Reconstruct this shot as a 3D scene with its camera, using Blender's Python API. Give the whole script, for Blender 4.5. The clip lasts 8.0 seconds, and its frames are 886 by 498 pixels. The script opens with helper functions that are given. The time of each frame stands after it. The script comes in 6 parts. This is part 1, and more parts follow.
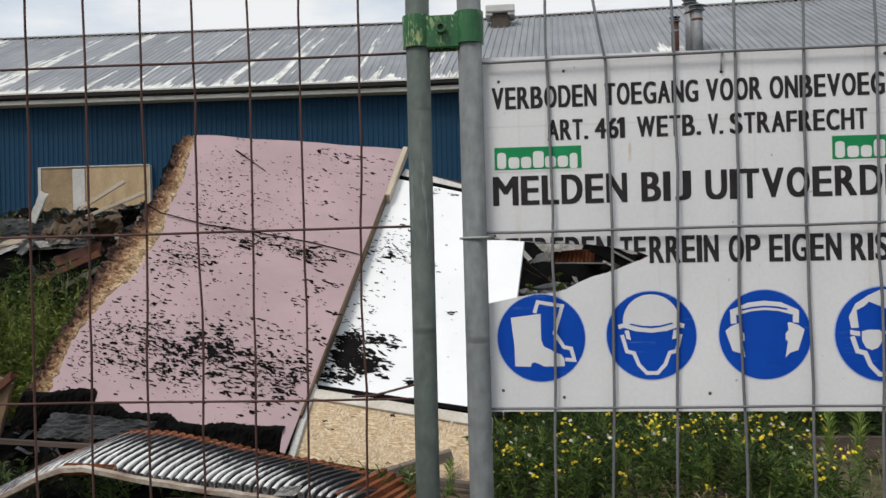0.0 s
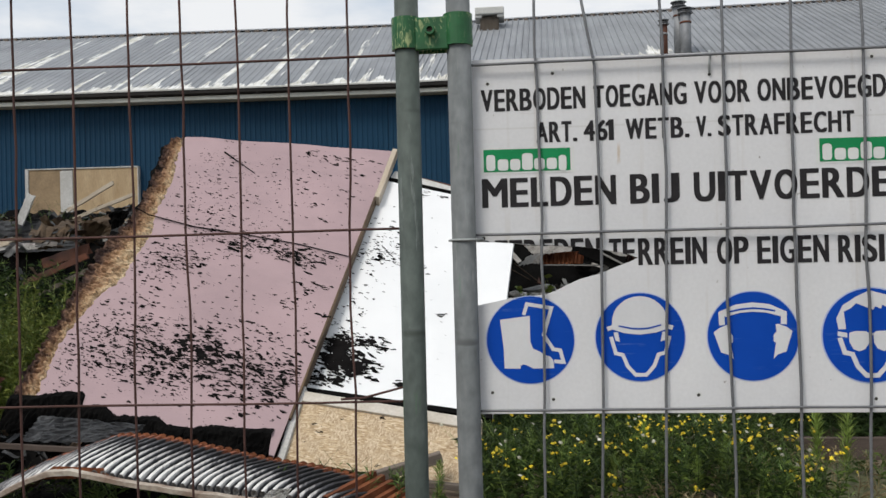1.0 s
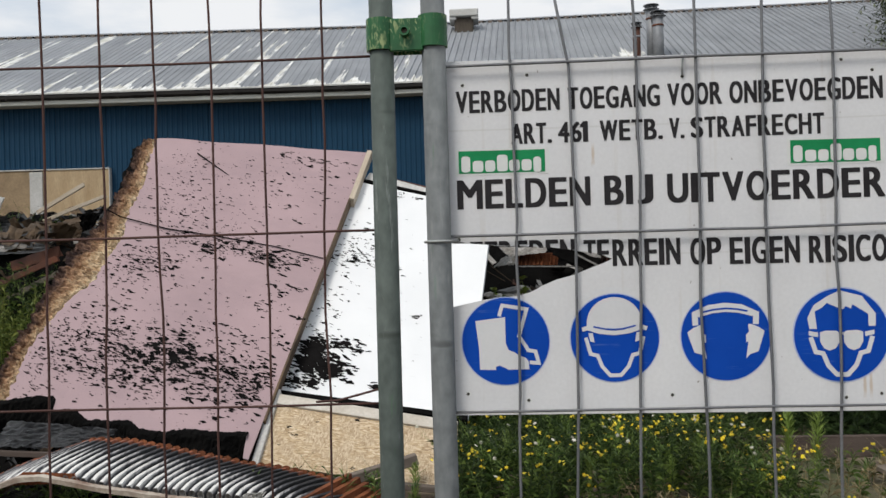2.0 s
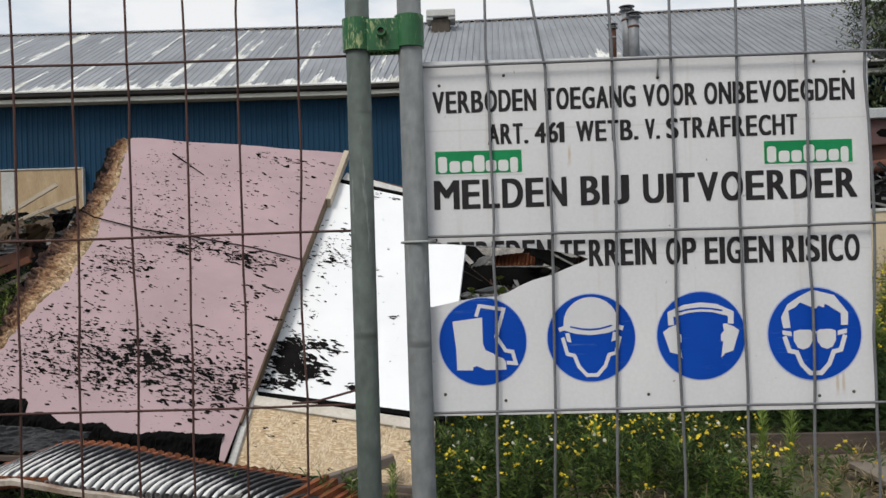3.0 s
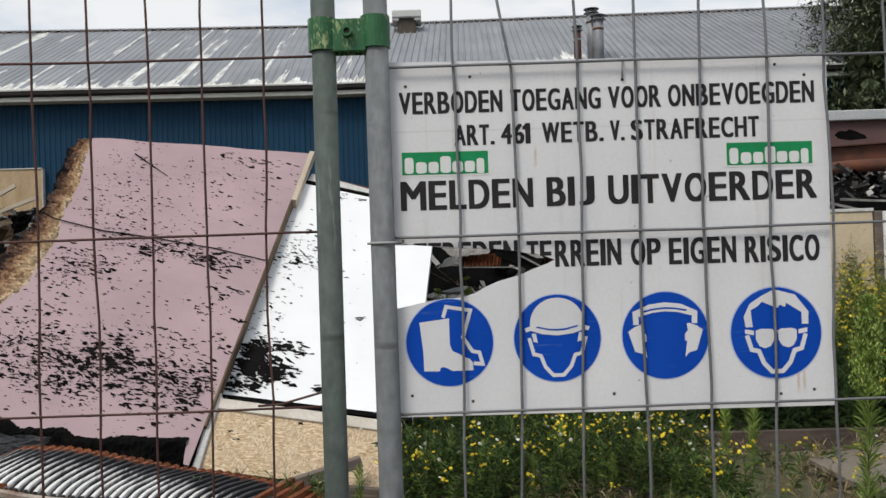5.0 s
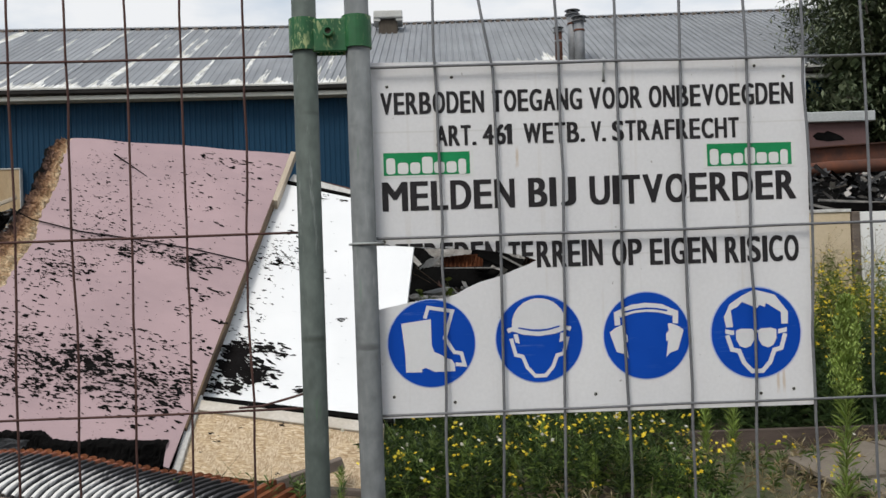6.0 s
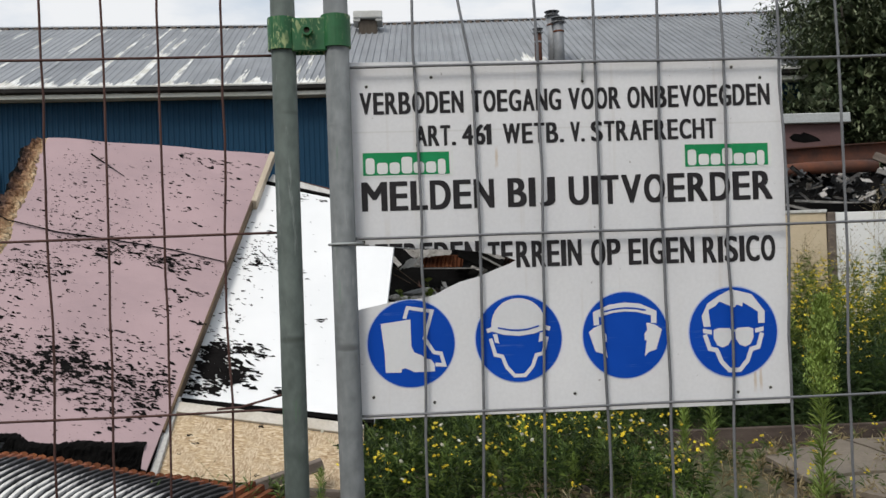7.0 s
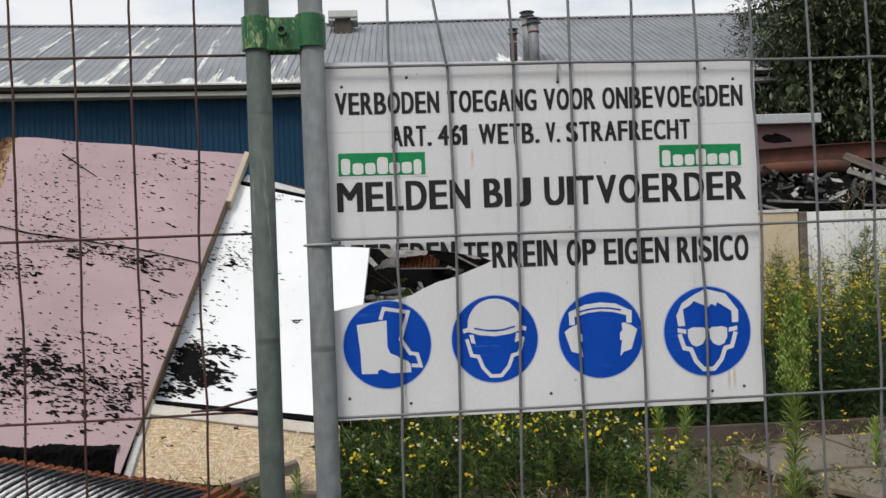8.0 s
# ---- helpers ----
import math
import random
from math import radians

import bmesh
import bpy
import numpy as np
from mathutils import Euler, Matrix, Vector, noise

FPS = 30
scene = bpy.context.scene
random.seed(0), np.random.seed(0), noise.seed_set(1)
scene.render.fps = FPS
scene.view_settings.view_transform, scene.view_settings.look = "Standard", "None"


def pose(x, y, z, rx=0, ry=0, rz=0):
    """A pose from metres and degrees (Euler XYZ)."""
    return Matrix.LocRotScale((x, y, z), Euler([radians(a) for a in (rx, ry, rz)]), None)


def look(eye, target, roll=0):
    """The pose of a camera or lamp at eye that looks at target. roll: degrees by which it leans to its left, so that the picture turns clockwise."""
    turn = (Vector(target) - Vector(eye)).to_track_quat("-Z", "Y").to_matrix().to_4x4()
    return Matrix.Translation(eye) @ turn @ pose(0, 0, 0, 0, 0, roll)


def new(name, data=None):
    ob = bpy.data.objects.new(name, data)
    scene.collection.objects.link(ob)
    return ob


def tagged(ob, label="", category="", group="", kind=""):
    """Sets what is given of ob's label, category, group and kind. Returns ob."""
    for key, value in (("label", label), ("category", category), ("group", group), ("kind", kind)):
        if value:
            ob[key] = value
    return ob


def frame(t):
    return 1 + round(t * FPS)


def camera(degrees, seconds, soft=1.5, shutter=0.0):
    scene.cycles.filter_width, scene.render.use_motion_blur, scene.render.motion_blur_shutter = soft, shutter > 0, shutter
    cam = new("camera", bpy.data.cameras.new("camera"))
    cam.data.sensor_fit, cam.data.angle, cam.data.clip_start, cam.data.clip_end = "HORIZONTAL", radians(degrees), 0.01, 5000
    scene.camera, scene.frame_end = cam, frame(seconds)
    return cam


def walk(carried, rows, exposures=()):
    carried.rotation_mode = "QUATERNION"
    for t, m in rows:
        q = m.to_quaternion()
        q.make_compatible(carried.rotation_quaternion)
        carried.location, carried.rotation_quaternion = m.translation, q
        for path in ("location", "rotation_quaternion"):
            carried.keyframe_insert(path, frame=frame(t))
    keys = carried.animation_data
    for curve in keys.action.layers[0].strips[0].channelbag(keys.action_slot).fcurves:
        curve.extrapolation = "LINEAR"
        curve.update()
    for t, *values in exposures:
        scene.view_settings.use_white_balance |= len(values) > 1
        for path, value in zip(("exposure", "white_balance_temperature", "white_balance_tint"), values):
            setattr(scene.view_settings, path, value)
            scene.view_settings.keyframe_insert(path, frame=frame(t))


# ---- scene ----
# camera: a hand-held turn to the right behind a site fence
cam = camera(54.37, 8.0, soft=1.5)
ROWS = [
    (0.0, 0.0001, -0.0047, 1.4997, 90.300, 1.436, 5.505),
    (0.5, -0.0003, -0.0042, 1.4992, 90.362, 1.435, 5.176),
    (1.0, 0.0007, -0.0034, 1.4996, 90.424, 1.471, 4.814),
    (1.5, 0.0000, -0.0031, 1.4992, 90.486, 1.545, 4.036),
    (3.0, 0.0006, 0.0000, 1.5000, 90.454, 1.726, 1.642),
    (3.5, 0.0000, 0.0000, 1.5000, 90.450, 1.750, 1.100),
    (4.0, 0.0001, 0.0011, 1.4996, 90.454, 1.760, 0.536),
    (4.5, -0.0001, 0.0001, 1.5000, 90.447, 1.824, -0.019),
    (6.0, -0.0001, 0.0033, 1.5002, 90.454, 1.942, -1.805),
    (6.5, 0.0000, 0.0038, 1.5000, 90.450, 1.975, -2.422),
    (7.0, 0.0008, 0.0038, 1.4995, 90.443, 1.988, -3.128),
    (7.5, 0.0005, 0.0044, 1.5001, 90.420, 2.071, -4.055),
    (8.0, 0.0008, 0.0058, 1.5005, 90.387, 2.145, -4.727),
]
walk(cam, [(t, pose(x, y, z, rx, ry, rz)) for t, x, y, z, rx, ry, rz in ROWS])

# ---- light: bright overcast day, sun veiled, high behind the camera ----
SUN_EL, SUN_AZ = 52.0, 215.0  # azimuth clockwise from +y
world = bpy.data.worlds.new("overcast_sky")
scene.world = world
world.use_nodes = True
wn, wl = world.node_tree.nodes, world.node_tree.links
wn.clear()
w_out = wn.new("ShaderNodeOutputWorld")
w_bg = wn.new("ShaderNodeBackground")
w_sky = wn.new("ShaderNodeTexSky")
w_sky.sky_type = 'NISHITA'
w_sky.sun_disc = False
w_sky.sun_elevation = radians(SUN_EL)
w_sky.sun_rotation = radians(SUN_AZ)
w_sky.dust_density = 3.0
w_scale = wn.new("ShaderNodeVectorMath")
w_scale.operation = 'SCALE'
w_scale.inputs["Scale"].default_value = 0.10
w_co = wn.new("ShaderNodeTexCoord")
w_map = wn.new("ShaderNodeMapping")
w_map.inputs["Scale"].default_value = (1.6, 1.6, 5.0)
w_map.inputs["Location"].default_value = (0.3, 0.7, 0.2)
w_noise = wn.new("ShaderNodeTexNoise")
w_noise.inputs["Scale"].default_value = 2.2
w_noise.inputs["Detail"].default_value = 6.0
w_noise.inputs["Roughness"].default_value = 0.55
w_ramp = wn.new("ShaderNodeValToRGB")
w_ramp.color_ramp.elements[0].position = 0.36
w_ramp.color_ramp.elements[0].color = (0.46, 0.56, 0.68, 1)
w_ramp.color_ramp.elements[1].position = 0.62
w_ramp.color_ramp.elements[1].color = (0.88, 0.885, 0.89, 1)
w_mix = wn.new("ShaderNodeMix")
w_mix.data_type = 'RGBA'
w_mix.inputs["Factor"].default_value = 0.88
wl.new(w_co.outputs["Generated"], w_map.inputs["Vector"])
wl.new(w_map.outputs["Vector"], w_noise.inputs["Vector"])
wl.new(w_noise.outputs["Fac"], w_ramp.inputs["Fac"])
wl.new(w_sky.outputs["Color"], w_scale.inputs[0])
wl.new(w_scale.outputs["Vector"], w_mix.inputs[6])
wl.new(w_ramp.outputs["Color"], w_mix.inputs[7])
wl.new(w_mix.outputs[2], w_bg.inputs["Color"])
w_bg.inputs["Strength"].default_value = 0.87
wl.new(w_bg.outputs[0], w_out.inputs[0])
sun = new("sun", bpy.data.lights.new("sun", 'SUN'))
sun.data.energy = 1.75
sun.data.angle = radians(20)
sun.data.color = (1.0, 0.95, 0.87)
sx = math.sin(radians(SUN_AZ)) * math.cos(radians(SUN_EL))
sy = math.cos(radians(SUN_AZ)) * math.cos(radians(SUN_EL))
sun.matrix_world = look((sx * 60, sy * 60, math.sin(radians(SUN_EL)) * 60), (0, 0, 0))
scene.view_settings.exposure = 0.33


# ---- materials ----
class Nodes:
    """A material's node tree with short calls."""

    def __init__(self, name):
        self.mat = bpy.data.materials.new(name)
        self.mat.use_nodes = True
        self.t = self.mat.node_tree
        self.b = self.t.nodes["Principled BSDF"]
        self.co = self.t.nodes.new("ShaderNodeTexCoord").outputs["Object"]

    def link(self, a, b):
        self.t.links.new(a, b)

    def mapped(self, scale=(1, 1, 1), rot=(0, 0, 0), loc=(0, 0, 0), src=None):
        n = self.t.nodes.new("ShaderNodeMapping")
        n.inputs["Scale"].default_value = scale
        n.inputs["Rotation"].default_value = [radians(a) for a in rot]
        n.inputs["Location"].default_value = loc
        self.link(src or self.co, n.inputs["Vector"])
        return n.outputs["Vector"]

    def noise(self, scale, detail=4.0, rough=0.55, vec=None, distort=0.0):
        n = self.t.nodes.new("ShaderNodeTexNoise")
        n.inputs["Scale"].default_value = scale
        n.inputs["Detail"].default_value = detail
        n.inputs["Roughness"].default_value = rough
        n.inputs["Distortion"].default_value = distort
        self.link(vec or self.co, n.inputs["Vector"])
        return n.outputs["Fac"]

    def ramp(self, src, *stops):
        n = self.t.nodes.new("ShaderNodeValToRGB")
        e = n.color_ramp.elements
        while len(e) < len(stops):
            e.new(0.5)
        for el, (p, c) in zip(e, stops):
            el.position = p
            el.color = (*c, 1) if isinstance(c, tuple) else (c, c, c, 1)
        self.link(src, n.inputs["Fac"])
        return n.outputs["Color"]

    def mix(self, fac, a, b, mode='MIX'):
        n = self.t.nodes.new("ShaderNodeMix")
        n.data_type = 'RGBA'
        n.blend_type = mode
        for v, i in ((fac, 0), (a, 6), (b, 7)):
            if isinstance(v, (int, float)):
                n.inputs[i].default_value = v if i == 0 else (v, v, v, 1)
            elif isinstance(v, tuple):
                n.inputs[i].default_value = (*v, 1)
            else:
                self.link(v, n.inputs[i])
        return n.outputs[2]

    def calc(self, op, a, b=0.0, c=0.0):
        n = self.t.nodes.new("ShaderNodeMath")
        n.operation = op
        for i, v in enumerate((a, b, c)):
            if isinstance(v, (int, float)):
                n.inputs[i].default_value = v
            else:
                self.link(v, n.inputs[i])
        return n.outputs[0]

    def axes(self, src=None):
        n = self.t.nodes.new("ShaderNodeSeparateXYZ")
        self.link(src or self.co, n.inputs[0])
        return n.outputs

    def chance(self):
        return self.t.nodes.new("ShaderNodeObjectInfo").outputs["Random"]

    def island(self):
        return self.t.nodes.new("ShaderNodeNewGeometry").outputs["Random Per Island"]

    def done(self, colour, rough=0.6, metal=0.0, bump=None, height=0.002, strength=0.6, spec=None):
        for v, k in ((colour, "Base Color"), (rough, "Roughness"), (metal, "Metallic")):
            if isinstance(v, (int, float)):
                self.b.inputs[k].default_value = v
            elif isinstance(v, tuple):
                self.b.inputs[k].default_value = (*v, 1)
            else:
                self.link(v, self.b.inputs[k])
        if spec is not None:
            self.b.inputs["Specular IOR Level"].default_value = spec
        if bump is not None:
            n = self.t.nodes.new("ShaderNodeBump")
            n.inputs["Distance"].default_value = height
            n.inputs["Strength"].default_value = strength
            self.link(bump, n.inputs["Height"])
            self.link(n.outputs["Normal"], self.b.inputs["Normal"])
        return self.mat


def two_tone(name, a, b, big=2.0, fine=40.0, rough=0.7, metal=0.0, height=0.003, stretch=(1, 1, 1), vary=0.0, spec=None, coarse=0.35):
    """A plain worn surface: two colours in patches, fine grain, slight relief, and some change from piece to piece."""
    n = Nodes(name)
    v = n.mapped(stretch)
    patch = n.ramp(n.noise(big, 5, 0.6, v), (0.3, a), (0.7, b))
    grain = n.noise(fine, 4, 0.65, v)
    c = n.mix(coarse, patch, n.ramp(grain, (0.3, 0.25), (0.7, 1.0)), 'MULTIPLY')
    if vary:
        c = n.mix(1.0, c, n.ramp(n.chance(), (0.0, 1 - vary), (1.0, 1.0)), 'MULTIPLY')
    r = n.calc('MULTIPLY_ADD', grain, 0.25, rough - 0.12)
    return n.done(c, r, metal, grain, height, spec=spec)


def galvanised(name, a, b, stains):
    n = Nodes(name)
    spangle = n.noise(60, 3, 0.5, n.mapped((1, 1, 0.6)))
    patch = n.noise(9, 4, 0.6, n.mapped((1, 1, 0.35)))
    c = n.mix(n.ramp(patch, (0.35, 0.0), (0.7, 1.0)), a, b)
    c = n.mix(0.55, c, n.ramp(spangle, (0.3, 0.4), (0.7, 1.0)), 'MULTIPLY')
    scuff = n.noise(1.0, 5, 0.7, n.mapped((70, 70, 9), loc=(1, 4, 2)))
    c = n.mix(n.ramp(scuff, (0.60, 0.0), (0.72, 0.5)), c, (0.30, 0.31, 0.31))
    ring = n.noise(7, 2, 0.5, n.mapped((0.5, 0.5, 3.0), loc=(3, 1, 2)))
    c = n.mix(n.ramp(ring, (0.66, 0.0), (0.72, 0.8)), c, stains)
    smear = n.noise(1.0, 4, 0.65, n.mapped((34, 34, 5), loc=(6, 2, 5)))
    c = n.mix(n.ramp(smear, (0.62, 0.0), (0.74, 0.5)), c, (0.05, 0.15, 0.05))
    return n.done(c, n.calc('MULTIPLY_ADD', patch, 0.3, 0.55), 0.0, spangle, 0.0008, spec=0.2)


M_POST_A = galvanised("weathered_galvanised_green_grey", (0.088, 0.107, 0.097), (0.135, 0.157, 0.145), (0.035, 0.04, 0.035))
M_POST_B = galvanised("weathered_galvanised_grey", (0.14, 0.153, 0.157), (0.21, 0.222, 0.226), (0.07, 0.075, 0.075))
M_WIRE_RUST = two_tone("rusted_wire", (0.055, 0.022, 0.018), (0.10, 0.045, 0.035), 8, 120, 0.75, 0.2, 0.0004)
M_WIRE_GREY = two_tone("dull_zinc_wire", (0.15, 0.155, 0.165), (0.22, 0.225, 0.235), 12, 150, 0.55, 0.4, 0.0004)


def clamp_paint():
    n = Nodes("scratched_green_paint")
    base = n.ramp(n.noise(30, 4), (0.3, (0.008, 0.075, 0.02)), (0.7, (0.014, 0.12, 0.035)))
    scr = n.noise(80, 4, 0.65, n.mapped((1.0, 1.0, 0.35), (0, 35, 0)), 2.5)
    side = n.noise(14, 3)
    worn = n.calc('MULTIPLY', n.ramp(scr, (0.535, 0.0), (0.585, 1.0)), n.ramp(side, (0.42, 0.0), (0.55, 1.0)))
    c = n.mix(worn, base, (0.30, 0.36, 0.16))
    return n.done(c, 0.45, 0.0, scr, 0.0005)


M_CLAMP = clamp_paint()
M_BOLT = two_tone("rusty_bolt", (0.09, 0.05, 0.03), (0.16, 0.13, 0.10), 60, 200, 0.6, 0.5, 0.0004)
M_TIE = two_tone("clear_plastic_tie", (0.34, 0.36, 0.36), (0.44, 0.46, 0.46), 40, 120, 0.4)


def sign_board():
    n = Nodes("dirty_white_sign_board")
    x, y, z = n.axes()
    base = n.ramp(n.noise(5, 5, 0.6), (0.3, (0.62, 0.62, 0.635)), (0.7, (0.695, 0.695, 0.705)))
    fine = n.noise(160, 3)
    c = n.mix(0.12, base, n.ramp(fine, (0.3, 0.5), (0.7, 1.0)), 'MULTIPLY')
    runs = n.noise(1.0, 4, 0.6, n.mapped((30, 1, 1.2)))
    c = n.mix(n.ramp(runs, (0.62, 0.0), (0.80, 0.45)), c, (0.42, 0.36, 0.28))
    scuff = n.noise(1.0, 5, 0.75, n.mapped((4, 1, 60), (0, 11, 0)))
    c = n.mix(n.ramp(scuff, (0.66, 0.0), (0.74, 0.35)), c, (0.40, 0.37, 0.33))
    specks = n.noise(95, 2, 0.5)
    c = n.mix(n.ramp(specks, (0.735, 0.0), (0.75, 0.7)), c, (0.20, 0.18, 0.16))
    # faint scuff lines across the board where a seam was pressed in
    wob = n.calc('MULTIPLY_ADD', n.noise(3, 2), 0.006, -0.003)
    for h, wdt in ((0.4785, 0.0022), (0.262, 0.0016)):
        d = n.calc('ABSOLUTE', n.calc('SUBTRACT', n.calc('ADD', z, wob), h))
        c = n.mix(n.ramp(n.calc('DIVIDE', d, wdt), (0.0, 0.30), (1.0, 0.0)), c, (0.38, 0.37, 0.33))
    # rust drips low down near the corner and below a screw hole
    for px, pz, ln in ((0.674, 0.045, 0.035), (0.242, 0.432, 0.022), (0.684, 0.04, 0.03)):
        dx = n.calc('DIVIDE', n.calc('ABSOLUTE', n.calc('SUBTRACT', x, px)), 0.0035)
        dz = n.calc('DIVIDE', n.calc('ABSOLUTE', n.calc('SUBTRACT', z, pz)), ln)
        d = n.calc('ADD', n.calc('MAXIMUM', dx, dz), n.calc('MULTIPLY_ADD', n.noise(70, 3), 0.9, -0.45))
        c = n.mix(n.ramp(d, (0.30, 0.5), (0.9, 0.0)), c, (0.42, 0.27, 0.12))
    return n.done(c, n.calc('MULTIPLY_ADD', fine, 0.2, 0.42), 0.0, n.noise(7, 2), 0.002, 0.25)


M_SIGN = sign_board()
M_INK = two_tone("black_print", (0.018, 0.016, 0.018), (0.03, 0.028, 0.03), 30, 200, 0.5, 0.0, 0.0001, spec=0.15, coarse=0.06)


def blue_print():
    n = Nodes("scuffed_blue_print")
    c = n.ramp(n.noise(8, 3), (0.3, (0.002, 0.050, 0.34)), (0.7, (0.004, 0.062, 0.40)))
    sc = n.noise(1.0, 4, 0.7, n.mapped((9, 1, 190)))
    pl = n.noise(14, 2)
    f = n.calc('MULTIPLY', n.ramp(sc, (0.58, 0.0), (0.72, 0.6)), n.ramp(pl, (0.5, 0.0), (0.62, 1.0)))
    c = n.mix(f, c, (0.16, 0.26, 0.50))
    return n.done(c, 0.5, 0.0, spec=0.12)


M_BLUE = blue_print()
M_HALO = two_tone("pale_blue_print_edge", (0.36, 0.44, 0.66), (0.42, 0.50, 0.70), 20, 100, 0.5, spec=0.15, coarse=0.06)
M_PICTO = two_tone("white_print", (0.60, 0.605, 0.62), (0.675, 0.675, 0.685), 9, 150, 0.5, 0.0, 0.0001, spec=0.15, coarse=0.06)
M_GREEN = two_tone("green_sticker", (0.010, 0.20, 0.07), (0.014, 0.25, 0.09), 20, 120, 0.45, 0.0, 0.0001, spec=0.15, coarse=0.06)
M_STICKER = two_tone("white_sticker", (0.62, 0.63, 0.62), (0.69, 0.70, 0.69), 20, 120, 0.45, 0.0, 0.0001, spec=0.15, coarse=0.06)
M_HOLE = two_tone("dirty_screw_hole", (0.03, 0.028, 0.025), (0.08, 0.07, 0.06), 60, 200, 0.8)


def pink_sheet():
    """Old-rose coated wall panel, greyed by smoke in places."""
    n = Nodes("pink_panel_coating")
    base = n.ramp(n.noise(1.3, 4), (0.3, (0.345, 0.250, 0.262)), (0.7, (0.405, 0.294, 0.306)))
    base = n.mix(0.10, base, n.ramp(n.noise(90, 4), (0.3, 0.4), (0.7, 1.0)), 'MULTIPLY')
    haze = n.ramp(n.noise(1.0, 5, 0.65, n.mapped((1.6, 3.0, 1))), (0.46, 0.0), (0.78, 0.45))
    c = n.mix(haze, base, (0.25, 0.19, 0.205))
    dust = n.noise(1.0, 5, 0.7, n.mapped((26, 60, 1), (0, 0, 4)))
    c = n.mix(n.ramp(dust, (0.62, 0.0), (0.70, 0.5)), c, (0.20, 0.15, 0.16))
    return n.done(c, n.calc('MULTIPLY_ADD', haze, 0.3, 0.5), 0.0, n.noise(2.2, 3), 0.006, 0.25, spec=0.12)


def white_sheet():
    """White coated wall panel with a few grey smears."""
    n = Nodes("white_panel_coating")
    base = n.ramp(n.noise(1.5, 4), (0.3, (0.71, 0.72, 0.73)), (0.7, (0.78, 0.785, 0.79)))
    smear = n.noise(1.0, 5, 0.7, n.mapped((5, 22, 1), (0, 0, -10)))
    c = n.mix(n.ramp(smear, (0.63, 0.0), (0.75, 0.35)), base, (0.42, 0.42, 0.43))
    return n.done(c, 0.5, 0.0, n.noise(2.0, 3), 0.006, 0.25, spec=0.12)


def osb_board():
    n = Nodes("osb_strand_board")
    vor = n.t.nodes.new("ShaderNodeTexVoronoi")
    vor.inputs["Scale"].default_value = 1.0
    n.link(n.mapped((38, 150, 1), (0, 0, 10)), vor.inputs["Vector"])
    vor2 = n.t.nodes.new("ShaderNodeTexVoronoi")
    n.link(n.mapped((120, 60, 1), (0, 0, -25)), vor2.inputs["Vector"])
    vor2.inputs["Scale"].default_value = 1.0
    a = n.ramp(vor.outputs["Color"], (0.1, (0.27, 0.18, 0.095)), (0.5, (0.45, 0.33, 0.195)), (0.9, (0.64, 0.53, 0.38)))
    b = n.ramp(vor2.outputs["Color"], (0.1, (0.29, 0.195, 0.105)), (0.9, (0.60, 0.485, 0.34)))
    c = n.mix(n.ramp(n.noise(6, 3), (0.45, 0.0), (0.55, 1.0)), a, b)
    return n.done(c, 0.75, 0.0, vor.outputs["Color"], 0.003, 0.6)


def foam_core():
    """Torn foam: cream where it broke last, brown and scorched towards the outside; u runs across it."""
    n = Nodes("scorched_foam_core")
    u = n.axes(n.t.nodes.new("ShaderNodeUVMap").outputs["UV"])[0]
    t = n.calc('ADD', u, n.calc('MULTIPLY_ADD', n.noise(9, 5, 0.7), 0.9, -0.45))
    c = n.ramp(t, (0.0, (0.06, 0.04, 0.038)), (0.16, (0.19, 0.115, 0.085)), (0.36, (0.46, 0.28, 0.17)), (0.56, (0.68, 0.49, 0.31)), (0.8, (0.80, 0.65, 0.45)))
    g = n.noise(1.0, 5, 0.7, n.mapped((14, 70, 30), (0, 0, 8)))
    c = n.mix(0.7, c, n.ramp(g, (0.36, 0.16), (0.53, 1.0)), 'MULTIPLY')
    return n.done(c, 0.95, 0.0, g, 0.03, 1.0, spec=0.1)


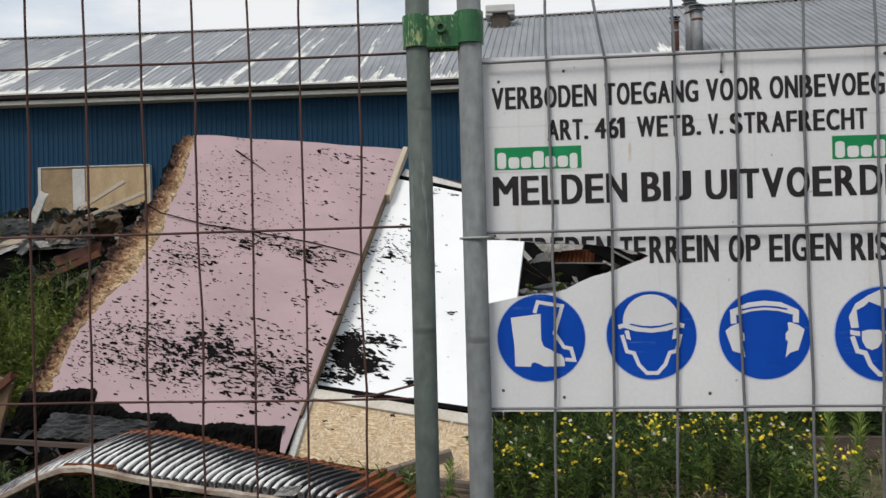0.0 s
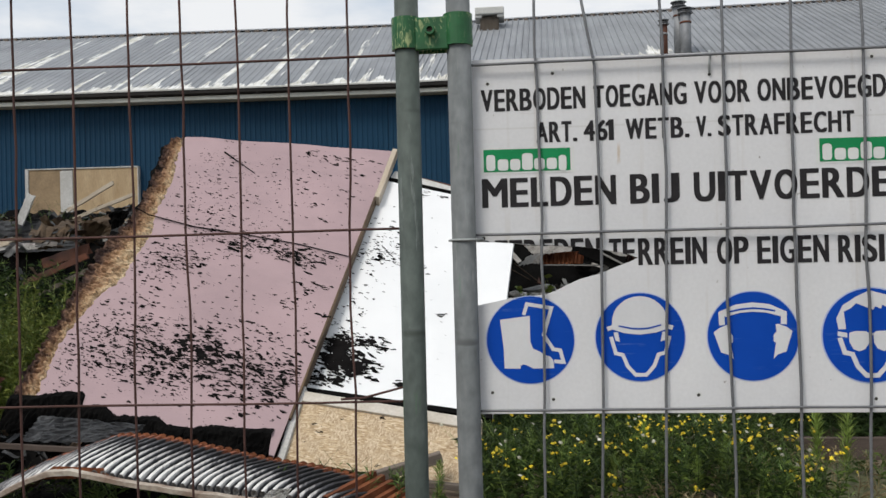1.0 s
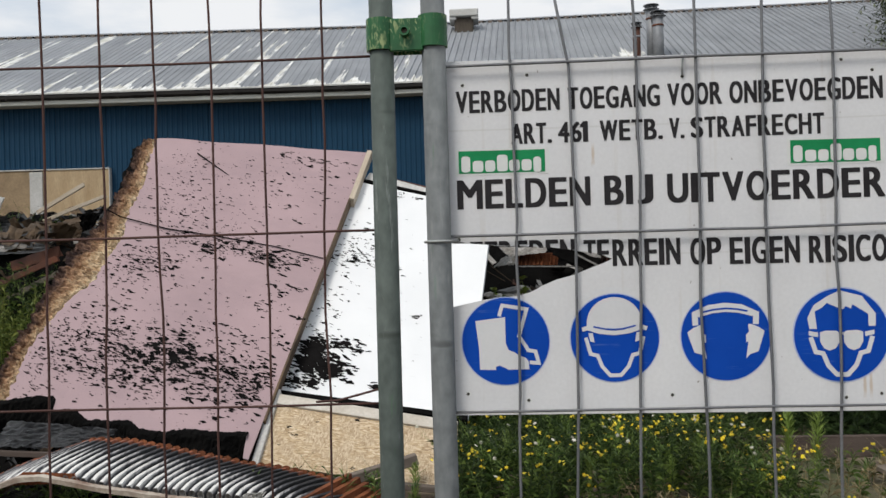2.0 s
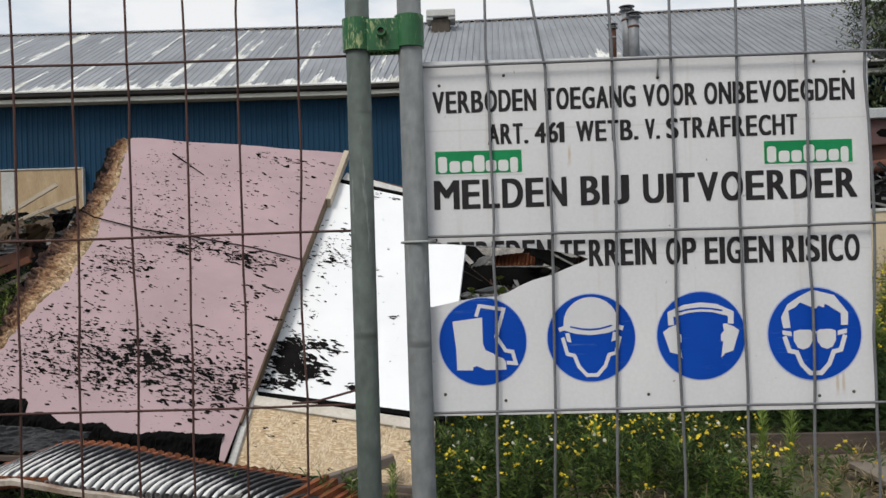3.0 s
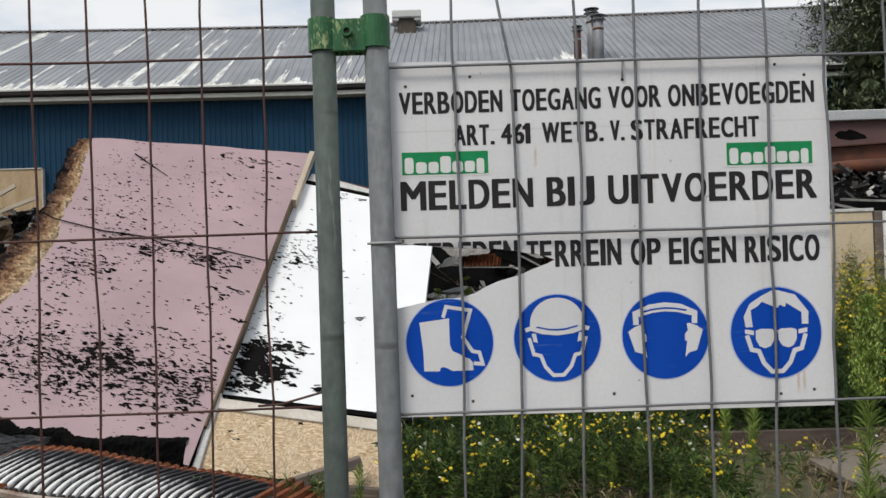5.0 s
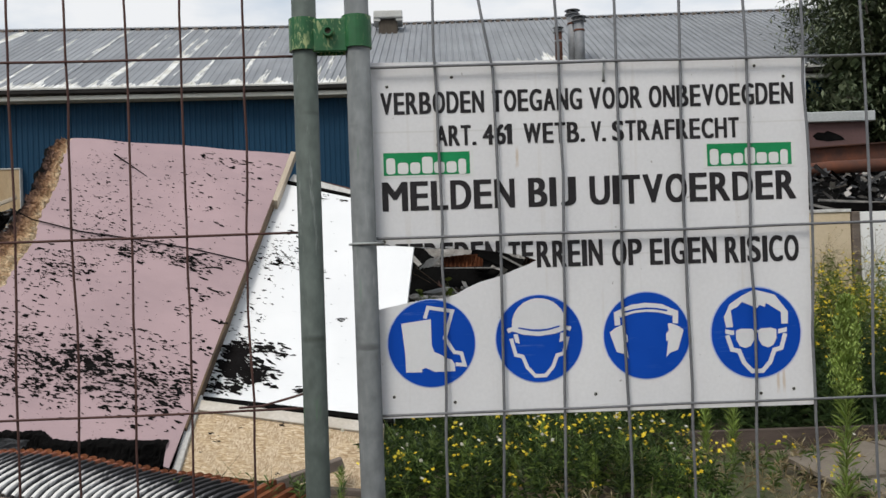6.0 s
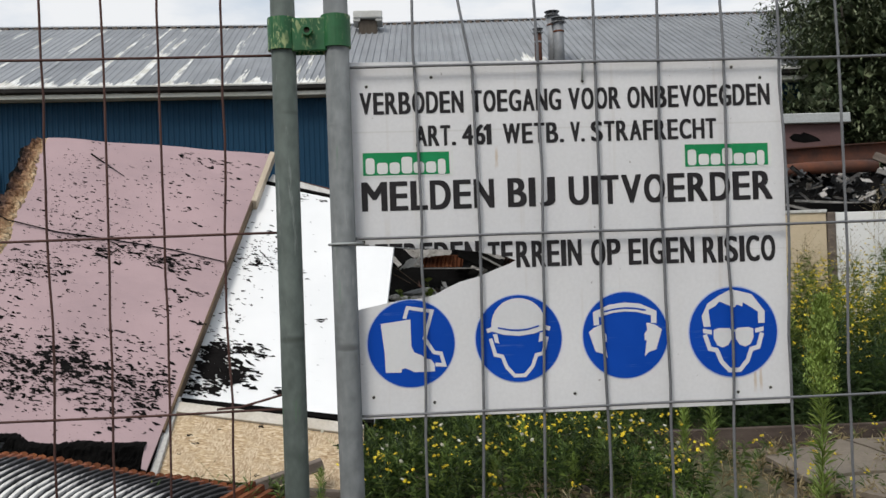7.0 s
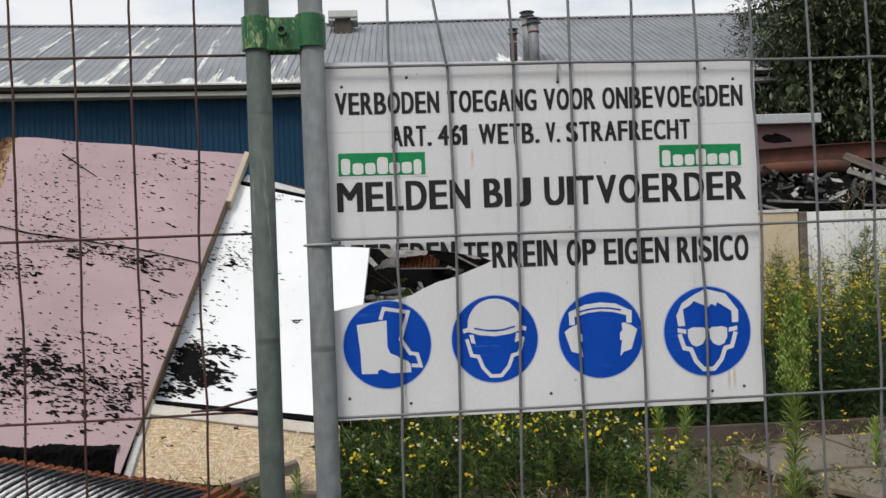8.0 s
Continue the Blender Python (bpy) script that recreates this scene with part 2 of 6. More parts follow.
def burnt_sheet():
    """Pleated steel: white coating, burnt to soot and bare rust; u runs from front to back of a pleat, v from its crest
    into its fold, coloured dark for groove shade as well as soot.
    """
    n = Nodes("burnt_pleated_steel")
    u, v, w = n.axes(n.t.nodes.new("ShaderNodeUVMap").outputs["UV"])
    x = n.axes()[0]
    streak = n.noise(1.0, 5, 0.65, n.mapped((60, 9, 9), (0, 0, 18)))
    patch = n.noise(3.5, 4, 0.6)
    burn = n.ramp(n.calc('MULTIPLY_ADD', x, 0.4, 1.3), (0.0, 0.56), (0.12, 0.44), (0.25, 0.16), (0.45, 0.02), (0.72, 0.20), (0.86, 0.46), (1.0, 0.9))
    # the v term paints groove shade into the coating, on top of the soot
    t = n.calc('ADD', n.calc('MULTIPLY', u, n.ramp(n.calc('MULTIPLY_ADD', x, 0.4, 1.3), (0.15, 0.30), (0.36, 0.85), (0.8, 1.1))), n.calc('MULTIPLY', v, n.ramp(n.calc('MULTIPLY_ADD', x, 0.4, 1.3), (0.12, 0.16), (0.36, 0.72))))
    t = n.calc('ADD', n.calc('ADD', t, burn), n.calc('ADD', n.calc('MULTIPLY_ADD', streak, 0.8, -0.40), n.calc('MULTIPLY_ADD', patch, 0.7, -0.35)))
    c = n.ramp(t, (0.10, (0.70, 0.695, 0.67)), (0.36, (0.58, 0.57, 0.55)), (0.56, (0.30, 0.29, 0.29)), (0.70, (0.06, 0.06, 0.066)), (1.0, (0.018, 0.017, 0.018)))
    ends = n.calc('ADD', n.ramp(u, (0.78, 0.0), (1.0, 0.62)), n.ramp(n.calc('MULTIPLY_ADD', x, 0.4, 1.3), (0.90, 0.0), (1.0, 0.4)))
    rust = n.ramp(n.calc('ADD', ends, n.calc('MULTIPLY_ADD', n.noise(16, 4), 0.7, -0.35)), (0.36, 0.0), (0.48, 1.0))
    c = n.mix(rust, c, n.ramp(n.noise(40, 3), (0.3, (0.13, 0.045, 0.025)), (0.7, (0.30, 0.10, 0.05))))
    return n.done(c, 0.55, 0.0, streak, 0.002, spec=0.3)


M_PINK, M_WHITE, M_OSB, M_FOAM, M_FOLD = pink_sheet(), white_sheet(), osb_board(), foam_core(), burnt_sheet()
M_CHAR = two_tone("charred_black", (0.0025, 0.0025, 0.0025), (0.011, 0.0105, 0.010), 4, 28, 0.95, 0.0, 0.02, vary=0.3, spec=0.06)
M_SOOT = two_tone("black_soot_flakes", (0.005, 0.0045, 0.0045), (0.012, 0.011, 0.011), 9, 60, 0.95, 0.0, 0.004, spec=0.06)
M_MEMBRANE = two_tone("grey_crumpled_membrane", (0.028, 0.029, 0.033), (0.15, 0.155, 0.165), 5, 30, 0.6, 0.0, 0.01, spec=0.3)
M_ASH = two_tone("grey_ash_membrane", (0.012, 0.012, 0.013), (0.075, 0.077, 0.08), 3, 25, 0.7, 0.0, 0.012, vary=0.4)
M_RUST = two_tone("rusted_steel", (0.028, 0.022, 0.022), (0.20, 0.062, 0.026), 2.2, 30, 0.8, 0.1, 0.003, vary=0.3)
M_WOOD = two_tone("raw_timber", (0.30, 0.20, 0.12), (0.46, 0.34, 0.22), 2, 30, 0.7, 0.0, 0.003, (1, 8, 8), vary=0.4)
M_WOODGREY = two_tone("weathered_grey_timber", (0.10, 0.075, 0.06), (0.22, 0.18, 0.15), 2, 30, 0.8, 0.0, 0.004, (1, 8, 8), vary=0.3)
M_WHITEWOOD = two_tone("white_painted_timber", (0.50, 0.49, 0.46), (0.68, 0.67, 0.65), 5, 40, 0.6, 0.0, 0.002, vary=0.2)
M_PALEWOOD = two_tone("pale_batten", (0.42, 0.34, 0.25), (0.56, 0.48, 0.38), 3, 40, 0.7, 0.0, 0.002, (1, 6, 1))
M_PLY = two_tone("boarded_plywood", (0.38, 0.265, 0.145), (0.50, 0.375, 0.225), 1.5, 14, 0.7, 0.0, 0.002, (4, 1, 1))
M_PLYDARK = two_tone("stained_plywood", (0.22, 0.15, 0.085), (0.36, 0.26, 0.15), 3, 20, 0.75)
M_EDGING = two_tone("damp_brown_timber", (0.05, 0.037, 0.03), (0.13, 0.10, 0.085), 2, 30, 0.85, 0.0, 0.004, (1, 8, 8), spec=0.2)
M_RAIL = two_tone("cream_painted_timber", (0.42, 0.37, 0.30), (0.58, 0.54, 0.48), 5, 40, 0.6, 0.0, 0.002, coarse=0.2)
M_ORANGE = two_tone("orange_rust", (0.11, 0.04, 0.022), (0.36, 0.125, 0.055), 5, 40, 0.85, 0.0, 0.003, vary=0.35, spec=0.15)
M_ASHGREY = two_tone("burnt_grey_coating", (0.10, 0.098, 0.095), (0.42, 0.415, 0.40), 9, 50, 0.7, 0.0, 0.003, vary=0.5)
M_TAN = two_tone("bare_tan_board", (0.52, 0.42, 0.28), (0.64, 0.54, 0.39), 2, 25, 0.75, coarse=0.15)
M_FLANGE = two_tone("chipped_cream_coating", (0.16, 0.065, 0.03), (0.56, 0.50, 0.42), 5, 40, 0.6, 0.1, 0.003)
M_WHITEBOARD = two_tone("stained_white_board", (0.70, 0.71, 0.70), (0.80, 0.80, 0.79), 1.5, 20, 0.6, 0.0, 0.002, coarse=0.1)
M_SCORCH = two_tone("scorched_timber", (0.05, 0.032, 0.02), (0.22, 0.14, 0.075), 2.5, 30, 0.8, 0.0, 0.004, (1, 6, 6), vary=0.4)
M_DEBRIS = two_tone("pale_debris", (0.16, 0.15, 0.14), (0.50, 0.48, 0.45), 3, 25, 0.8, 0.0, 0.01, vary=0.5)
M_INSUL = two_tone("torn_insulation", (0.42, 0.38, 0.34), (0.74, 0.71, 0.68), 8, 40, 0.95, 0.0, 0.02, vary=0.3)
M_CONC = two_tone("dirty_concrete_board", (0.14, 0.112, 0.083), (0.235, 0.195, 0.15), 2.5, 40, 0.85, 0.0, 0.004, vary=0.2)


def blue_cladding():
    n = Nodes("dark_blue_coated_cladding")
    c = n.ramp(n.noise(0.9, 4, 0.6, n.mapped((1, 1, 0.4))), (0.3, (0.008, 0.041, 0.083)), (0.7, (0.012, 0.050, 0.099)))
    c = n.mix(1.0, c, n.ramp(n.chance(), (0.0, 0.82), (1.0, 1.0)), 'MULTIPLY')
    g = n.noise(1.0, 4, 0.6, n.mapped((25, 25, 1.5)))
    c = n.mix(n.ramp(g, (0.55, 0.0), (0.85, 0.2)), c, (0.04, 0.07, 0.10))
    return n.done(c, 0.6, 0.0, g, 0.001, spec=0.15)


def roof_metal():
    """Grey weathered roof sheet whose coating has peeled to white in streaks that run down the slope."""
    n = Nodes("peeling_grey_roof_sheet")
    x, y, z = n.axes()
    place = n.t.nodes.new("ShaderNodeObjectInfo").outputs["Location"]
    shed_x = n.axes(place)[0]
    n.co = n.t.nodes.new("ShaderNodeNewGeometry").outputs["Position"]
    c = n.ramp(n.noise(0.7, 4, 0.6), (0.3, (0.22, 0.232, 0.25)), (0.7, (0.29, 0.302, 0.32)))
    c = n.mix(1.0, c, n.ramp(n.chance(), (0.0, 0.86), (1.0, 1.0)), 'MULTIPLY')
    dirt = n.noise(1.0, 5, 0.65, n.mapped((6, 0.5, 0.5)))
    c = n.mix(0.45, c, n.ramp(dirt, (0.3, 0.5), (0.6, 1.0)), 'MULTIPLY')
    st = n.noise(1.0, 4, 0.6, n.mapped((2.6, 0.10, 0.10), loc=(0.4, 0, 0)), 0.15)
    brk = n.noise(1.0, 5, 0.7, n.mapped((7, 1.1, 1.1)))
    west = n.ramp(n.calc('MULTIPLY_ADD', shed_x, 0.04, 0.75), (0.10, 0.13), (0.62, 0.10), (0.78, 0.02), (1.0, 0.0))
    low = n.ramp(n.calc('DIVIDE', n.calc('SUBTRACT', y, -0.2), 5.8), (0.0, 0.22), (0.05, 0.05), (0.45, 0.0), (1.0, -0.06))
    spike = n.noise(1.0, 3, 0.6, n.mapped((5.5, 0.3, 0.3), loc=(2, 0, 0)))
    reach = n.calc('SUBTRACT', n.calc('MULTIPLY_ADD', spike, 2.4, -0.85), n.calc('ADD', y, 0.0))
    low = n.calc('ADD', low, n.ramp(reach, (0.0, 0.0), (0.22, 0.30)))
    px, py, pz = n.axes(n.co)
    ex = n.calc('DIVIDE', n.calc('SUBTRACT', px, 2.85), 0.9)
    ey = n.calc('DIVIDE', n.calc('SUBTRACT', py, 17.5), 1.5)
    near = n.calc('SQRT', n.calc('ADD', n.calc('MULTIPLY', ex, ex), n.calc('MULTIPLY', ey, ey)))
    west = n.calc('ADD', west, n.ramp(near, (0.2, 0.20), (1.0, 0.0)))
    s = n.calc('ADD', n.calc('ADD', st, n.calc('MULTIPLY_ADD', brk, 0.26, -0.17)), n.calc('ADD', west, low))
    c = n.mix(n.ramp(s, (0.67, 0.0), (0.70, 0.95)), c, n.ramp(n.noise(3, 4), (0.35, (0.50, 0.48, 0.42)), (0.6, (0.74, 0.74, 0.72))))
    return n.done(c, 0.6, 0.0, dirt, 0.002, spec=0.3)


M_CLAD, M_ROOF = blue_cladding(), roof_metal()
M_FASCIA = two_tone("cream_fascia", (0.50, 0.50, 0.45), (0.62, 0.62, 0.57), 1.2, 20, 0.6, 0.0, 0.001, (0.5, 1, 3))
M_GUTTER = two_tone("black_gutter", (0.012, 0.011, 0.011), (0.032, 0.029, 0.027), 2, 20, 0.6, spec=0.15)
M_FLUE = two_tone("galvanised_flue", (0.19, 0.20, 0.215), (0.30, 0.31, 0.325), 4, 30, 0.55, 0.1, 0.001)
M_COWL = two_tone("off_white_vent_cowl", (0.50, 0.50, 0.47), (0.62, 0.62, 0.60), 5, 30, 0.6)
M_BRICKWALL = two_tone("faded_pink_render", (0.11, 0.06, 0.057), (0.145, 0.08, 0.076), 1.5, 30, 0.85, 0.0, 0.004)
M_CAP = two_tone("pale_roof_edge", (0.40, 0.42, 0.42), (0.50, 0.52, 0.52), 2, 30, 0.6)


def ground_soil():
    n = Nodes("sandy_soil_with_litter")
    a = n.ramp(n.noise(1.1, 5, 0.6), (0.3, (0.12, 0.085, 0.058)), (0.7, (0.215, 0.162, 0.115)))
    g = n.noise(35, 5, 0.7)
    c = n.mix(0.6, a, n.ramp(g, (0.3, 0.35), (0.7, 1.0)), 'MULTIPLY')
    grass = n.ramp(n.noise(0.8, 5, 0.65, n.mapped(loc=(5, 3, 0))), (0.48, 0.0), (0.6, 0.85))
    c = n.mix(grass, c, n.ramp(n.noise(22, 3), (0.3, (0.03, 0.04, 0.012)), (0.7, (0.09, 0.10, 0.035))))
    peb = n.noise(120, 2, 0.5)
    c = n.mix(n.ramp(peb, (0.68, 0.0), (0.71, 0.7)), c, (0.38, 0.34, 0.30))
    return n.done(c, 0.95, 0.0, g, 0.02, 0.8)


def leaf(name, a, b, c3, rough=0.6):
    n = Nodes(name)
    c = n.ramp(n.island(), (0.0, a), (0.6, b), (1.0, c3))
    c = n.mix(0.3, c, n.ramp(n.noise(25, 3), (0.3, 0.4), (0.7, 1.0)), 'MULTIPLY')
    c = n.mix(0.8, c, n.ramp(n.noise(3.2, 3, 0.6), (0.34, 0.45), (0.62, 1.25)), 'MULTIPLY')
    n.b.inputs["Subsurface Weight"].default_value = 0.0
    return n.done(c, rough, 0.0, spec=0.3)


M_SOIL = ground_soil()
M_WEED = leaf("weed_green", (0.035, 0.07, 0.014), (0.085, 0.14, 0.03), (0.17, 0.22, 0.06))
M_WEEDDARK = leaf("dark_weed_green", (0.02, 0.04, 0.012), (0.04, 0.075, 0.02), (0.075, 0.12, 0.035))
M_BANK = leaf("yellowish_weed_green", (0.06, 0.094, 0.015), (0.145, 0.19, 0.032), (0.27, 0.30, 0.07))
M_LOW = leaf("low_weed_green", (0.013, 0.028, 0.006), (0.042, 0.080, 0.015), (0.17, 0.24, 0.05))
M_TALL = leaf("bright_horseweed_green", (0.17, 0.25, 0.045), (0.26, 0.36, 0.075), (0.36, 0.45, 0.12))
M_STRAW = leaf("dry_straw", (0.20, 0.15, 0.07), (0.30, 0.24, 0.13), (0.38, 0.32, 0.20))
M_YELLOW = leaf("yellow_petals", (0.50, 0.36, 0.01), (0.66, 0.50, 0.02), (0.74, 0.62, 0.06))
M_CREAM = leaf("white_seed_heads", (0.40, 0.38, 0.30), (0.52, 0.50, 0.42), (0.62, 0.60, 0.52))
M_TREE = leaf("dark_tree_leaves", (0.03, 0.046, 0.020), (0.075, 0.098, 0.045), (0.17, 0.19, 0.11), 0.5)
M_BARK = two_tone("grey_brown_bark", (0.05, 0.04, 0.03), (0.11, 0.09, 0.07), 4, 30, 0.9, 0.0, 0.02, (3, 3, 0.6))


# ---- builders ----
PLACED = {}


def thing(name, at, label, category, group="", kind=""):
    """An Empty at a thing's base, to carry its parts."""
    ob = new(name)
    ob.empty_display_size = 0.1
    ob.matrix_basis = Matrix.Translation(at)
    PLACED[ob] = ob.matrix_basis.copy()
    return tagged(ob, label, category, group, kind)


def finish(bm, name, material):
    me = bpy.data.meshes.new(name)
    bm.to_mesh(me)
    bm.free()
    me.materials.append(material)
    return me


def put(name, me, parent, m=None, label=""):
    ob = new(name, me)
    m = m or Matrix()
    ob.matrix_basis = m
    if parent is not None:
        ob.parent = parent
        ob.matrix_parent_inverse = PLACED[parent].inverted()
    PLACED[ob] = m.copy()
    return tagged(ob, label)


def part(name, bm, material, parent, label="", m=None):
    """Links a bmesh, built in the world's or in m's coordinates, as one mesh under a thing or a part."""
    return put(name, finish(bm, name, material), parent, m, label)


def solo(name, bm, material, label, category, group="", kind="", m=None):
    return tagged(part(name, bm, material, None, "", m), label, category, group, kind)


def box(bm, x0, x1, y0, y1, z0, z1, bevel=0.0, m=None):
    r = bmesh.ops.create_cube(bm, size=1.0)
    t = Matrix.Translation(((x0 + x1) / 2, (y0 + y1) / 2, (z0 + z1) / 2)) @ Matrix.Diagonal((x1 - x0, y1 - y0, z1 - z0, 1))
    bmesh.ops.transform(bm, matrix=t, verts=r["verts"])
    vs = r["verts"]
    if bevel:
        es = list({e for v in vs for e in v.link_edges})
        b = bmesh.ops.bevel(bm, geom=es, offset=bevel, segments=1, affect='EDGES')
        vs = b["verts"]
    if m is not None:
        bmesh.ops.transform(bm, matrix=m, verts=list({v for v in vs}))
    return bm


def tube(bm, pts, r, seg=8, taper=None):
    """A round bar along points; taper: radius at the end as a share of r."""
    pts = [Vector(p) for p in pts]
    rings = []
    for i, p in enumerate(pts):
        d = (pts[min(i + 1, len(pts) - 1)] - pts[max(i - 1, 0)]).normalized()
        u = d.orthogonal().normalized() if i == 0 else (u - d * u.dot(d)).normalized()
        w = d.cross(u)
        k = r * (1 + (taper - 1) * i / (len(pts) - 1)) if taper is not None else r
        rings.append([bm.verts.new(p + (u * math.cos(a) + w * math.sin(a)) * k) for a in (2 * math.pi * j / seg for j in range(seg))])
    for a, b in zip(rings, rings[1:]):
        for j in range(seg):
            f = bm.faces.new((a[j], a[(j + 1) % seg], b[(j + 1) % seg], b[j]))
            f.smooth = True
    bm.faces.new(rings[0][::-1])
    bm.faces.new(rings[-1])
    return bm


def plate(bm, outline, back, front, to=None):
    """A flat piece: a closed outline (u, v) with thickness from back to front along w. to(u, v, w) gives the point."""
    to = to or (lambda u, v, w: (u, v, w))
    f = [bm.verts.new(to(u, v, front)) for u, v in outline]
    b = [bm.verts.new(to(u, v, back)) for u, v in outline]
    bm.faces.new(f)
    bm.faces.new(b[::-1])
    n = len(outline)
    for i in range(n):
        bm.faces.new((f[i], b[i], b[(i + 1) % n], f[(i + 1) % n]))
    bmesh.ops.recalc_face_normals(bm, faces=bm.faces[:])
    return bm


def stroke(line, width):
    """The outline of a band of even width along a line of (u, v)."""
    p = [Vector(q) for q in line]
    left, right = [], []
    for i in range(len(p)):
        a = p[max(i - 1, 0)]
        b = p[min(i + 1, len(p) - 1)]
        d1 = (p[i] - a).normalized() if i else (b - p[i]).normalized()
        d2 = (b - p[i]).normalized() if i < len(p) - 1 else d1
        n1, n2 = Vector((-d1.y, d1.x)), Vector((-d2.y, d2.x))
        n = (n1 + n2).normalized()
        k = width / 2 / max(0.4, n.dot(n1))
        left.append(p[i] + n * k)
        right.append(p[i] - n * k)
    return [tuple(q) for q in left + right[::-1]]


def ragged(a, b, n, depth, rng, bias=0.0):
    """Points from a to b (without b) that wander sideways."""
    a, b = Vector(a), Vector(b)
    d = (b - a)
    s = Vector((-d.y, d.x)).normalized()
    off = rng.random() * 50
    out = []
    for i in range(n):
        t = i / n
        k = noise.noise((t * n * 0.23 + off, 0.3, off)) + 0.6 * noise.noise((t * n * 0.71 + off, 5.3, off)) + 0.3 * (rng.random() - 0.5)
        out.append(tuple(a + d * t + s * depth * (k + bias) * (1 if 0 < i else 0)))
    return out


def frame_of(origin, along, up):
    """Local axes: x along, y up the sheet, z out of it towards the front."""
    x = Vector(along).normalized()
    y = Vector(up)
    y = (y - x * y.dot(x)).normalized()
    z = x.cross(y)
    m = Matrix((x, y, z)).transposed().to_4x4()
    m.translation = Vector(origin)
    return m


def mapped_grid(rows, uv, name, smooth=False):
    """A sheet over rows of points, with uv(i, j) at each corner; returns the mesh without a material."""
    me = bpy.data.meshes.new(name)
    w = len(rows[0])
    idx = [(i * w + j, i * w + j + 1, (i + 1) * w + j + 1, (i + 1) * w + j) for i in range(len(rows) - 1) for j in range(w - 1)]
    me.from_pydata([tuple(p) for r in rows for p in r], [], idx)
    layer = me.uv_layers.new(name="across")
    for lp in me.loops:
        layer.data[lp.index].uv = uv(lp.vertex_index // w, lp.vertex_index % w)
    for f in me.polygons:
        f.use_smooth = smooth
    return me


def crumpled(corners, nx, ny, depth, freq, seed):
    """A wrinkled thin sheet between four corners (low left, low right, top right, top left)."""
    a, b, c, d = (Vector(p) for p in corners)
    no = (b - a).cross(d - a).normalized()
    bm = bmesh.new()
    g = []
    for i in range(nx + 1):
        row = []
        for j in range(ny + 1):
            u, v = i / nx, j / ny
            p = a.lerp(b, u).lerp(d.lerp(c, u), v)
            k = 1 - abs(noise.noise((u * freq + seed, v * freq * 0.6, seed))) * 2 + 0.7 * noise.noise((u * freq * 2.7, v * freq * 2.2 + seed, 3))
            rim = 0.6 if i in (0, nx) or j in (0, ny) else 0.12
            p += no * depth * k + (c - a) * 0.06 * rim * noise.noise((i * 1.3 + seed, j * 1.7, 8))
            row.append(bm.verts.new(p))
        g.append(row)
    for p, q in zip(g, g[1:]):
        for j in range(ny):
            bm.faces.new((p[j], q[j], q[j + 1], p[j + 1]))
    bmesh.ops.solidify(bm, geom=bm.faces[:], thickness=0.004)
    return bm


def flakes(fields, tilt, rng, inside):
    """Soot flakes on a sheet: fields of (x, y, spread x, spread y, count, length, clump); inside(x, y) keeps them on it. Returns a mesh."""
    vs, fs = [], []
    for cx, cy, sx, sy, count, size, clump in fields:
        for k in range(int(count * 1.75)):
            x0, y0 = rng.gauss(cx, sx), rng.gauss(cy, sy)
            for j in range(rng.randint(1, clump)):
                ln = size * rng.choice((0.22, 0.3, 0.4, 0.5, 0.7, 1.1)) * rng.uniform(0.7, 1.3)
                x, y = x0 + j * rng.gauss(0, 1.5) * ln, y0 + j * rng.gauss(0, 0.6) * ln
                if not inside(x, y):
                    continue
                a = tilt + rng.gauss(0, 0.22)
                wd = ln * rng.uniform(0.20, 0.48)
                i = len(vs)
                n = 9
                vs.append((x, y, 0.002 + 0.25 * wd))
                for q in range(n):
                    b = 6.283 * q / n
                    r = rng.uniform(0.35, 1.35)
                    u, v = ln * r * math.cos(b), wd * r * math.sin(b)
                    vs.append((x + u * math.cos(a) - v * math.sin(a), y + u * math.sin(a) + v * math.cos(a), 0.0015 + rng.uniform(0, 0.15) * wd))
                fs += [(i, i + 1 + q, i + 1 + (q + 1) % n) for q in range(n)]
    me = bpy.data.meshes.new("soot_flakes")
    me.from_pydata(vs, [], fs)
    me.materials.append(M_SOOT)
    return me


# ---- ground ----
def build_ground():
    def steps(lo, hi, near0, near1, fine):
        v = list(np.arange(near0, near1 + 1e-6, fine))
        g, s = near0, fine
        while g > lo:
            s *= 1.5
            g -= s
            v.insert(0, max(g, lo))
        g, s = near1, fine
        while g < hi:
            s *= 1.5
            g += s
            v.append(min(g, hi))
        return v
    xs, ys = steps(-1500, 1500, -8, 10, 0.16), steps(-1500, 1500, 1, 13, 0.16)
    bm = bmesh.new()
    grid = []
    for y in ys:
        row = []
        for x in xs:
            k = 1.0 if (-8 <= x <= 10 and 1 <= y <= 13) else 0.0
            z = 0.03 * noise.noise((x * 0.9, y * 0.9, 0)) + 0.015 * noise.noise((x * 3.1, y * 3.1, 4))
            row.append(bm.verts.new((x, y, k * z - 0.01)))
        grid.append(row)
    for a, b in zip(grid, grid[1:]):
        for i in range(len(xs) - 1):
            f = bm.faces.new((a[i], a[i + 1], b[i + 1], b[i]))
            f.smooth = True
    solo("ground", bm, M_SOIL, "sandy bare soil with patches of weeds and litter", "ground", kind="structure")


build_ground()

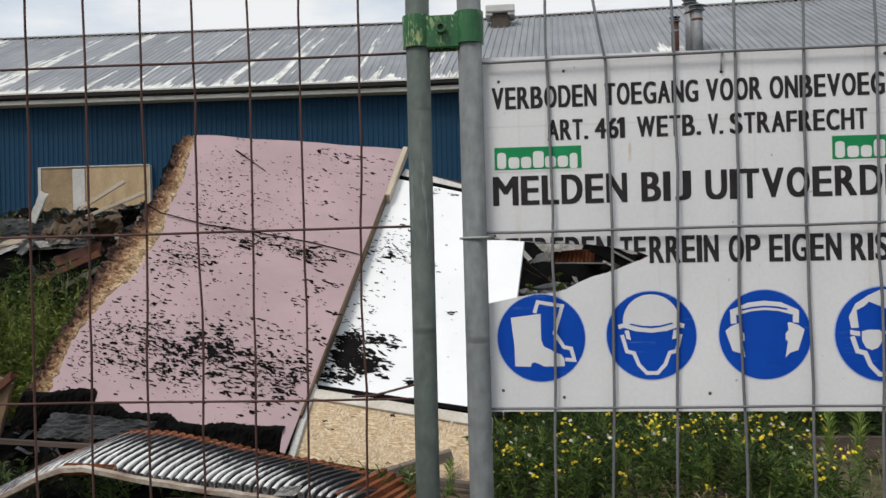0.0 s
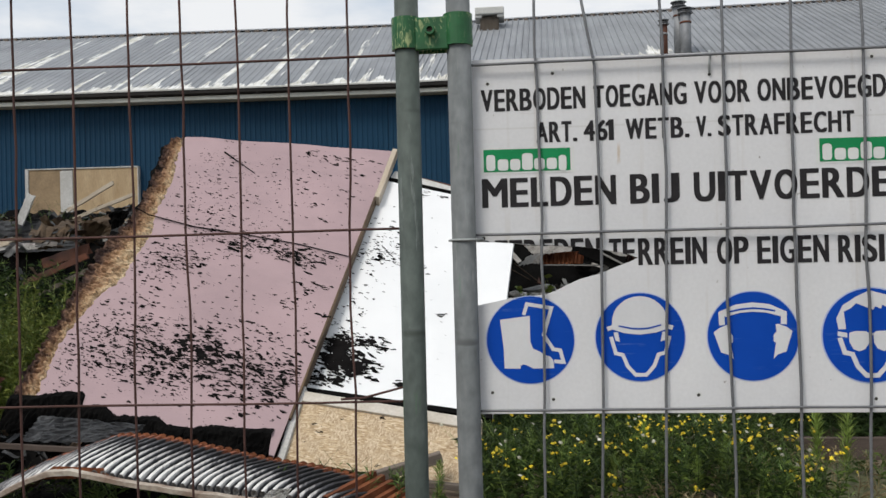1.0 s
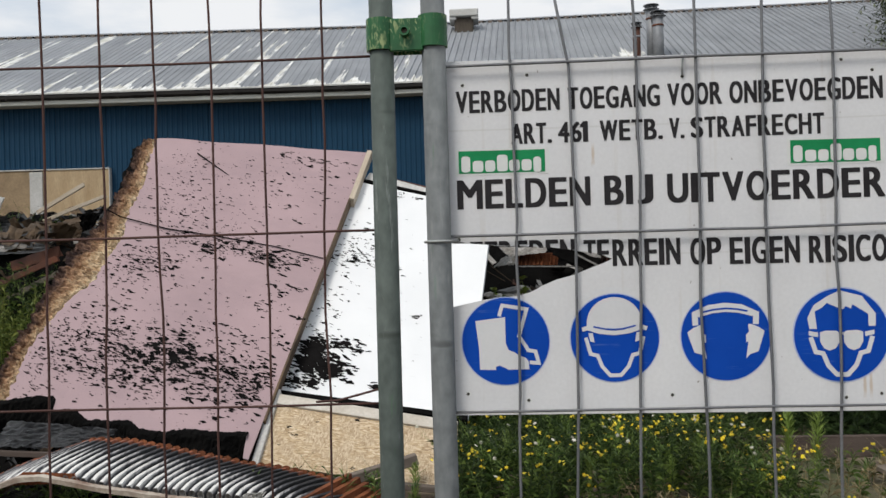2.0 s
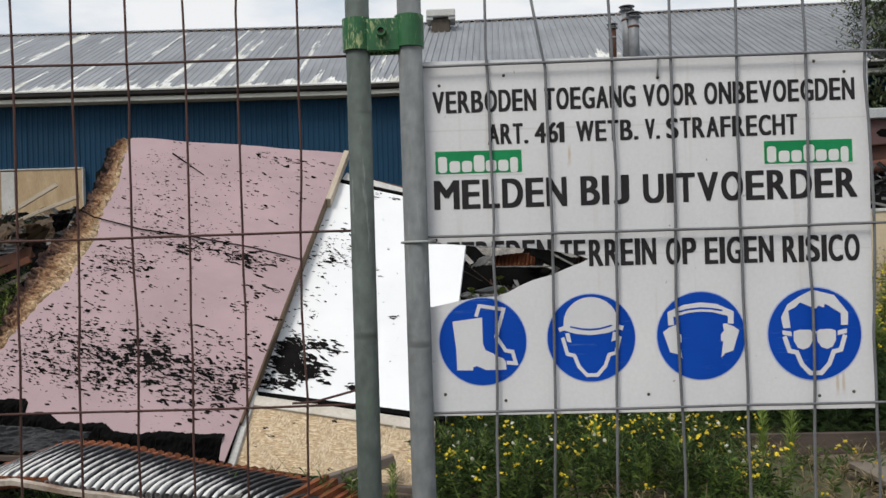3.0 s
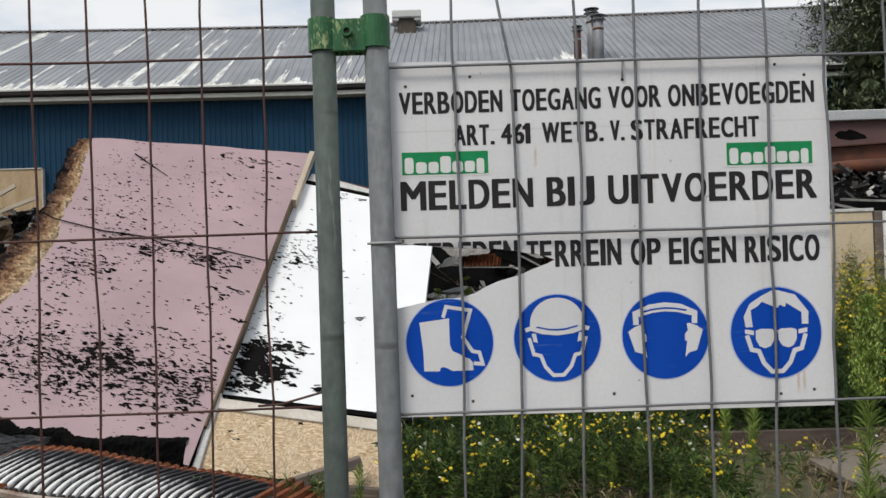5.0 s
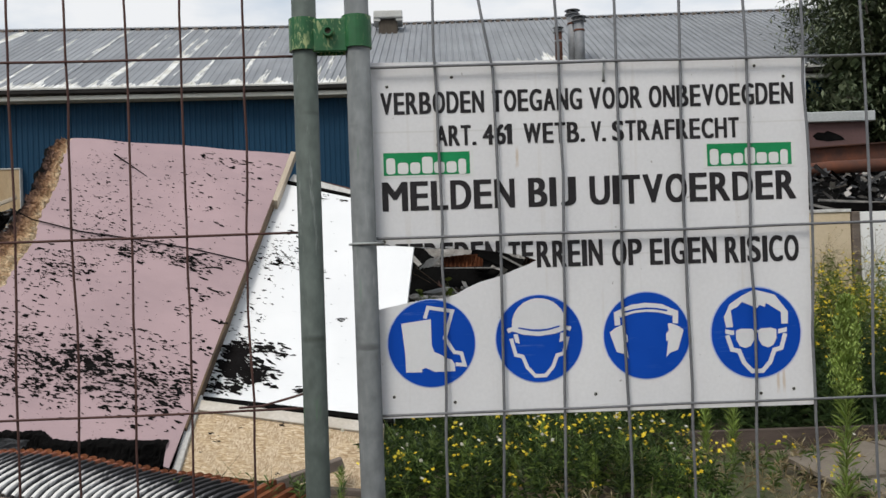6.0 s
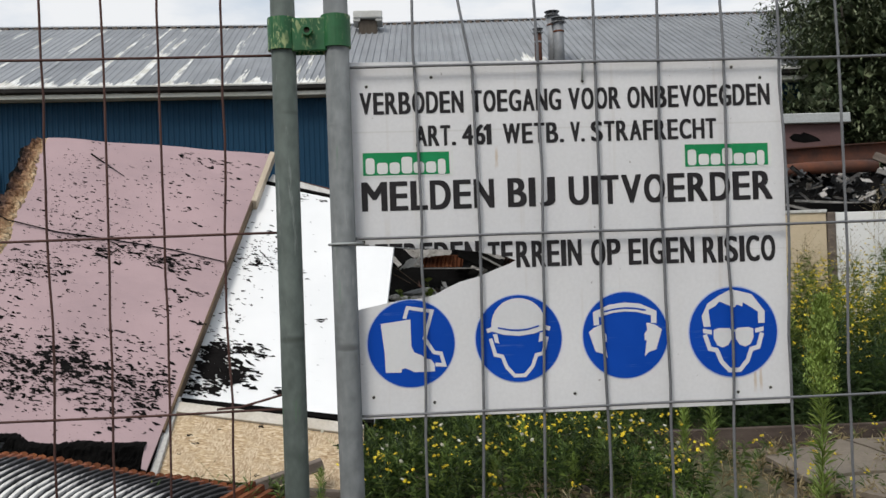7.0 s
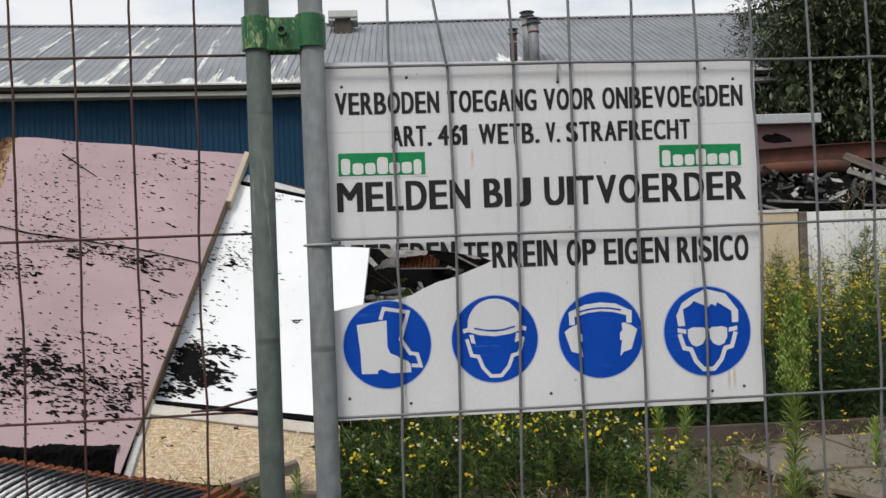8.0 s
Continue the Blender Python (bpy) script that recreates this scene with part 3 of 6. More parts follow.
# ---- the blue shed: two wings that meet at a slight angle ----
PIVOT = -2.0
WING_W = Matrix.Translation((PIVOT, 17.0, 0)) @ Matrix.Rotation(radians(2.4), 4, 'Z') @ Matrix.Translation((-PIVOT, 0, 0))
WING_E = Matrix.Translation((PIVOT, 17.0, 0)) @ Matrix.Rotation(radians(-2.2), 4, 'Z') @ Matrix.Translation((-PIVOT, 0, 0))
EAVE_Z, RIDGE_Y, RIDGE_Z = 4.895, 5.5, 7.57


def rib_sheet(width, length, pitch, depth, flat):
    """A trapezoidal sheet: x across, y along the ribs, z out; one mesh for all its copies."""
    bm = bmesh.new()
    prof, x = [], 0.0
    while x < width - 1e-6:
        for px, pz in ((0, 0), (flat, 0), (flat + (pitch - flat) * 0.3, depth), (flat + (pitch - flat) * 0.7, depth)):
            if x + px <= width + 1e-6:
                prof.append((x + px, pz))
        x += pitch
    prof.append((width, 0))
    rows = [[bm.verts.new((px, yy, pz)) for px, pz in prof] for yy in (0, length)]
    for i in range(len(prof) - 1):
        bm.faces.new((rows[0][i], rows[0][i + 1], rows[1][i + 1], rows[1][i]))
    under = [[bm.verts.new((px, yy, -0.006)) for px in (0, width)] for yy in (0, length)]
    bm.faces.new((under[0][1], under[0][0], under[1][0], under[1][1]))
    return bm


def build_wing(shed, SHED, X0, X1, rib, rng):
    bm = bmesh.new()
    box(bm, X0, X1, 0.10, 11.0, 0, 4.68)
    core = part("wall", bm, M_GUTTER, shed, "", SHED)
    bm = bmesh.new()
    plate(bm, [(0.1, 4.68), (10.9, 4.68), (RIDGE_Y, RIDGE_Z - 0.12)], X0 + 0.05, X1 - 0.05, lambda u, v, w: (w, u, v))
    part("gable_wall", bm, M_CLAD, shed, "", SHED)
    # wall sheets, each about a metre wide
    wall_me = finish(rib_sheet(1.02, 4.60, 0.102, 0.014, 0.056), "cladding_sheet", M_CLAD)
    stand = Matrix(((1, 0, 0, 0), (0, 0, -1, 0), (0, 1, 0, 0), (0, 0, 0, 1)))
    for k in range(int((X1 - X0) / 1.026) + 1):
        put("cladding_sheet", wall_me, core, SHED @ Matrix.Translation((X0 + k * 1.026, 0.06 - 0.008 * rng.random(), 0.08)) @ stand)
    # roof: two slopes of ribbed sheets
    slope = math.atan2(RIDGE_Z - EAVE_Z, RIDGE_Y + 0.3)
    ln = (RIDGE_Y + 0.3) / math.cos(slope)
    bm = bmesh.new()
    plate(bm, [(-0.28, EAVE_Z - 0.03), (RIDGE_Y, RIDGE_Z - 0.03), (11.28, EAVE_Z - 0.03), (11.28, EAVE_Z - 0.12), (RIDGE_Y, RIDGE_Z - 0.12), (-0.28, EAVE_Z - 0.12)], X0, X1, lambda u, v, w: (w, u, v))
    roof = part("roof", bm, M_GUTTER, shed, "grey ribbed roof with white peeling streaks", SHED)
    roof_me = finish(rib_sheet(1.15, ln, 0.144, rib, 0.10), "roof_sheet", M_ROOF)
    for k in range(int((X1 - X0) / 1.152) + 1):
        drop = 0.008 * rng.random()
        x = X0 - 0.1 + k * 1.152
        put("roof_sheet", roof_me, roof, SHED @ Matrix.Translation((x, -0.30, EAVE_Z + drop)) @ Matrix.Rotation(slope, 4, 'X'))
        put("roof_sheet", roof_me, roof, SHED @ Matrix.Translation((x + 1.15, 11.3, EAVE_Z + drop)) @ Matrix.Rotation(math.pi, 4, 'Z') @ Matrix.Rotation(slope, 4, 'X'))
    bm = bmesh.new()
    plate(bm, [(RIDGE_Y - 0.16, RIDGE_Z - 0.02), (RIDGE_Y, RIDGE_Z + 0.055), (RIDGE_Y + 0.16, RIDGE_Z - 0.02), (RIDGE_Y, RIDGE_Z + 0.02)], X0 - 0.1, X1 + 0.1, lambda u, v, w: (w, u, v))
    part("ridge_cap", bm, M_ROOF, roof, "", SHED)
    # dark rib ends that show below the ridge cap
    bm = bmesh.new()
    for k in range(int((X1 - X0) / 0.24)):
        x = X0 + k * 0.24 + 0.03 * rng.random()
        box(bm, x, x + 0.12, RIDGE_Y - 0.20, RIDGE_Y - 0.10, RIDGE_Z - 0.10, RIDGE_Z - 0.022)
    tagged(part("ridge_filler", bm, M_WOODGREY, roof, "dark rib ends under the ridge cap", SHED), kind="stuff")
    bm = bmesh.new()
    box(bm, X0, X1, -0.325, -0.305, EAVE_Z - 0.012, EAVE_Z + 0.022, 0.004)
    part("eave_edge", bm, M_COWL, roof, "bare white roof edge", SHED)
    bm = bmesh.new()
    box(bm, X0, X1 + 0.05, -0.275, 0.05, 4.688, 4.776, 0.008)
    part("fascia", bm, M_FASCIA, shed, "cream painted fascia board", SHED)
    bm = bmesh.new()
    g = [(-0.345, 4.865), (-0.345, 4.81), (-0.32, 4.782), (-0.235, 4.782), (-0.235, 4.865), (-0.245, 4.865), (-0.245, 4.792), (-0.312, 4.792), (-0.333, 4.815), (-0.333, 4.865)]
    plate(bm, g, X0, X1 + 0.1, lambda u, v, w: (w, u, v))
    gut = part("gutter", bm, M_GUTTER, shed, "black gutter", SHED)
    for k in range(int((X1 - X0) / 2.2)):
        bm = bmesh.new()
        gx = X0 + 1.4 + k * 2.2
        box(bm, gx, gx + 0.03, -0.352, -0.23, 4.778, 4.870)
        part("gutter_bracket", bm, M_GUTTER, gut, "", SHED)


def build_shed():
    rng = random.Random(3)
    shed = thing("industrial_shed", (PIVOT, 17, 0), "long dark blue metal-clad shed with grey peeling roof", "building")
    build_wing(shed, WING_W, -24.0, PIVOT + 0.02, 0.012, rng)
    build_wing(shed, WING_E, PIVOT - 0.02, 10.0, 0.030, rng)
    SHED = WING_W
    # boarded window
    win = thing("window_1", SHED @ Vector((-8.8, 0, 2.1)), "boarded-up window with white frame in the blue wall", "window", kind="structure")
    wx0, wx1, wz0, wz1 = -9.82, -7.50, 2.10, 3.45
    for n, a in (("window_frame", (wx0, wx0 + 0.07, wz0, wz1)), ("window_frame", (wx1 - 0.02, wx1, wz0, wz1)), ("mullion", (-9.10, -8.84, wz0, wz1)),
                 ("window_frame", (wx0, wx1, wz1 - 0.025, wz1)), ("window_sill", (wx0 - 0.05, wx1 + 0.05, wz0 - 0.08, wz0))):
        bm = bmesh.new()
        zz = (a[2], a[3])
        d = 0.004 if n == "mullion" else 0.0
        box(bm, a[0], a[1], -0.07 - d, 0.05, zz[0] + (0.002 if n == "mullion" else 0), zz[1] - (0.052 if n == "mullion" else 0), 0.006)
        part(n, bm, M_WHITEWOOD, win, "", SHED)
    for a, b, mt in ((wx0 + 0.07, -9.10, M_PLYDARK), (-8.84, wx1 - 0.02, M_PLY)):
        bm = bmesh.new()
        box(bm, a, b, -0.05, 0.04, wz0, wz1 - 0.025, 0.003)
        part("board", bm, mt, win, "plywood board nailed over the pane", SHED)


build_shed()


def build_roof_fittings():
    vent = thing("roof_vent", (-0.48, 21.4, 7.1), "off-white box vent on a dark curb on the roof", "roof vent")
    bm = bmesh.new()
    box(bm, -0.72, -0.26, 21.2, 21.7, 6.9, 7.35, 0.01)
    part("curb", bm, M_BARK, vent)
    bm = bmesh.new()
    box(bm, -0.84, -0.13, 21.1, 21.8, 7.38, 7.56, 0.02)
    part("cowl", bm, M_COWL, vent)
    for s in (-0.845, -0.30):
        bm = bmesh.new()
        box(bm, s, s + 0.17, 21.14, 21.76, 7.31, 7.38, 0.008)
        part("flap", bm, M_COWL, vent)
    for x, y, r, z0, z1, mt, lab in ((3.385, 17.62, 0.105, 5.30, 6.36, M_FLUE, "tall grey galvanised roof flue with a louvred cap"), (3.475, 17.42, 0.105, 5.25, 6.17, M_FLUE, "shorter grey galvanised roof flue with a rusted band"), (3.05, 17.45, 0.075, 5.25, 5.97, M_RUST, "rust-brown roof flue with a louvred cap")):
        fl = thing("roof_flue", (x, y, z0), lab, "flue")
        bm = bmesh.new()
        tube(bm, [(x, y, z0), (x, y, z1)], r, 20)
        part("pipe", bm, mt, fl)
        bm = bmesh.new()
        tube(bm, [(x, y, z1 - 0.20), (x, y, z1 - 0.165)], r * 1.08, 20)
        part("band", bm, M_RUST if mt is M_FLUE else M_FLUE, fl)
        for k in range(3):
            bm = bmesh.new()
            zz = z1 + 0.004 + k * 0.042
            tube(bm, [(x, y, zz), (x, y, zz + 0.012)], r * (1.52 if k != 1 else 1.2), 20, 0.94)
            part("cap_ring", bm, M_FLUE, fl)
        bm = bmesh.new()
        tube(bm, [(x, y, z1 - 0.01), (x, y, z1 + 0.095)], r * 0.8, 12)
        part("cap_core", bm, M_GUTTER, fl)


build_roof_fittings()


# ---- low building on the right ----
def build_low_building():
    b = thing("low_building", (6.2, 14.5, 0), "low flat-roofed building of faded pink render with a pale roof edge", "building")
    bm = bmesh.new()
    box(bm, 3.6, 7.24, 13.5, 16.2, 0, 3.42)
    part("wall", bm, M_BRICKWALL, b)
    bm = bmesh.new()
    box(bm, 3.5, 7.34, 13.4, 16.3, 3.41, 3.57, 0.012)
    part("roof_edge", bm, M_CAP, b, "pale roof edge")
    rng = random.Random(5)
    hole = [(6.36, 3.20), (6.44, 3.26), (6.55, 3.25), (6.60, 3.28), (6.72, 3.24), (6.84, 3.18), (6.88, 3.13), (6.60, 3.11), (6.42, 3.14)]
    bm = bmesh.new()
    plate(bm, hole, 13.52, 13.495, lambda u, v, w: (u, w, v))
    part("burn_hole", bm, M_CHAR, b, "charred hole in the wall")


build_low_building()


# ---- fence ----
FY = 1.444
SIGN_Y = 1.452


def wire(bm, a, b, r, rng, wob, seg=6, n=26):
    """A drawn wire from a to b with slight bends."""
    a, b = Vector(a), Vector(b)
    ph = rng.random() * 40
    d = (b - a).normalized()
    side = d.cross(Vector((0, 1, 0))).normalized()
    pts = []
    for i in range(n + 1):
        t = i / n
        k = noise.noise((t * 3.1 + ph, ph, 0)) + 0.5 * noise.noise((t * 8 + ph, 2, ph))
        p = a.lerp(b, t) + side * wob * (k + 0.35 * noise.noise((t * 21 + ph, 4, ph))) + Vector((0, 1, 0)) * wob * 0.5 * noise.noise((t * 5 + ph, 9, 1))
        pts.append(p)
    return tube(bm, pts, r, seg)


def build_fence(name, label, xs, zs, x_post, lean, x_end, m_post, m_wire, m, rng, wire_r):
    f = thing(name, m @ Vector((x_post, FY, 0)), label, "fence", "site fence panels")
    for px, ln, nm in ((x_post, lean, "post"), (x_end, 0, "post")):
        bm = bmesh.new()
        tube(bm, [(px - ln, FY - 0.006, 2.01), (px, FY - 0.006, 1.0), (px + ln * 0.4, FY - 0.006, -0.02)], 0.0202, 24)
        part(nm, bm, m_post, f, "", m)
    lo, hi = min(x_post, x_end), max(x_post, x_end)
    for z in (0.12, 1.99):
        bm = bmesh.new()
        tube(bm, [(lo, FY - 0.006, z), (hi, FY - 0.006, z)], 0.016, 16)
        part("rail", bm, m_post, f, "", m)
    for x in xs:
        bm = bmesh.new()
        bend = (x - 0.142) if abs(x - 0.142) < 0.004 and name == "site_fence" and x_end > 0 else None
        if bend is not None:
            tube(bm, [(0.135, FY, 0.12), (0.132, FY, 1.05), (0.139, FY, 1.24), (0.143, FY, 1.54), (0.139, FY, 1.81), (0.128, FY, 1.87), (0.108, FY, 1.99)], wire_r, 6)
        else:
            wire(bm, (x, FY, 0.12), (x, FY, 1.99), wire_r, rng, 0.0085)
        part("upright_wire", bm, m_wire, f, "", m)
    for z in zs:
        bm = bmesh.new()
        wire(bm, (lo, FY - 2 * wire_r + 0.001, z), (hi, FY - 2 * wire_r + 0.001, z + rng.uniform(-0.003, 0.003)), wire_r, rng, 0.004, n=40)
        part("cross_wire", bm, m_wire, f, "", m)
    return f


rng = random.Random(11)
xr = [0.0428, 0.142, 0.246, 0.3475, 0.4565, 0.5635, 0.667, 0.770, 0.873] + [0.977 + 0.1035 * k for k in range(24)]
zr = [0.34, 0.64, 0.94, 1.2385, 1.534, 1.8165]
build_fence("site_fence", "galvanised steel site fence panel of grey wire mesh", xr, zr, -0.0835, 0.002, 3.43, M_POST_B, M_WIRE_GREY, Matrix(), rng, 0.0024)
TURN_L = Matrix.Translation((-0.175, FY, 0)) @ Matrix.Rotation(radians(1.2), 4, 'Z') @ Matrix.Translation((0.175, -FY, 0))
xl = [-0.277, -0.376, -0.467, -0.563, -0.656, -0.758, -0.863] + [-0.966 - 0.1035 * k for k in range(25)]
zl = [0.36, 0.66, 0.96, 1.256, 1.5475, 1.8385]
build_fence("site_fence", "site fence panel with rust-brown wire mesh and a dull green-grey post", xl, zl, -0.1745, -0.002, -3.67, M_POST_A, M_WIRE_RUST, TURN_L, rng, 0.0022)


bm = bmesh.new()
tube(bm, [(-0.30, FY - 0.006, 1.2605), (-0.262, FY - 0.007, 1.2625), (-0.225, FY - 0.008, 1.272), (-0.180, FY - 0.004, 1.283)], 0.0021, 6)
solo("loose_wire", bm, M_WIRE_RUST, "loose rusty wire end bent up to the post", "wire")


def build_clamp():
    c = thing("fence_clamp", (-0.13, FY, 1.845), "scratched green painted steel clamp joining two fence posts", "clamp")
    y0 = FY - 0.006
    for x, zo in ((-0.1735, 0.0), (-0.0860, 0.003)):
        bm = bmesh.new()
        prof = []
        for r in (0.0245, 0.0208):
            ring = [(x + r * math.cos(a), y0 + r * math.sin(a)) for a in (math.radians(-200 + 220 * k / 16) for k in range(17))]
            prof += ring if r > 0.021 else ring[::-1]
        plate(bm, prof, 1.846 + zo, 1.899 + zo)
        part("saddle", bm, M_CLAMP, c)
    bm = bmesh.new()
    box(bm, -0.158, -0.101, y0 - 0.0165, y0 - 0.0115, 1.842, 1.897, 0.002)
    part("plate", bm, M_CLAMP, c)
    bm = bmesh.new()
    box(bm, -0.158, -0.101, y0 + 0.0115, y0 + 0.0165, 1.842, 1.897, 0.002)
    part("back_plate", bm, M_CLAMP, c)
    bm = bmesh.new()
    ring = [(-0.131 + 0.0085 * math.cos(a), 1.873 + 0.0085 * math.sin(a)) for a in (math.pi * k / 12 for k in range(25))]
    inner = [(-0.131 + 0.0050 * math.cos(a), 1.873 + 0.0050 * math.sin(a)) for a in (math.pi * k / 12 for k in range(25))]
    plate(bm, ring + inner[::-1], y0 - 0.0163, y0 - 0.031, lambda u, v, w: (u, w, v))
    part("nut", bm, M_CLAMP, c)
    bm = bmesh.new()
    tube(bm, [(-0.131, y0 - 0.024, 1.873), (-0.131, y0 + 0.03, 1.873)], 0.0050, 10)
    part("bolt", bm, M_BOLT, c)


build_clamp()


# ---- the sign ----
SX, SZ = -0.066, 1.231   # lower left corner
TEAR_TOP = [(-0.066, 1.5205), (-0.030, 1.5190), (-0.003, 1.5165), (0.020, 1.5135), (0.045, 1.5128), (0.075, 1.5115), (0.100, 1.5095), (0.125, 1.5065), (0.150, 1.5015), (0.172, 1.4985), (0.188, 1.4935), (0.203, 1.4875)]
TEAR_LOW = [(0.192, 1.4820), (0.168, 1.4735), (0.140, 1.4625), (0.108, 1.4545), (0.085, 1.4450), (0.066, 1.4350), (0.045, 1.4290), (0.020, 1.4275), (-0.010, 1.4245), (-0.040, 1.4185), (-0.066, 1.4135)]


GAP = 0.22
WIDTHS = dict(I=0.43, J=0.85, M=1.22, W=1.40, E=0.90, F=0.85, L=0.85, T=0.90, A=1.02, V=1.0, O=1.05, G=1.05, C=1.0, D=1.02)
WIDTHS["."] = 0.43
WIDTHS["1"] = 0.50


def word(text, x0, x1, z0, z1):
    """Built-in font letters in the x-z plane, each fitted to its share of the given box; returns a bmesh."""
    total = sum(WIDTHS.get(ch, 1.0) for ch in text)
    unit = (x1 - x0) / (total - GAP)
    bm = bmesh.new()
    x = x0
    for ch in text:
        cu = bpy.data.curves.new("word", 'FONT')
        cu.body = ch
        cu.resolution_u = 5
        ob = new("word", cu)
        me = bpy.data.meshes.new_from_object(ob.evaluated_get(bpy.context.evaluated_depsgraph_get()))
        bpy.data.objects.remove(ob)
        wide = WIDTHS.get(ch, 1.0) * unit
        ink = wide - GAP * unit
        a, b = min(v.co.x for v in me.vertices), max(v.co.x for v in me.vertices)
        c, d = min(v.co.y for v in me.vertices), max(v.co.y for v in me.vertices)
        top = z0 + (z1 - z0) * (0.16 if ch == "." else 1.0)
        for v in me.vertices:
            v.co = (x + (v.co.x - a) / (b - a) * ink - SX, 0, z0 + (v.co.y - c) / (d - c) * (top - z0) - SZ)
        bm.from_mesh(me)
        bpy.data.meshes.remove(me)
        if ch == "1":
            tall = z1 - z0
            bm.faces.new([bm.verts.new((x + u * unit - SX, 0, z0 + w * tall - SZ)) for u, w in ((-0.22, 0.70), (0.02, 0.80), (0.06, 0.99), (-0.22, 0.83))])
        x += wide
    return bm


def build_sign():
    m = Matrix.Translation((SX, SIGN_Y, SZ))
    sign = thing("warning_sign", (SX, SIGN_Y, SZ), "torn white plastic site warning sign fixed behind the wire mesh", "sign")
    outline = [(-0.066, 1.231), (0.668, 1.2265), (0.6745, 1.8185), (0.45, 1.8225), (-0.0665, 1.828)]
    outline = outline + TEAR_TOP + TEAR_LOW
    bm = bmesh.new()
    plate(bm, [(u - SX, v - SZ) for u, v in outline], 0.003, 0.0, lambda u, v, w: (u, w, v))
    part("board", bm, M_SIGN, sign, "white board torn open along one side", m)

    def flat(name, outlines, w, mat, label=""):
        bm = bmesh.new()
        for o in outlines:
            vs = [bm.verts.new((u - SX, -w, v - SZ)) for u, v in o]
            bm.faces.new(vs)
        bmesh.ops.recalc_face_normals(bm, faces=bm.faces[:])
        return part(name, bm, mat, sign, label, m)

    # lines of writing
    lines = [
        (1.7395, 1.7765, [("VERBODEN", -0.051, 0.1235), ("TOEGANG", 0.137, 0.2895), ("VOOR", 0.302, 0.3915), ("ONBEVOEGDEN", 0.4035, 0.6515)], 0.0014),
        (1.6845, 1.7190, [("ART.", 0.0405, 0.1085), ("461", 0.119, 0.1690), ("WETB.", 0.1885, 0.2925), ("V.", 0.3035, 0.3280), ("STRAFRECHT", 0.3385, 0.5560)], 0.0014),
        (1.5775, 1.6265, [("MELDEN", -0.053, 0.1700), ("BI", 0.193, 0.2405), ("J", 0.2475, 0.2740), ("UITVOERDER", 0.297, 0.6505)], 0.0022),
        (1.4715, 1.5185, [("BETREDEN", -0.060, 0.1410), ("TE", 0.156, 0.1985), ("RREIN", 0.2035, 0.3155), ("OP", 0.3315, 0.3825), ("EIGEN", 0.3960, 0.5100), ("RISICO", 0.5245, 0.6515)], 0.0017),
    ]
    for z0, z1, words, heavy in lines:
        for text, x0, x1 in words:
            if len(words) == 6:
                z1 = 1.5222 - 0.0075 * (x0 + 0.04) / 0.69
                z0 = z1 - 0.0445
            src = word(text, x0 + heavy, x1 - heavy, z0 + heavy * 0.35, z1 - heavy * 0.35)
            bm = bmesh.new()
            for k, (ox, oz) in enumerate(((-1, -1), (-1, 1), (1, -1), (1, 1), (0, 0))):
                vmap = {v: bm.verts.new((v.co.x + ox * heavy, -0.0005 - 0.00008 * k, v.co.z + oz * heavy * 0.35)) for v in src.verts}
                for f in src.faces:
                    bm.faces.new([vmap[v] for v in f.verts])
            src.free()
            cut = {"BETREDEN": ((-0.003, 1.5170), (0.140, 1.5040)), "TE": ((0.150, 1.5020), (0.203, 1.4885))}.get(text)
            if cut:
                (ax, az), (bx, bz) = cut
                d = Vector((bx - ax, 0, bz - az))
                no = Vector((-d.z, 0, d.x)).normalized()
                bmesh.ops.bisect_plane(bm, geom=bm.verts[:] + bm.edges[:] + bm.faces[:], plane_co=(ax - SX, 0, az - SZ), plane_no=no, clear_inner=True)
            part("lettering", bm, M_INK, sign, "black printed capitals", m)
    # stickers: green with plain white shapes
    for x0, z0 in ((-0.0545, 1.634), (0.494, 1.6335)):
        flat("sticker", [[(x0, z0), (x0 + 0.157, z0 - 0.0005), (x0 + 0.157, z0 + 0.0435), (x0, z0 + 0.0445)]], 0.0005, M_STICKER, "white-bordered green sticker")
        flat("sticker_field", [[(x0 + 0.0055, z0 + 0.0035), (x0 + 0.1505, z0 + 0.003), (x0 + 0.1505, z0 + 0.0405), (x0 + 0.0055, z0 + 0.0415)]], 0.0009, M_GREEN, "green sticker field")
        for bx, bw, bh, drop in ((0.010, 0.015, 0.027, 0.0), (0.029, 0.018, 0.019, 0.0), (0.050, 0.017, 0.019, 0.0), (0.070, 0.018, 0.028, 0.0), (0.090, 0.018, 0.019, 0.0), (0.111, 0.017, 0.019, 0.0), (0.131, 0.013, 0.026, 0.003)):
            a, b = x0 + bx, z0 + 0.0055 - drop
            cr = 0.005
            o = []
            for ccx, ccz, a0 in ((a + bw - cr, b + cr, -90), (a + bw - cr, b + bh - cr, 0), (a + cr, b + bh - cr, 90), (a + cr, b + cr, 180)):
                o += [(ccx + cr * math.cos(radians(a0 + 22.5 * q)), ccz + cr * math.sin(radians(a0 + 22.5 * q))) for q in range(5)]
            flat("sticker_mark", [o], 0.0013, M_STICKER, "plain white rounded shape")

    # four round blue signs
    R = 0.0725

    def disc(cx, cz, r, n=56):
        return [(cx + r * math.cos(2 * math.pi * k / n), cz + r * math.sin(2 * math.pi * k / n)) for k in range(n)]

    def picto(cx, cz, shapes, w, mat, r=R):
        flat("pictogram", [[(cx + u * r, cz + v * r) for u, v in o] for o in shapes], w, mat)

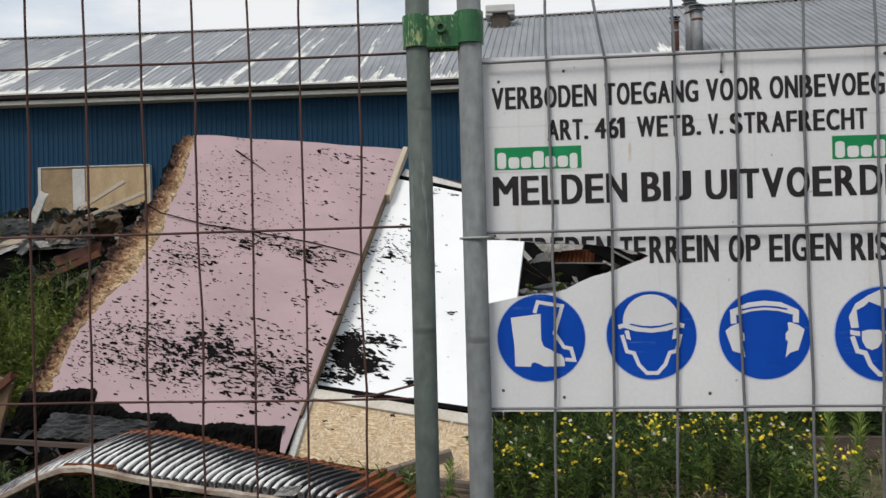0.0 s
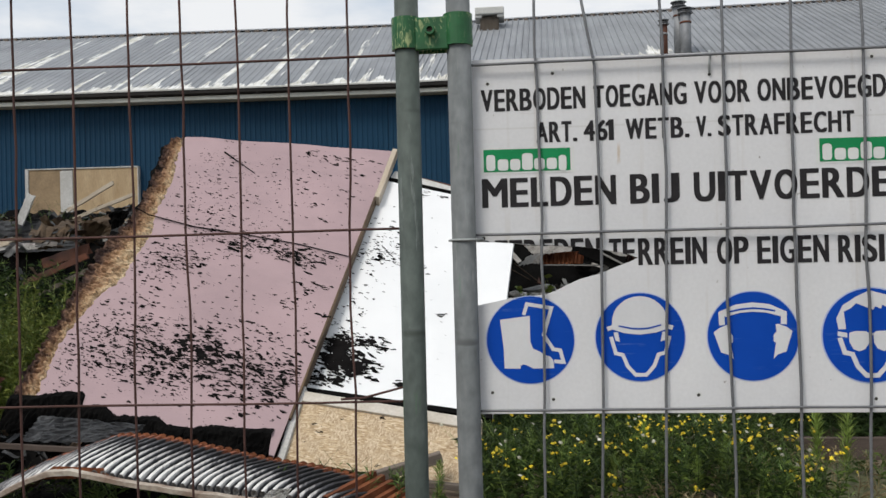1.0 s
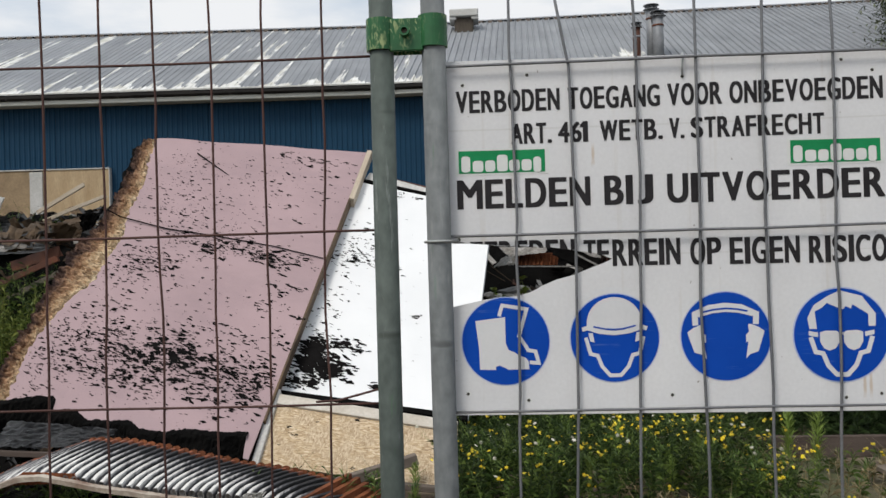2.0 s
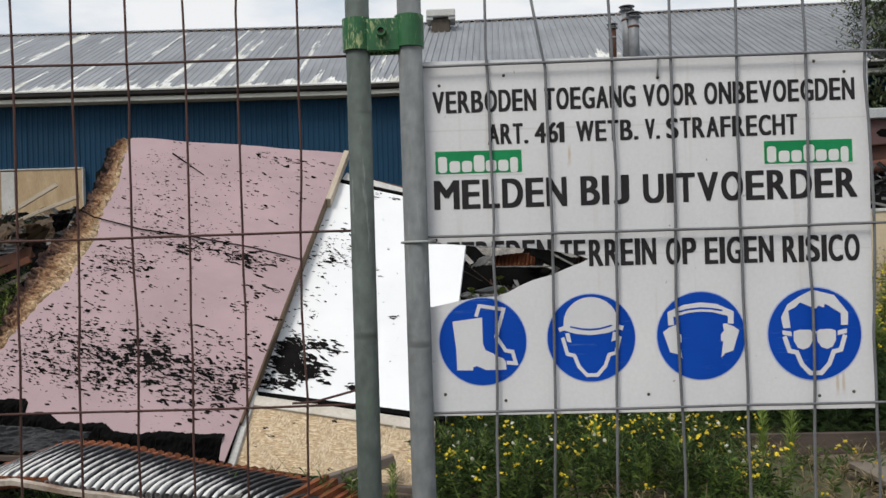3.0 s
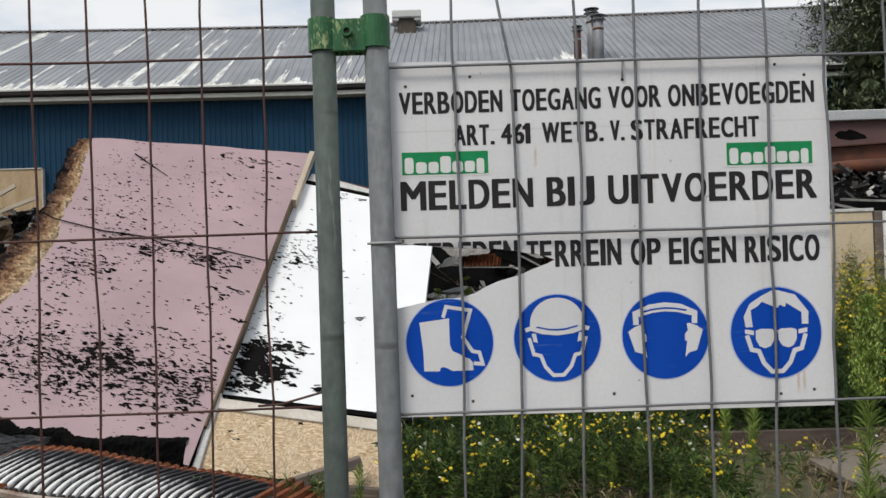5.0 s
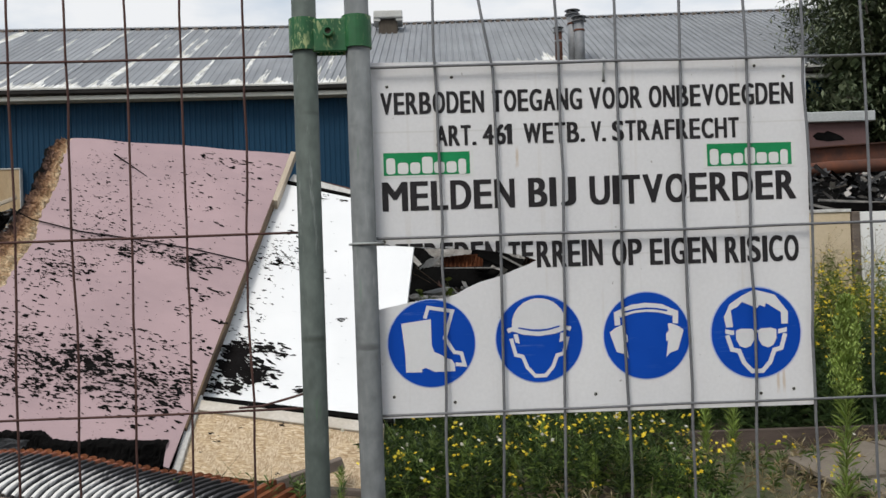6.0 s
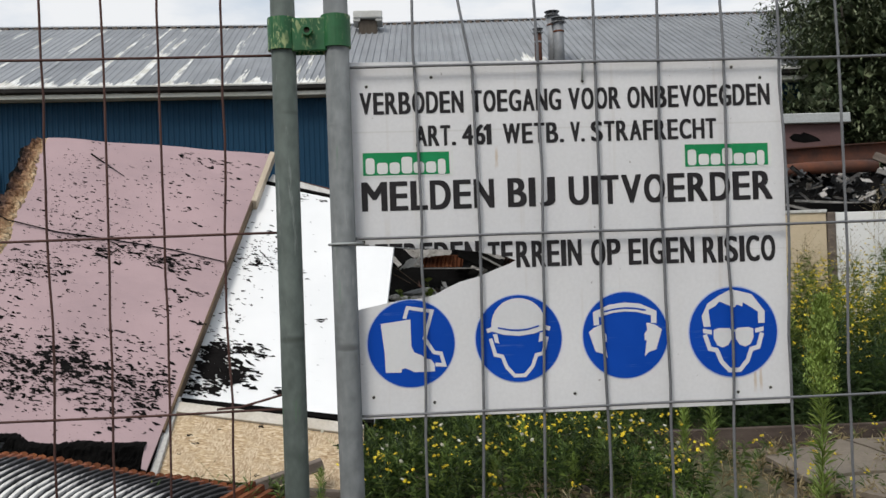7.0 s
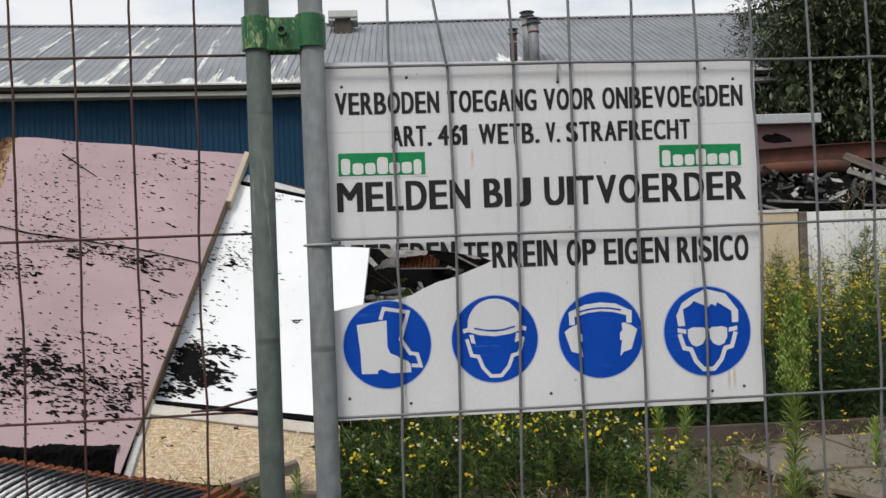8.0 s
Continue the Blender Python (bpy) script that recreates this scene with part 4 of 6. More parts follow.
    def mirror(o):
        return [(-u, v) for u, v in o][::-1]

    def jaw(top):
        a = [(-0.66, top), (-0.56, -0.36), (-0.40, -0.40), (-0.30, -0.66), (-0.12, -0.86)]
        return a + [(-u, v) for u, v in a[::-1]]

    centres = [(0.0215, 1.354), (0.203, 1.3555), (0.3855, 1.354), (0.5725, 1.352)]
    for k, (cx, cz) in enumerate(centres):
        flat("disc_edge", [disc(cx, cz, R + 0.0022 + (0.004 if k == 3 else 0))], 0.0004, M_HALO)
        flat("disc", [disc(cx, cz, R + (0.004 if k == 3 else 0.0005))], 0.0008, M_BLUE, "round blue mandatory sign")
    cx, cz = centres[0]
    boot = [(-0.69, 0.48), (0.0, 0.56), (0.0, -0.05), (0.06, -0.20), (0.23, -0.28), (0.30, -0.34), (0.45, -0.39), (0.52, -0.48), (0.53, -0.66), (0.05, -0.66), (-0.06, -0.60), (-0.16, -0.56), (-0.24, -0.59), (-0.24, -0.66), (-0.61, -0.65), (-0.62, -0.18)]
    boot2 = stroke([(-0.14, 0.58), (-0.06, 0.83), (0.50, 0.73), (0.31, 0.11), (0.52, -0.22), (0.68, -0.25), (0.75, -0.52), (0.54, -0.50)], 0.085)
    picto(cx, cz, [boot, boot2], 0.0012, M_PICTO)
    cx, cz = centres[1]
    dome = [(-0.63, 0.26)] + [(0.63 * math.cos(a), 0.34 + 0.60 * math.sin(a)) for a in (math.pi * (1 - k / 16) for k in range(17))] + [(0.63, 0.26), (0.35, 0.20), (0.0, 0.17), (-0.35, 0.20)]
    brim = stroke([(-0.74, 0.20), (-0.62, 0.24), (-0.35, 0.15), (0.0, 0.11), (0.35, 0.15), (0.62, 0.24), (0.74, 0.20)], 0.10)
    line = stroke([(-0.48, 0.265), (-0.2, 0.205), (0.0, 0.195), (0.2, 0.205), (0.48, 0.275)], 0.035)
    ear = [(-0.60, 0.12), (-0.50, 0.12), (-0.46, -0.10), (-0.56, -0.07)]
    picto(cx, cz, [dome, ear, mirror(ear), stroke(jaw(0.02), 0.085)], 0.0012, M_PICTO)
    picto(cx, cz, [brim], 0.0014, M_PICTO)
    picto(cx, cz, [line], 0.0017, M_BLUE)
    cx, cz = centres[2]
    band = stroke([(-0.68, 0.26), (-0.69, 0.52), (-0.35, 0.66), (0.0, 0.70), (0.35, 0.66), (0.69, 0.50), (0.68, 0.26)], 0.13)
    band2 = stroke([(-0.62, 0.47), (-0.3, 0.56), (0.0, 0.585), (0.3, 0.56), (0.62, 0.47)], 0.06)
    cup = [(-0.87, 0.10), (-0.74, 0.20), (-0.56, 0.27), (-0.50, 0.26), (-0.52, 0.10), (-0.45, 0.02), (-0.45, -0.14), (-0.50, -0.14), (-0.44, -0.52), (-0.53, -0.42), (-0.72, -0.36)]
    picto(cx, cz, [band, cup, mirror(cup)], 0.0012, M_PICTO)
    picto(cx, cz, [band2], 0.0014, M_PICTO)
    picto(cx, cz, [stroke([(-0.5, 0.565), (-0.25, 0.615), (0.0, 0.635), (0.25, 0.615), (0.5, 0.565)], 0.04)], 0.0017, M_BLUE)
    cx, cz = centres[3]
    hair = [(-0.68, 0.14), (-0.72, 0.38), (-0.58, 0.66), (-0.30, 0.84), (-0.02, 0.97), (0.45, 0.84), (0.74, 0.45), (0.73, 0.18), (0.58, 0.18), (0.58, 0.44), (0.34, 0.60), (0.24, 0.66), (0.22, 0.57), (0.10, 0.62), (0.04, 0.55), (-0.30, 0.70), (-0.40, 0.60), (-0.56, 0.52), (-0.52, 0.14)]
    strap = [(-0.70, 0.10), (-0.50, 0.06), (-0.50, -0.04), (-0.70, 0.0)]
    lens = [(-0.46, 0.06), (-0.34, 0.10), (-0.10, 0.09), (-0.04, 0.04), (-0.05, -0.16), (-0.13, -0.29), (-0.26, -0.34), (-0.38, -0.29), (-0.46, -0.14)]
    picto(cx, cz, [hair, strap, mirror(strap), lens, mirror(lens), stroke(jaw(-0.04), 0.10), stroke([(-0.05, 0.03), (0.05, 0.03)], 0.05)], 0.0012, M_PICTO, R + 0.003)
    # screw holes
    for hx, hz in ((-0.039, 1.7865), (0.6355, 1.7865), (0.327, 1.7875), (0.070, 1.800), (-0.052, 1.5265), (-0.044, 1.2665), (0.0575, 1.2540), (0.2955, 1.2585), (0.5775, 1.2490), (0.634, 1.2545), (0.586, 1.8055)):
        bm = bmesh.new()
        vs = [bm.verts.new((u - SX, -0.0005, v - SZ)) for u, v in disc(hx, hz, 0.0028, 10)]
        bm.faces.new(vs)
        part("screw_hole", bm, M_HOLE, sign, "", m)
        bm = bmesh.new()
        vs = [bm.verts.new((u - SX, -0.0003, v - SZ)) for u, v in disc(hx + 0.0008, hz + 0.0006, 0.0046, 12)]
        bm.faces.new(vs)
        part("worn_ring", bm, M_STICKER, sign, "", m)
    # wire hook over the top, and the tie that holds the board to the post
    bm = bmesh.new()
    tube(bm, [(0.3262 - SX, -0.004, 1.7885 - SZ), (0.3262 - SX, -0.007, 1.805 - SZ), (0.327 - SX, -0.010, 1.818 - SZ), (0.328 - SX, -0.002, 1.826 - SZ)], 0.0018, 6)
    part("wire_hook", bm, M_TIE, sign, "", m)
    bm = bmesh.new()
    yc = FY - 0.006
    ring = [(-0.0825 + 0.0225 * math.cos(a), yc + 0.0225 * math.sin(a), 1.5245) for a in (math.pi * (0.3 - k * 1.45 / 16) for k in range(17))]
    tube(bm, [(-0.108, yc - 0.012, 1.5235)] + [(x, y, z) for x, y, z in ring[::-1] if y < yc + 0.01] + [(-0.052, FY + 0.004, 1.5250)], 0.0022, 6)
    solo("cable_tie", bm, M_TIE, "pale plastic cable tie round the grey fence post", "cable tie")


build_sign()


# ---- burnt wall panels leaning on the rubble ----
def build_pink_panel():
    rng = random.Random(21)
    bl, br, tl, tr = Vector((-3.391, 5.806, 0.606)), Vector((-1.65, 5.689, 0.189)), Vector((-3.108, 7.981, 2.699)), Vector((-1.148, 8.129, 2.504))
    m = frame_of(bl, br - bl, tl - bl)
    loc = [m.inverted() @ p for p in (bl, br, tr, tl)]
    q = [(p.x, p.y) for p in loc]
    th = thing("pink_wall_panel", (-2.5, 5.75, 0.3), "large burnt sandwich wall panel in old pink, flecked with soot, leaning on rubble", "wall panel", "burnt wall panels")
    # guides up the sheet: where the skin ends, and where the foam ends
    gy = (-0.03, 0.22, 0.40, 0.70, 0.97, 1.16, 1.42, 1.70, 1.97, 2.35, 2.74, 3.00)
    inner_x = (0.02, -0.03, -0.08, -0.08, -0.05, 0.02, 0.0, -0.01, -0.105, -0.155, -0.29, -0.346)
    outer_x = (-0.17, -0.21, -0.23, -0.26, -0.30, -0.32, -0.36, -0.33, -0.31, -0.37, -0.46, -0.51)
    rim = lambda y: float(np.interp(y, gy, inner_x)) + 0.030 * noise.noise((y * 17, 1, 0)) + 0.016 * noise.noise((y * 55, 2, 0))
    # guide along the burnt foot
    fx = (0.02, 0.14, 0.28, 0.34, 0.37, 0.51, 0.63, 0.92, 1.00, 1.18, 1.32, 1.52, 1.70)
    fy = (-0.03, 0.03, 0.085, 0.075, -0.016, 0.027, -0.027, 0.047, 0.0, 0.03, 0.094, 0.12, 0.174)
    foot = lambda x: float(np.interp(x, fx, fy)) + 0.014 * noise.noise((x * 21, 0, 4)) + 0.008 * noise.noise((x * 60, 0, 4))
    skin = [(0.02 + 1.68 * k / 90, foot(0.02 + 1.68 * k / 90)) for k in range(91)]
    skin += [(1.722, 0.12), (1.738, 0.05), (1.757, -0.01), (q[1][0], -0.013), q[2]]
    skin += ragged(q[2], (q[3][0] + 0.01, q[3][1]), 24, 0.012, rng)[1:]
    skin += [(rim(3.0 - 3.02 * k / 150), 3.0 - 3.02 * k / 150) for k in range(150)]
    bm = bmesh.new()
    plate(bm, skin, -0.012, 0.0)
    sheet = part("skin", bm, M_PINK, th, "old pink coated skin with soot flakes", m)
    fr = random.Random(64)
    fields = [(0.48, 0.62, 0.33, 0.17, 360, 0.021, 3), (0.95, 0.66, 0.14, 0.085, 100, 0.032, 4), (1.38, 0.62, 0.19, 0.12, 120, 0.027, 4), (0.90, 0.42, 0.42, 0.10, 190, 0.022, 3),
              (0.15, 0.36, 0.14, 0.20, 110, 0.016, 2), (0.30, 1.46, 0.17, 0.12, 150, 0.021, 2), (0.10, 1.30, 0.10, 0.15, 40, 0.016, 2), (1.00, 1.83, 0.40, 0.055, 120, 0.020, 3),
              (0.72, 1.76, 0.07, 0.06, 26, 0.032, 4), (1.22, 1.82, 0.12, 0.05, 36, 0.032, 4), (1.55, 1.56, 0.05, 0.03, 5, 0.042, 3), (1.42, 1.33, 0.10, 0.10, 14, 0.032, 3),
              (0.60, 2.02, 0.30, 0.10, 60, 0.018, 2), (0.45, 2.50, 0.45, 0.35, 110, 0.014, 2), (0.20, 2.25, 0.22, 0.28, 130, 0.015, 2), (0.85, 2.65, 0.35, 0.25, 60, 0.017, 2), (0.05, 2.75, 0.15, 0.12, 40, 0.013, 1), (1.25, 2.90, 0.25, 0.25, 34, 0.024, 3), (1.05, 3.13, 0.22, 0.05, 16, 0.028, 3),
              (0.80, 1.10, 0.55, 0.35, 130, 0.014, 2), (1.62, 0.75, 0.04, 0.22, 26, 0.026, 3), (1.50, 0.34, 0.10, 0.07, 14, 0.026, 3), (1.15, 0.95, 0.25, 0.06, 30, 0.022, 3), (0.9, 0.2, 0.5, 0.08, 40, 0.012, 1)]
    on = lambda x, y: foot(x) + 0.02 < y < 2.99 + 0.19 * (x + 0.35) and rim(y) + 0.03 < x < 1.78 - 0.062 * y
    tagged(put("soot_flakes", flakes(fields, -0.10, fr, on), sheet, m, "black soot flakes stuck to the skin"), kind="stuff")
    # foam core: shows as a torn slope along one side
    n, k = 260, 24
    rows = []
    for i in range(n + 1):
        y = -0.04 + 3.04 * i / n
        o = float(np.interp(y, gy, outer_x)) + 0.04 * noise.noise((y * 8, 3, 1)) + 0.03 * noise.noise((y * 30, 3, 1))
        e = rim(y) + 0.07
        row = []
        for j in range(k + 1):
            t = j / k
            tear = 0.036 * noise.noise((t * 4 + 5, y * 24, 2)) + 0.075 * abs(noise.noise((t * 7, y * 46, 7))) + 0.018 * noise.noise((t * 22, y * 110, 5))
            dz = -0.020 - 0.045 * (1 - t) ** 1.6 + tear * min(1.0, 3.5 * (1 - t)) - 0.02 * t
            row.append((o + (e - o) * t + 0.012 * noise.noise((t * 12, y * 80, 11)), y + 0.012 * noise.noise((y * 40, t * 7, 9)), dz))
        rows.append(row)
    me = mapped_grid(rows, lambda i, j: (j / k, i / n), "foam_core")
    me.materials.append(M_FOAM)
    put("foam_core", me, th, m, "torn cream and brown foam core along the broken side")
    bm = bmesh.new()
    back = [(-0.16, -0.03), (0.0, -0.06), (q[1][0] - 0.10, 0.0), (q[1][0] - 0.06, 0.05), (q[2][0] - 0.03, q[2][1] - 0.03), (q[3][0] + 0.02, q[3][1] - 0.02)]
    back += [(float(np.interp(y, gy, outer_x)) + 0.02 + 0.05 * noise.noise((y * 9, 6, 6)), y) for y in (3.0 - 3.0 * i / 60 for i in range(60))]
    plate(bm, back, -0.24, -0.20)
    part("back_skin", bm, M_CHAR, th, "charred back skin", m)
    # black burnt fringe beyond the upper half of the foam
    bm = bmesh.new()
    ys = [1.85 + 1.14 * i / 40 for i in range(41)]
    ridge = [(float(np.interp(y, gy, outer_x)) + 0.03, y) for y in ys]
    wild = [(float(np.interp(y, gy, outer_x)) - 0.035 - 0.07 * abs(noise.noise((y * 6, 2, 2))) - 0.04 * abs(noise.noise((y * 21, 2, 2))), y - 0.02) for y in ys[::-1]]
    plate(bm, ridge + wild, -0.16, -0.12)
    part("burnt_fringe", bm, M_CHAR, th, "black burnt fringe", m)
    # charred puffed crust along the foot
    n, k = 170, 12
    rows = []
    for i in range(n + 1):
        x = -0.14 + 1.86 * i / n
        y0 = foot(max(0.02, x)) - 0.25 * max(0.0, 0.02 - x)
        row = []
        for j in range(k + 1):
            t = j / k
            puff = 0.022 * math.sin(min(1.0, t * 3) * math.pi) + 0.030 * t * noise.noise((x * 18, t * 5, 5)) + 0.022 * noise.noise((x * 45, t * 9, 1)) * min(1.0, 4 * t)
            row.append((x, y0 + 0.012 + 0.014 * abs(noise.noise((x * 33, 8, 1))) - 0.30 * t, 0.003 + puff - 0.17 * t ** 1.6))
        rows.append(row[::-1])
    me = mapped_grid(rows, lambda i, j: (i / n, j / k), "charred_edge")
    me.materials.append(M_CHAR)
    put("charred_edge", me, th, m, "puffed black charred lower edge")
    # timber edge strip on the other long side
    bm = bmesh.new()
    d = Vector((q[2][0] - q[1][0], q[2][1] - q[1][1]))
    mm = m @ Matrix.Translation((q[1][0], q[1][1], 0)) @ Matrix.Rotation(math.atan2(d.y, d.x), 4, 'Z')
    box(bm, 0.30, d.length * 0.80, -0.016, 0.0, -0.10, 0.004, 0.003)
    part("edge_strip", bm, M_SCORCH, th, "scorched edge strip", mm)
    bm = bmesh.new()
    box(bm, d.length * 0.80, d.length + 0.04, -0.048, -0.001, -0.10, 0.003, 0.003)
    part("edge_batten", bm, M_PALEWOOD, th, "bare timber edge batten", mm)
    return m


PINK = build_pink_panel()


def build_white_panel():
    rng = random.Random(8)
    tl, tr, br, bl = Vector((-1.213, 7.98, 2.23)), Vector((0.03, 7.65, 1.9)), Vector((-0.192, 6.116, 0.366)), Vector((-1.577, 6.294, 0.544))
    m = frame_of(bl, br - bl, tl - bl)
    q = [((m.inverted() @ p).x, (m.inverted() @ p).y) for p in (bl, br, tr, tl)]
    th = thing("white_wall_panel", (-0.9, 6.2, 0.4), "white sandwich wall panel with soot flecks and a burnt patch, leaning back", "wall panel", "burnt wall panels")
    bm = bmesh.new()
    plate(bm, [(q[0][0] - 0.3, q[0][1]), q[1], q[2], (q[3][0] - 0.1, q[3][1])], -0.07, 0.0)
    sheet = part("sheet", bm, M_WHITE, th, "", m)
    fields = [(0.13, 0.42, 0.055, 0.055, 70, 0.040, 4), (0.17, 0.30, 0.060, 0.055, 80, 0.042, 4), (0.31, 0.23, 0.045, 0.035, 50, 0.038, 4), (0.10, 0.10, 0.09, 0.05, 50, 0.030, 4), (0.34, 0.48, 0.05, 0.02, 22, 0.034, 3), (0.50, 0.455, 0.05, 0.008, 10, 0.026, 2),
              (0.30, 1.40, 0.13, 0.06, 34, 0.026, 4), (0.15, 1.50, 0.10, 0.05, 18, 0.022, 3), (0.05, 1.15, 0.10, 0.25, 34, 0.020, 3), (0.20, 1.85, 0.14, 0.20, 18, 0.020, 3), (0.12, 0.72, 0.10, 0.12, 26, 0.020, 3),
              (0.85, 0.85, 0.02, 0.01, 4, 0.028, 3), (0.70, 0.12, 0.03, 0.03, 7, 0.026, 3), (0.75, 1.2, 0.30, 0.50, 22, 0.011, 1), (0.35, 2.25, 0.10, 0.02, 8, 0.028, 3), (0.95, 2.02, 0.10, 0.02, 8, 0.024, 2)]
    on = lambda x, y: 0.03 < y < 2.38 - 0.19 * x and -0.28 < x < 1.2
    tagged(put("soot_flakes", flakes(fields, -0.16, random.Random(12), on), sheet, m, "black soot flakes and one burnt patch"), kind="stuff")
    d = Vector(q[1]) - Vector(q[0])
    for nm, w0, w1, h, mt in (("bottom_rail", -0.045, -0.002, 0.014, M_CHAR),):
        bm = bmesh.new()
        box(bm, -0.02, d.length, w0, w1, -0.05, h, 0.003)
        part(nm, bm, mt, th, "dark scorched bottom rail", m @ Matrix.Rotation(math.atan2(d.y, d.x), 4, 'Z'))
    e = Vector(q[2]) - Vector(q[3])
    bm = bmesh.new()
    box(bm, 0.0, e.length, 0.0, 0.035, -0.08, 0.006, 0.003)
    top_m = m @ Matrix.Translation((q[3][0], q[3][1], 0)) @ Matrix.Rotation(math.atan2(e.y, e.x), 4, 'Z')
    part("top_edge", bm, M_CHAR, th, "charred top edge", top_m)
    bm = bmesh.new()
    plate(bm, [(0.05, 0.036), (e.length - 0.02, 0.036), (e.length - 0.02, 0.058), (0.05, 0.150)], -0.07, -0.012)
    part("top_flange", bm, M_WHITEWOOD, th, "pale torn flange above the charred edge", top_m)
    bm = bmesh.new()
    plate(bm, [(0.25, 0.128), (e.length - 0.02, 0.060), (e.length - 0.02, 0.125), (0.25, 0.160)], -0.10, -0.03)
    part("back_strip", bm, M_RUST, th, "rust-brown strip behind the flange", top_m)


build_white_panel()


def build_osb():
    tl, tr, br, bl = Vector((-1.557, 6.125, 0.525)), Vector((-0.258, 5.94, 0.34)), Vector((-0.268, 5.574, -0.026)), Vector((-1.608, 5.745, 0.145))
    m = frame_of(bl, br - bl, tl - bl)
    q = [((m.inverted() @ p).x, (m.inverted() @ p).y) for p in (bl, br, tr, tl)]
    th = thing("osb_panel", (-0.9, 5.7, 0.05), "bare osb wall panel with a white timber top rail", "board")
    bm = bmesh.new()
    plate(bm, q, -0.022, 0.0)
    sheet = part("board", bm, M_OSB, th, "", m)
    fields = [(0.115, 0.31, 0.012, 0.012, 5, 0.015, 3), (0.175, 0.25, 0.015, 0.01, 5, 0.014, 3), (0.31, 0.377, 0.006, 0.004, 3, 0.014, 2), (0.10, 0.155, 0.012, 0.003, 3, 0.013, 2), (0.655, 0.07, 0.008, 0.005, 4, 0.014, 2), (0.62, 0.47, 0.02, 0.03, 7, 0.016, 3)]
    tagged(put("soot_flakes", flakes(fields, -0.2, random.Random(9), lambda x, y: 0.0 < x < 1.3 and 0.0 < y < 0.55), sheet, m, "few black soot flakes"), kind="stuff")
    d = Vector(q[2]) - Vector(q[3])
    bm = bmesh.new()
    box(bm, -0.03, d.length, -0.07, 0.015, -0.05, 0.022, 0.004)
    part("top_rail", bm, M_RAIL, th, "cream painted top rail", m @ Matrix.Translation((q[3][0], q[3][1], 0)) @ Matrix.Rotation(math.atan2(d.y, d.x), 4, 'Z'))
    d = Vector(q[3]) - Vector(q[0])
    bm = bmesh.new()
    box(bm, -0.10, d.length + 0.05, 0.0, 0.052, -0.05, 0.030, 0.004)
    part("side_batten", bm, M_WHITEWOOD, th, "white painted side batten, chipped and sooty", m @ Matrix.Translation((q[0][0] + 0.018, q[0][1], 0)) @ Matrix.Rotation(math.atan2(d.y, d.x), 4, 'Z'))
    bm = bmesh.new()
    box(bm, 0.35, 1.30, -0.03, 0.01, -0.06, 0.03, 0.004)
    part("foot_rail", bm, M_WOOD, th, "broken timber foot rail", m @ Matrix.Translation((q[0][0], q[0][1], 0)) @ Matrix.Rotation(-0.13, 4, 'Z'))


build_osb()


bm = bmesh.new()
tube(bm, [PINK @ Vector(p) for p in ((0.11, 2.89, 0.01), (0.28, 2.79, 0.025), (0.50, 2.685, 0.012))], 0.008, 5, 0.4)
solo("charred_twig", bm, M_CHAR, "charred twig stuck to the pink panel", "twig")
bm = bmesh.new()
tube(bm, [PINK @ Vector(p) for p in ((-0.36, 1.97, 0.01), (-0.13, 1.89, 0.02), (0.30, 1.875, 0.012), (0.72, 1.912, 0.012), (1.22, 1.938, 0.010), (1.66, 1.92, 0.012))], 0.0062, 6, 0.75)
solo("charred_cable", bm, M_CHAR, "thin charred cable lying over the pink panel", "cable")


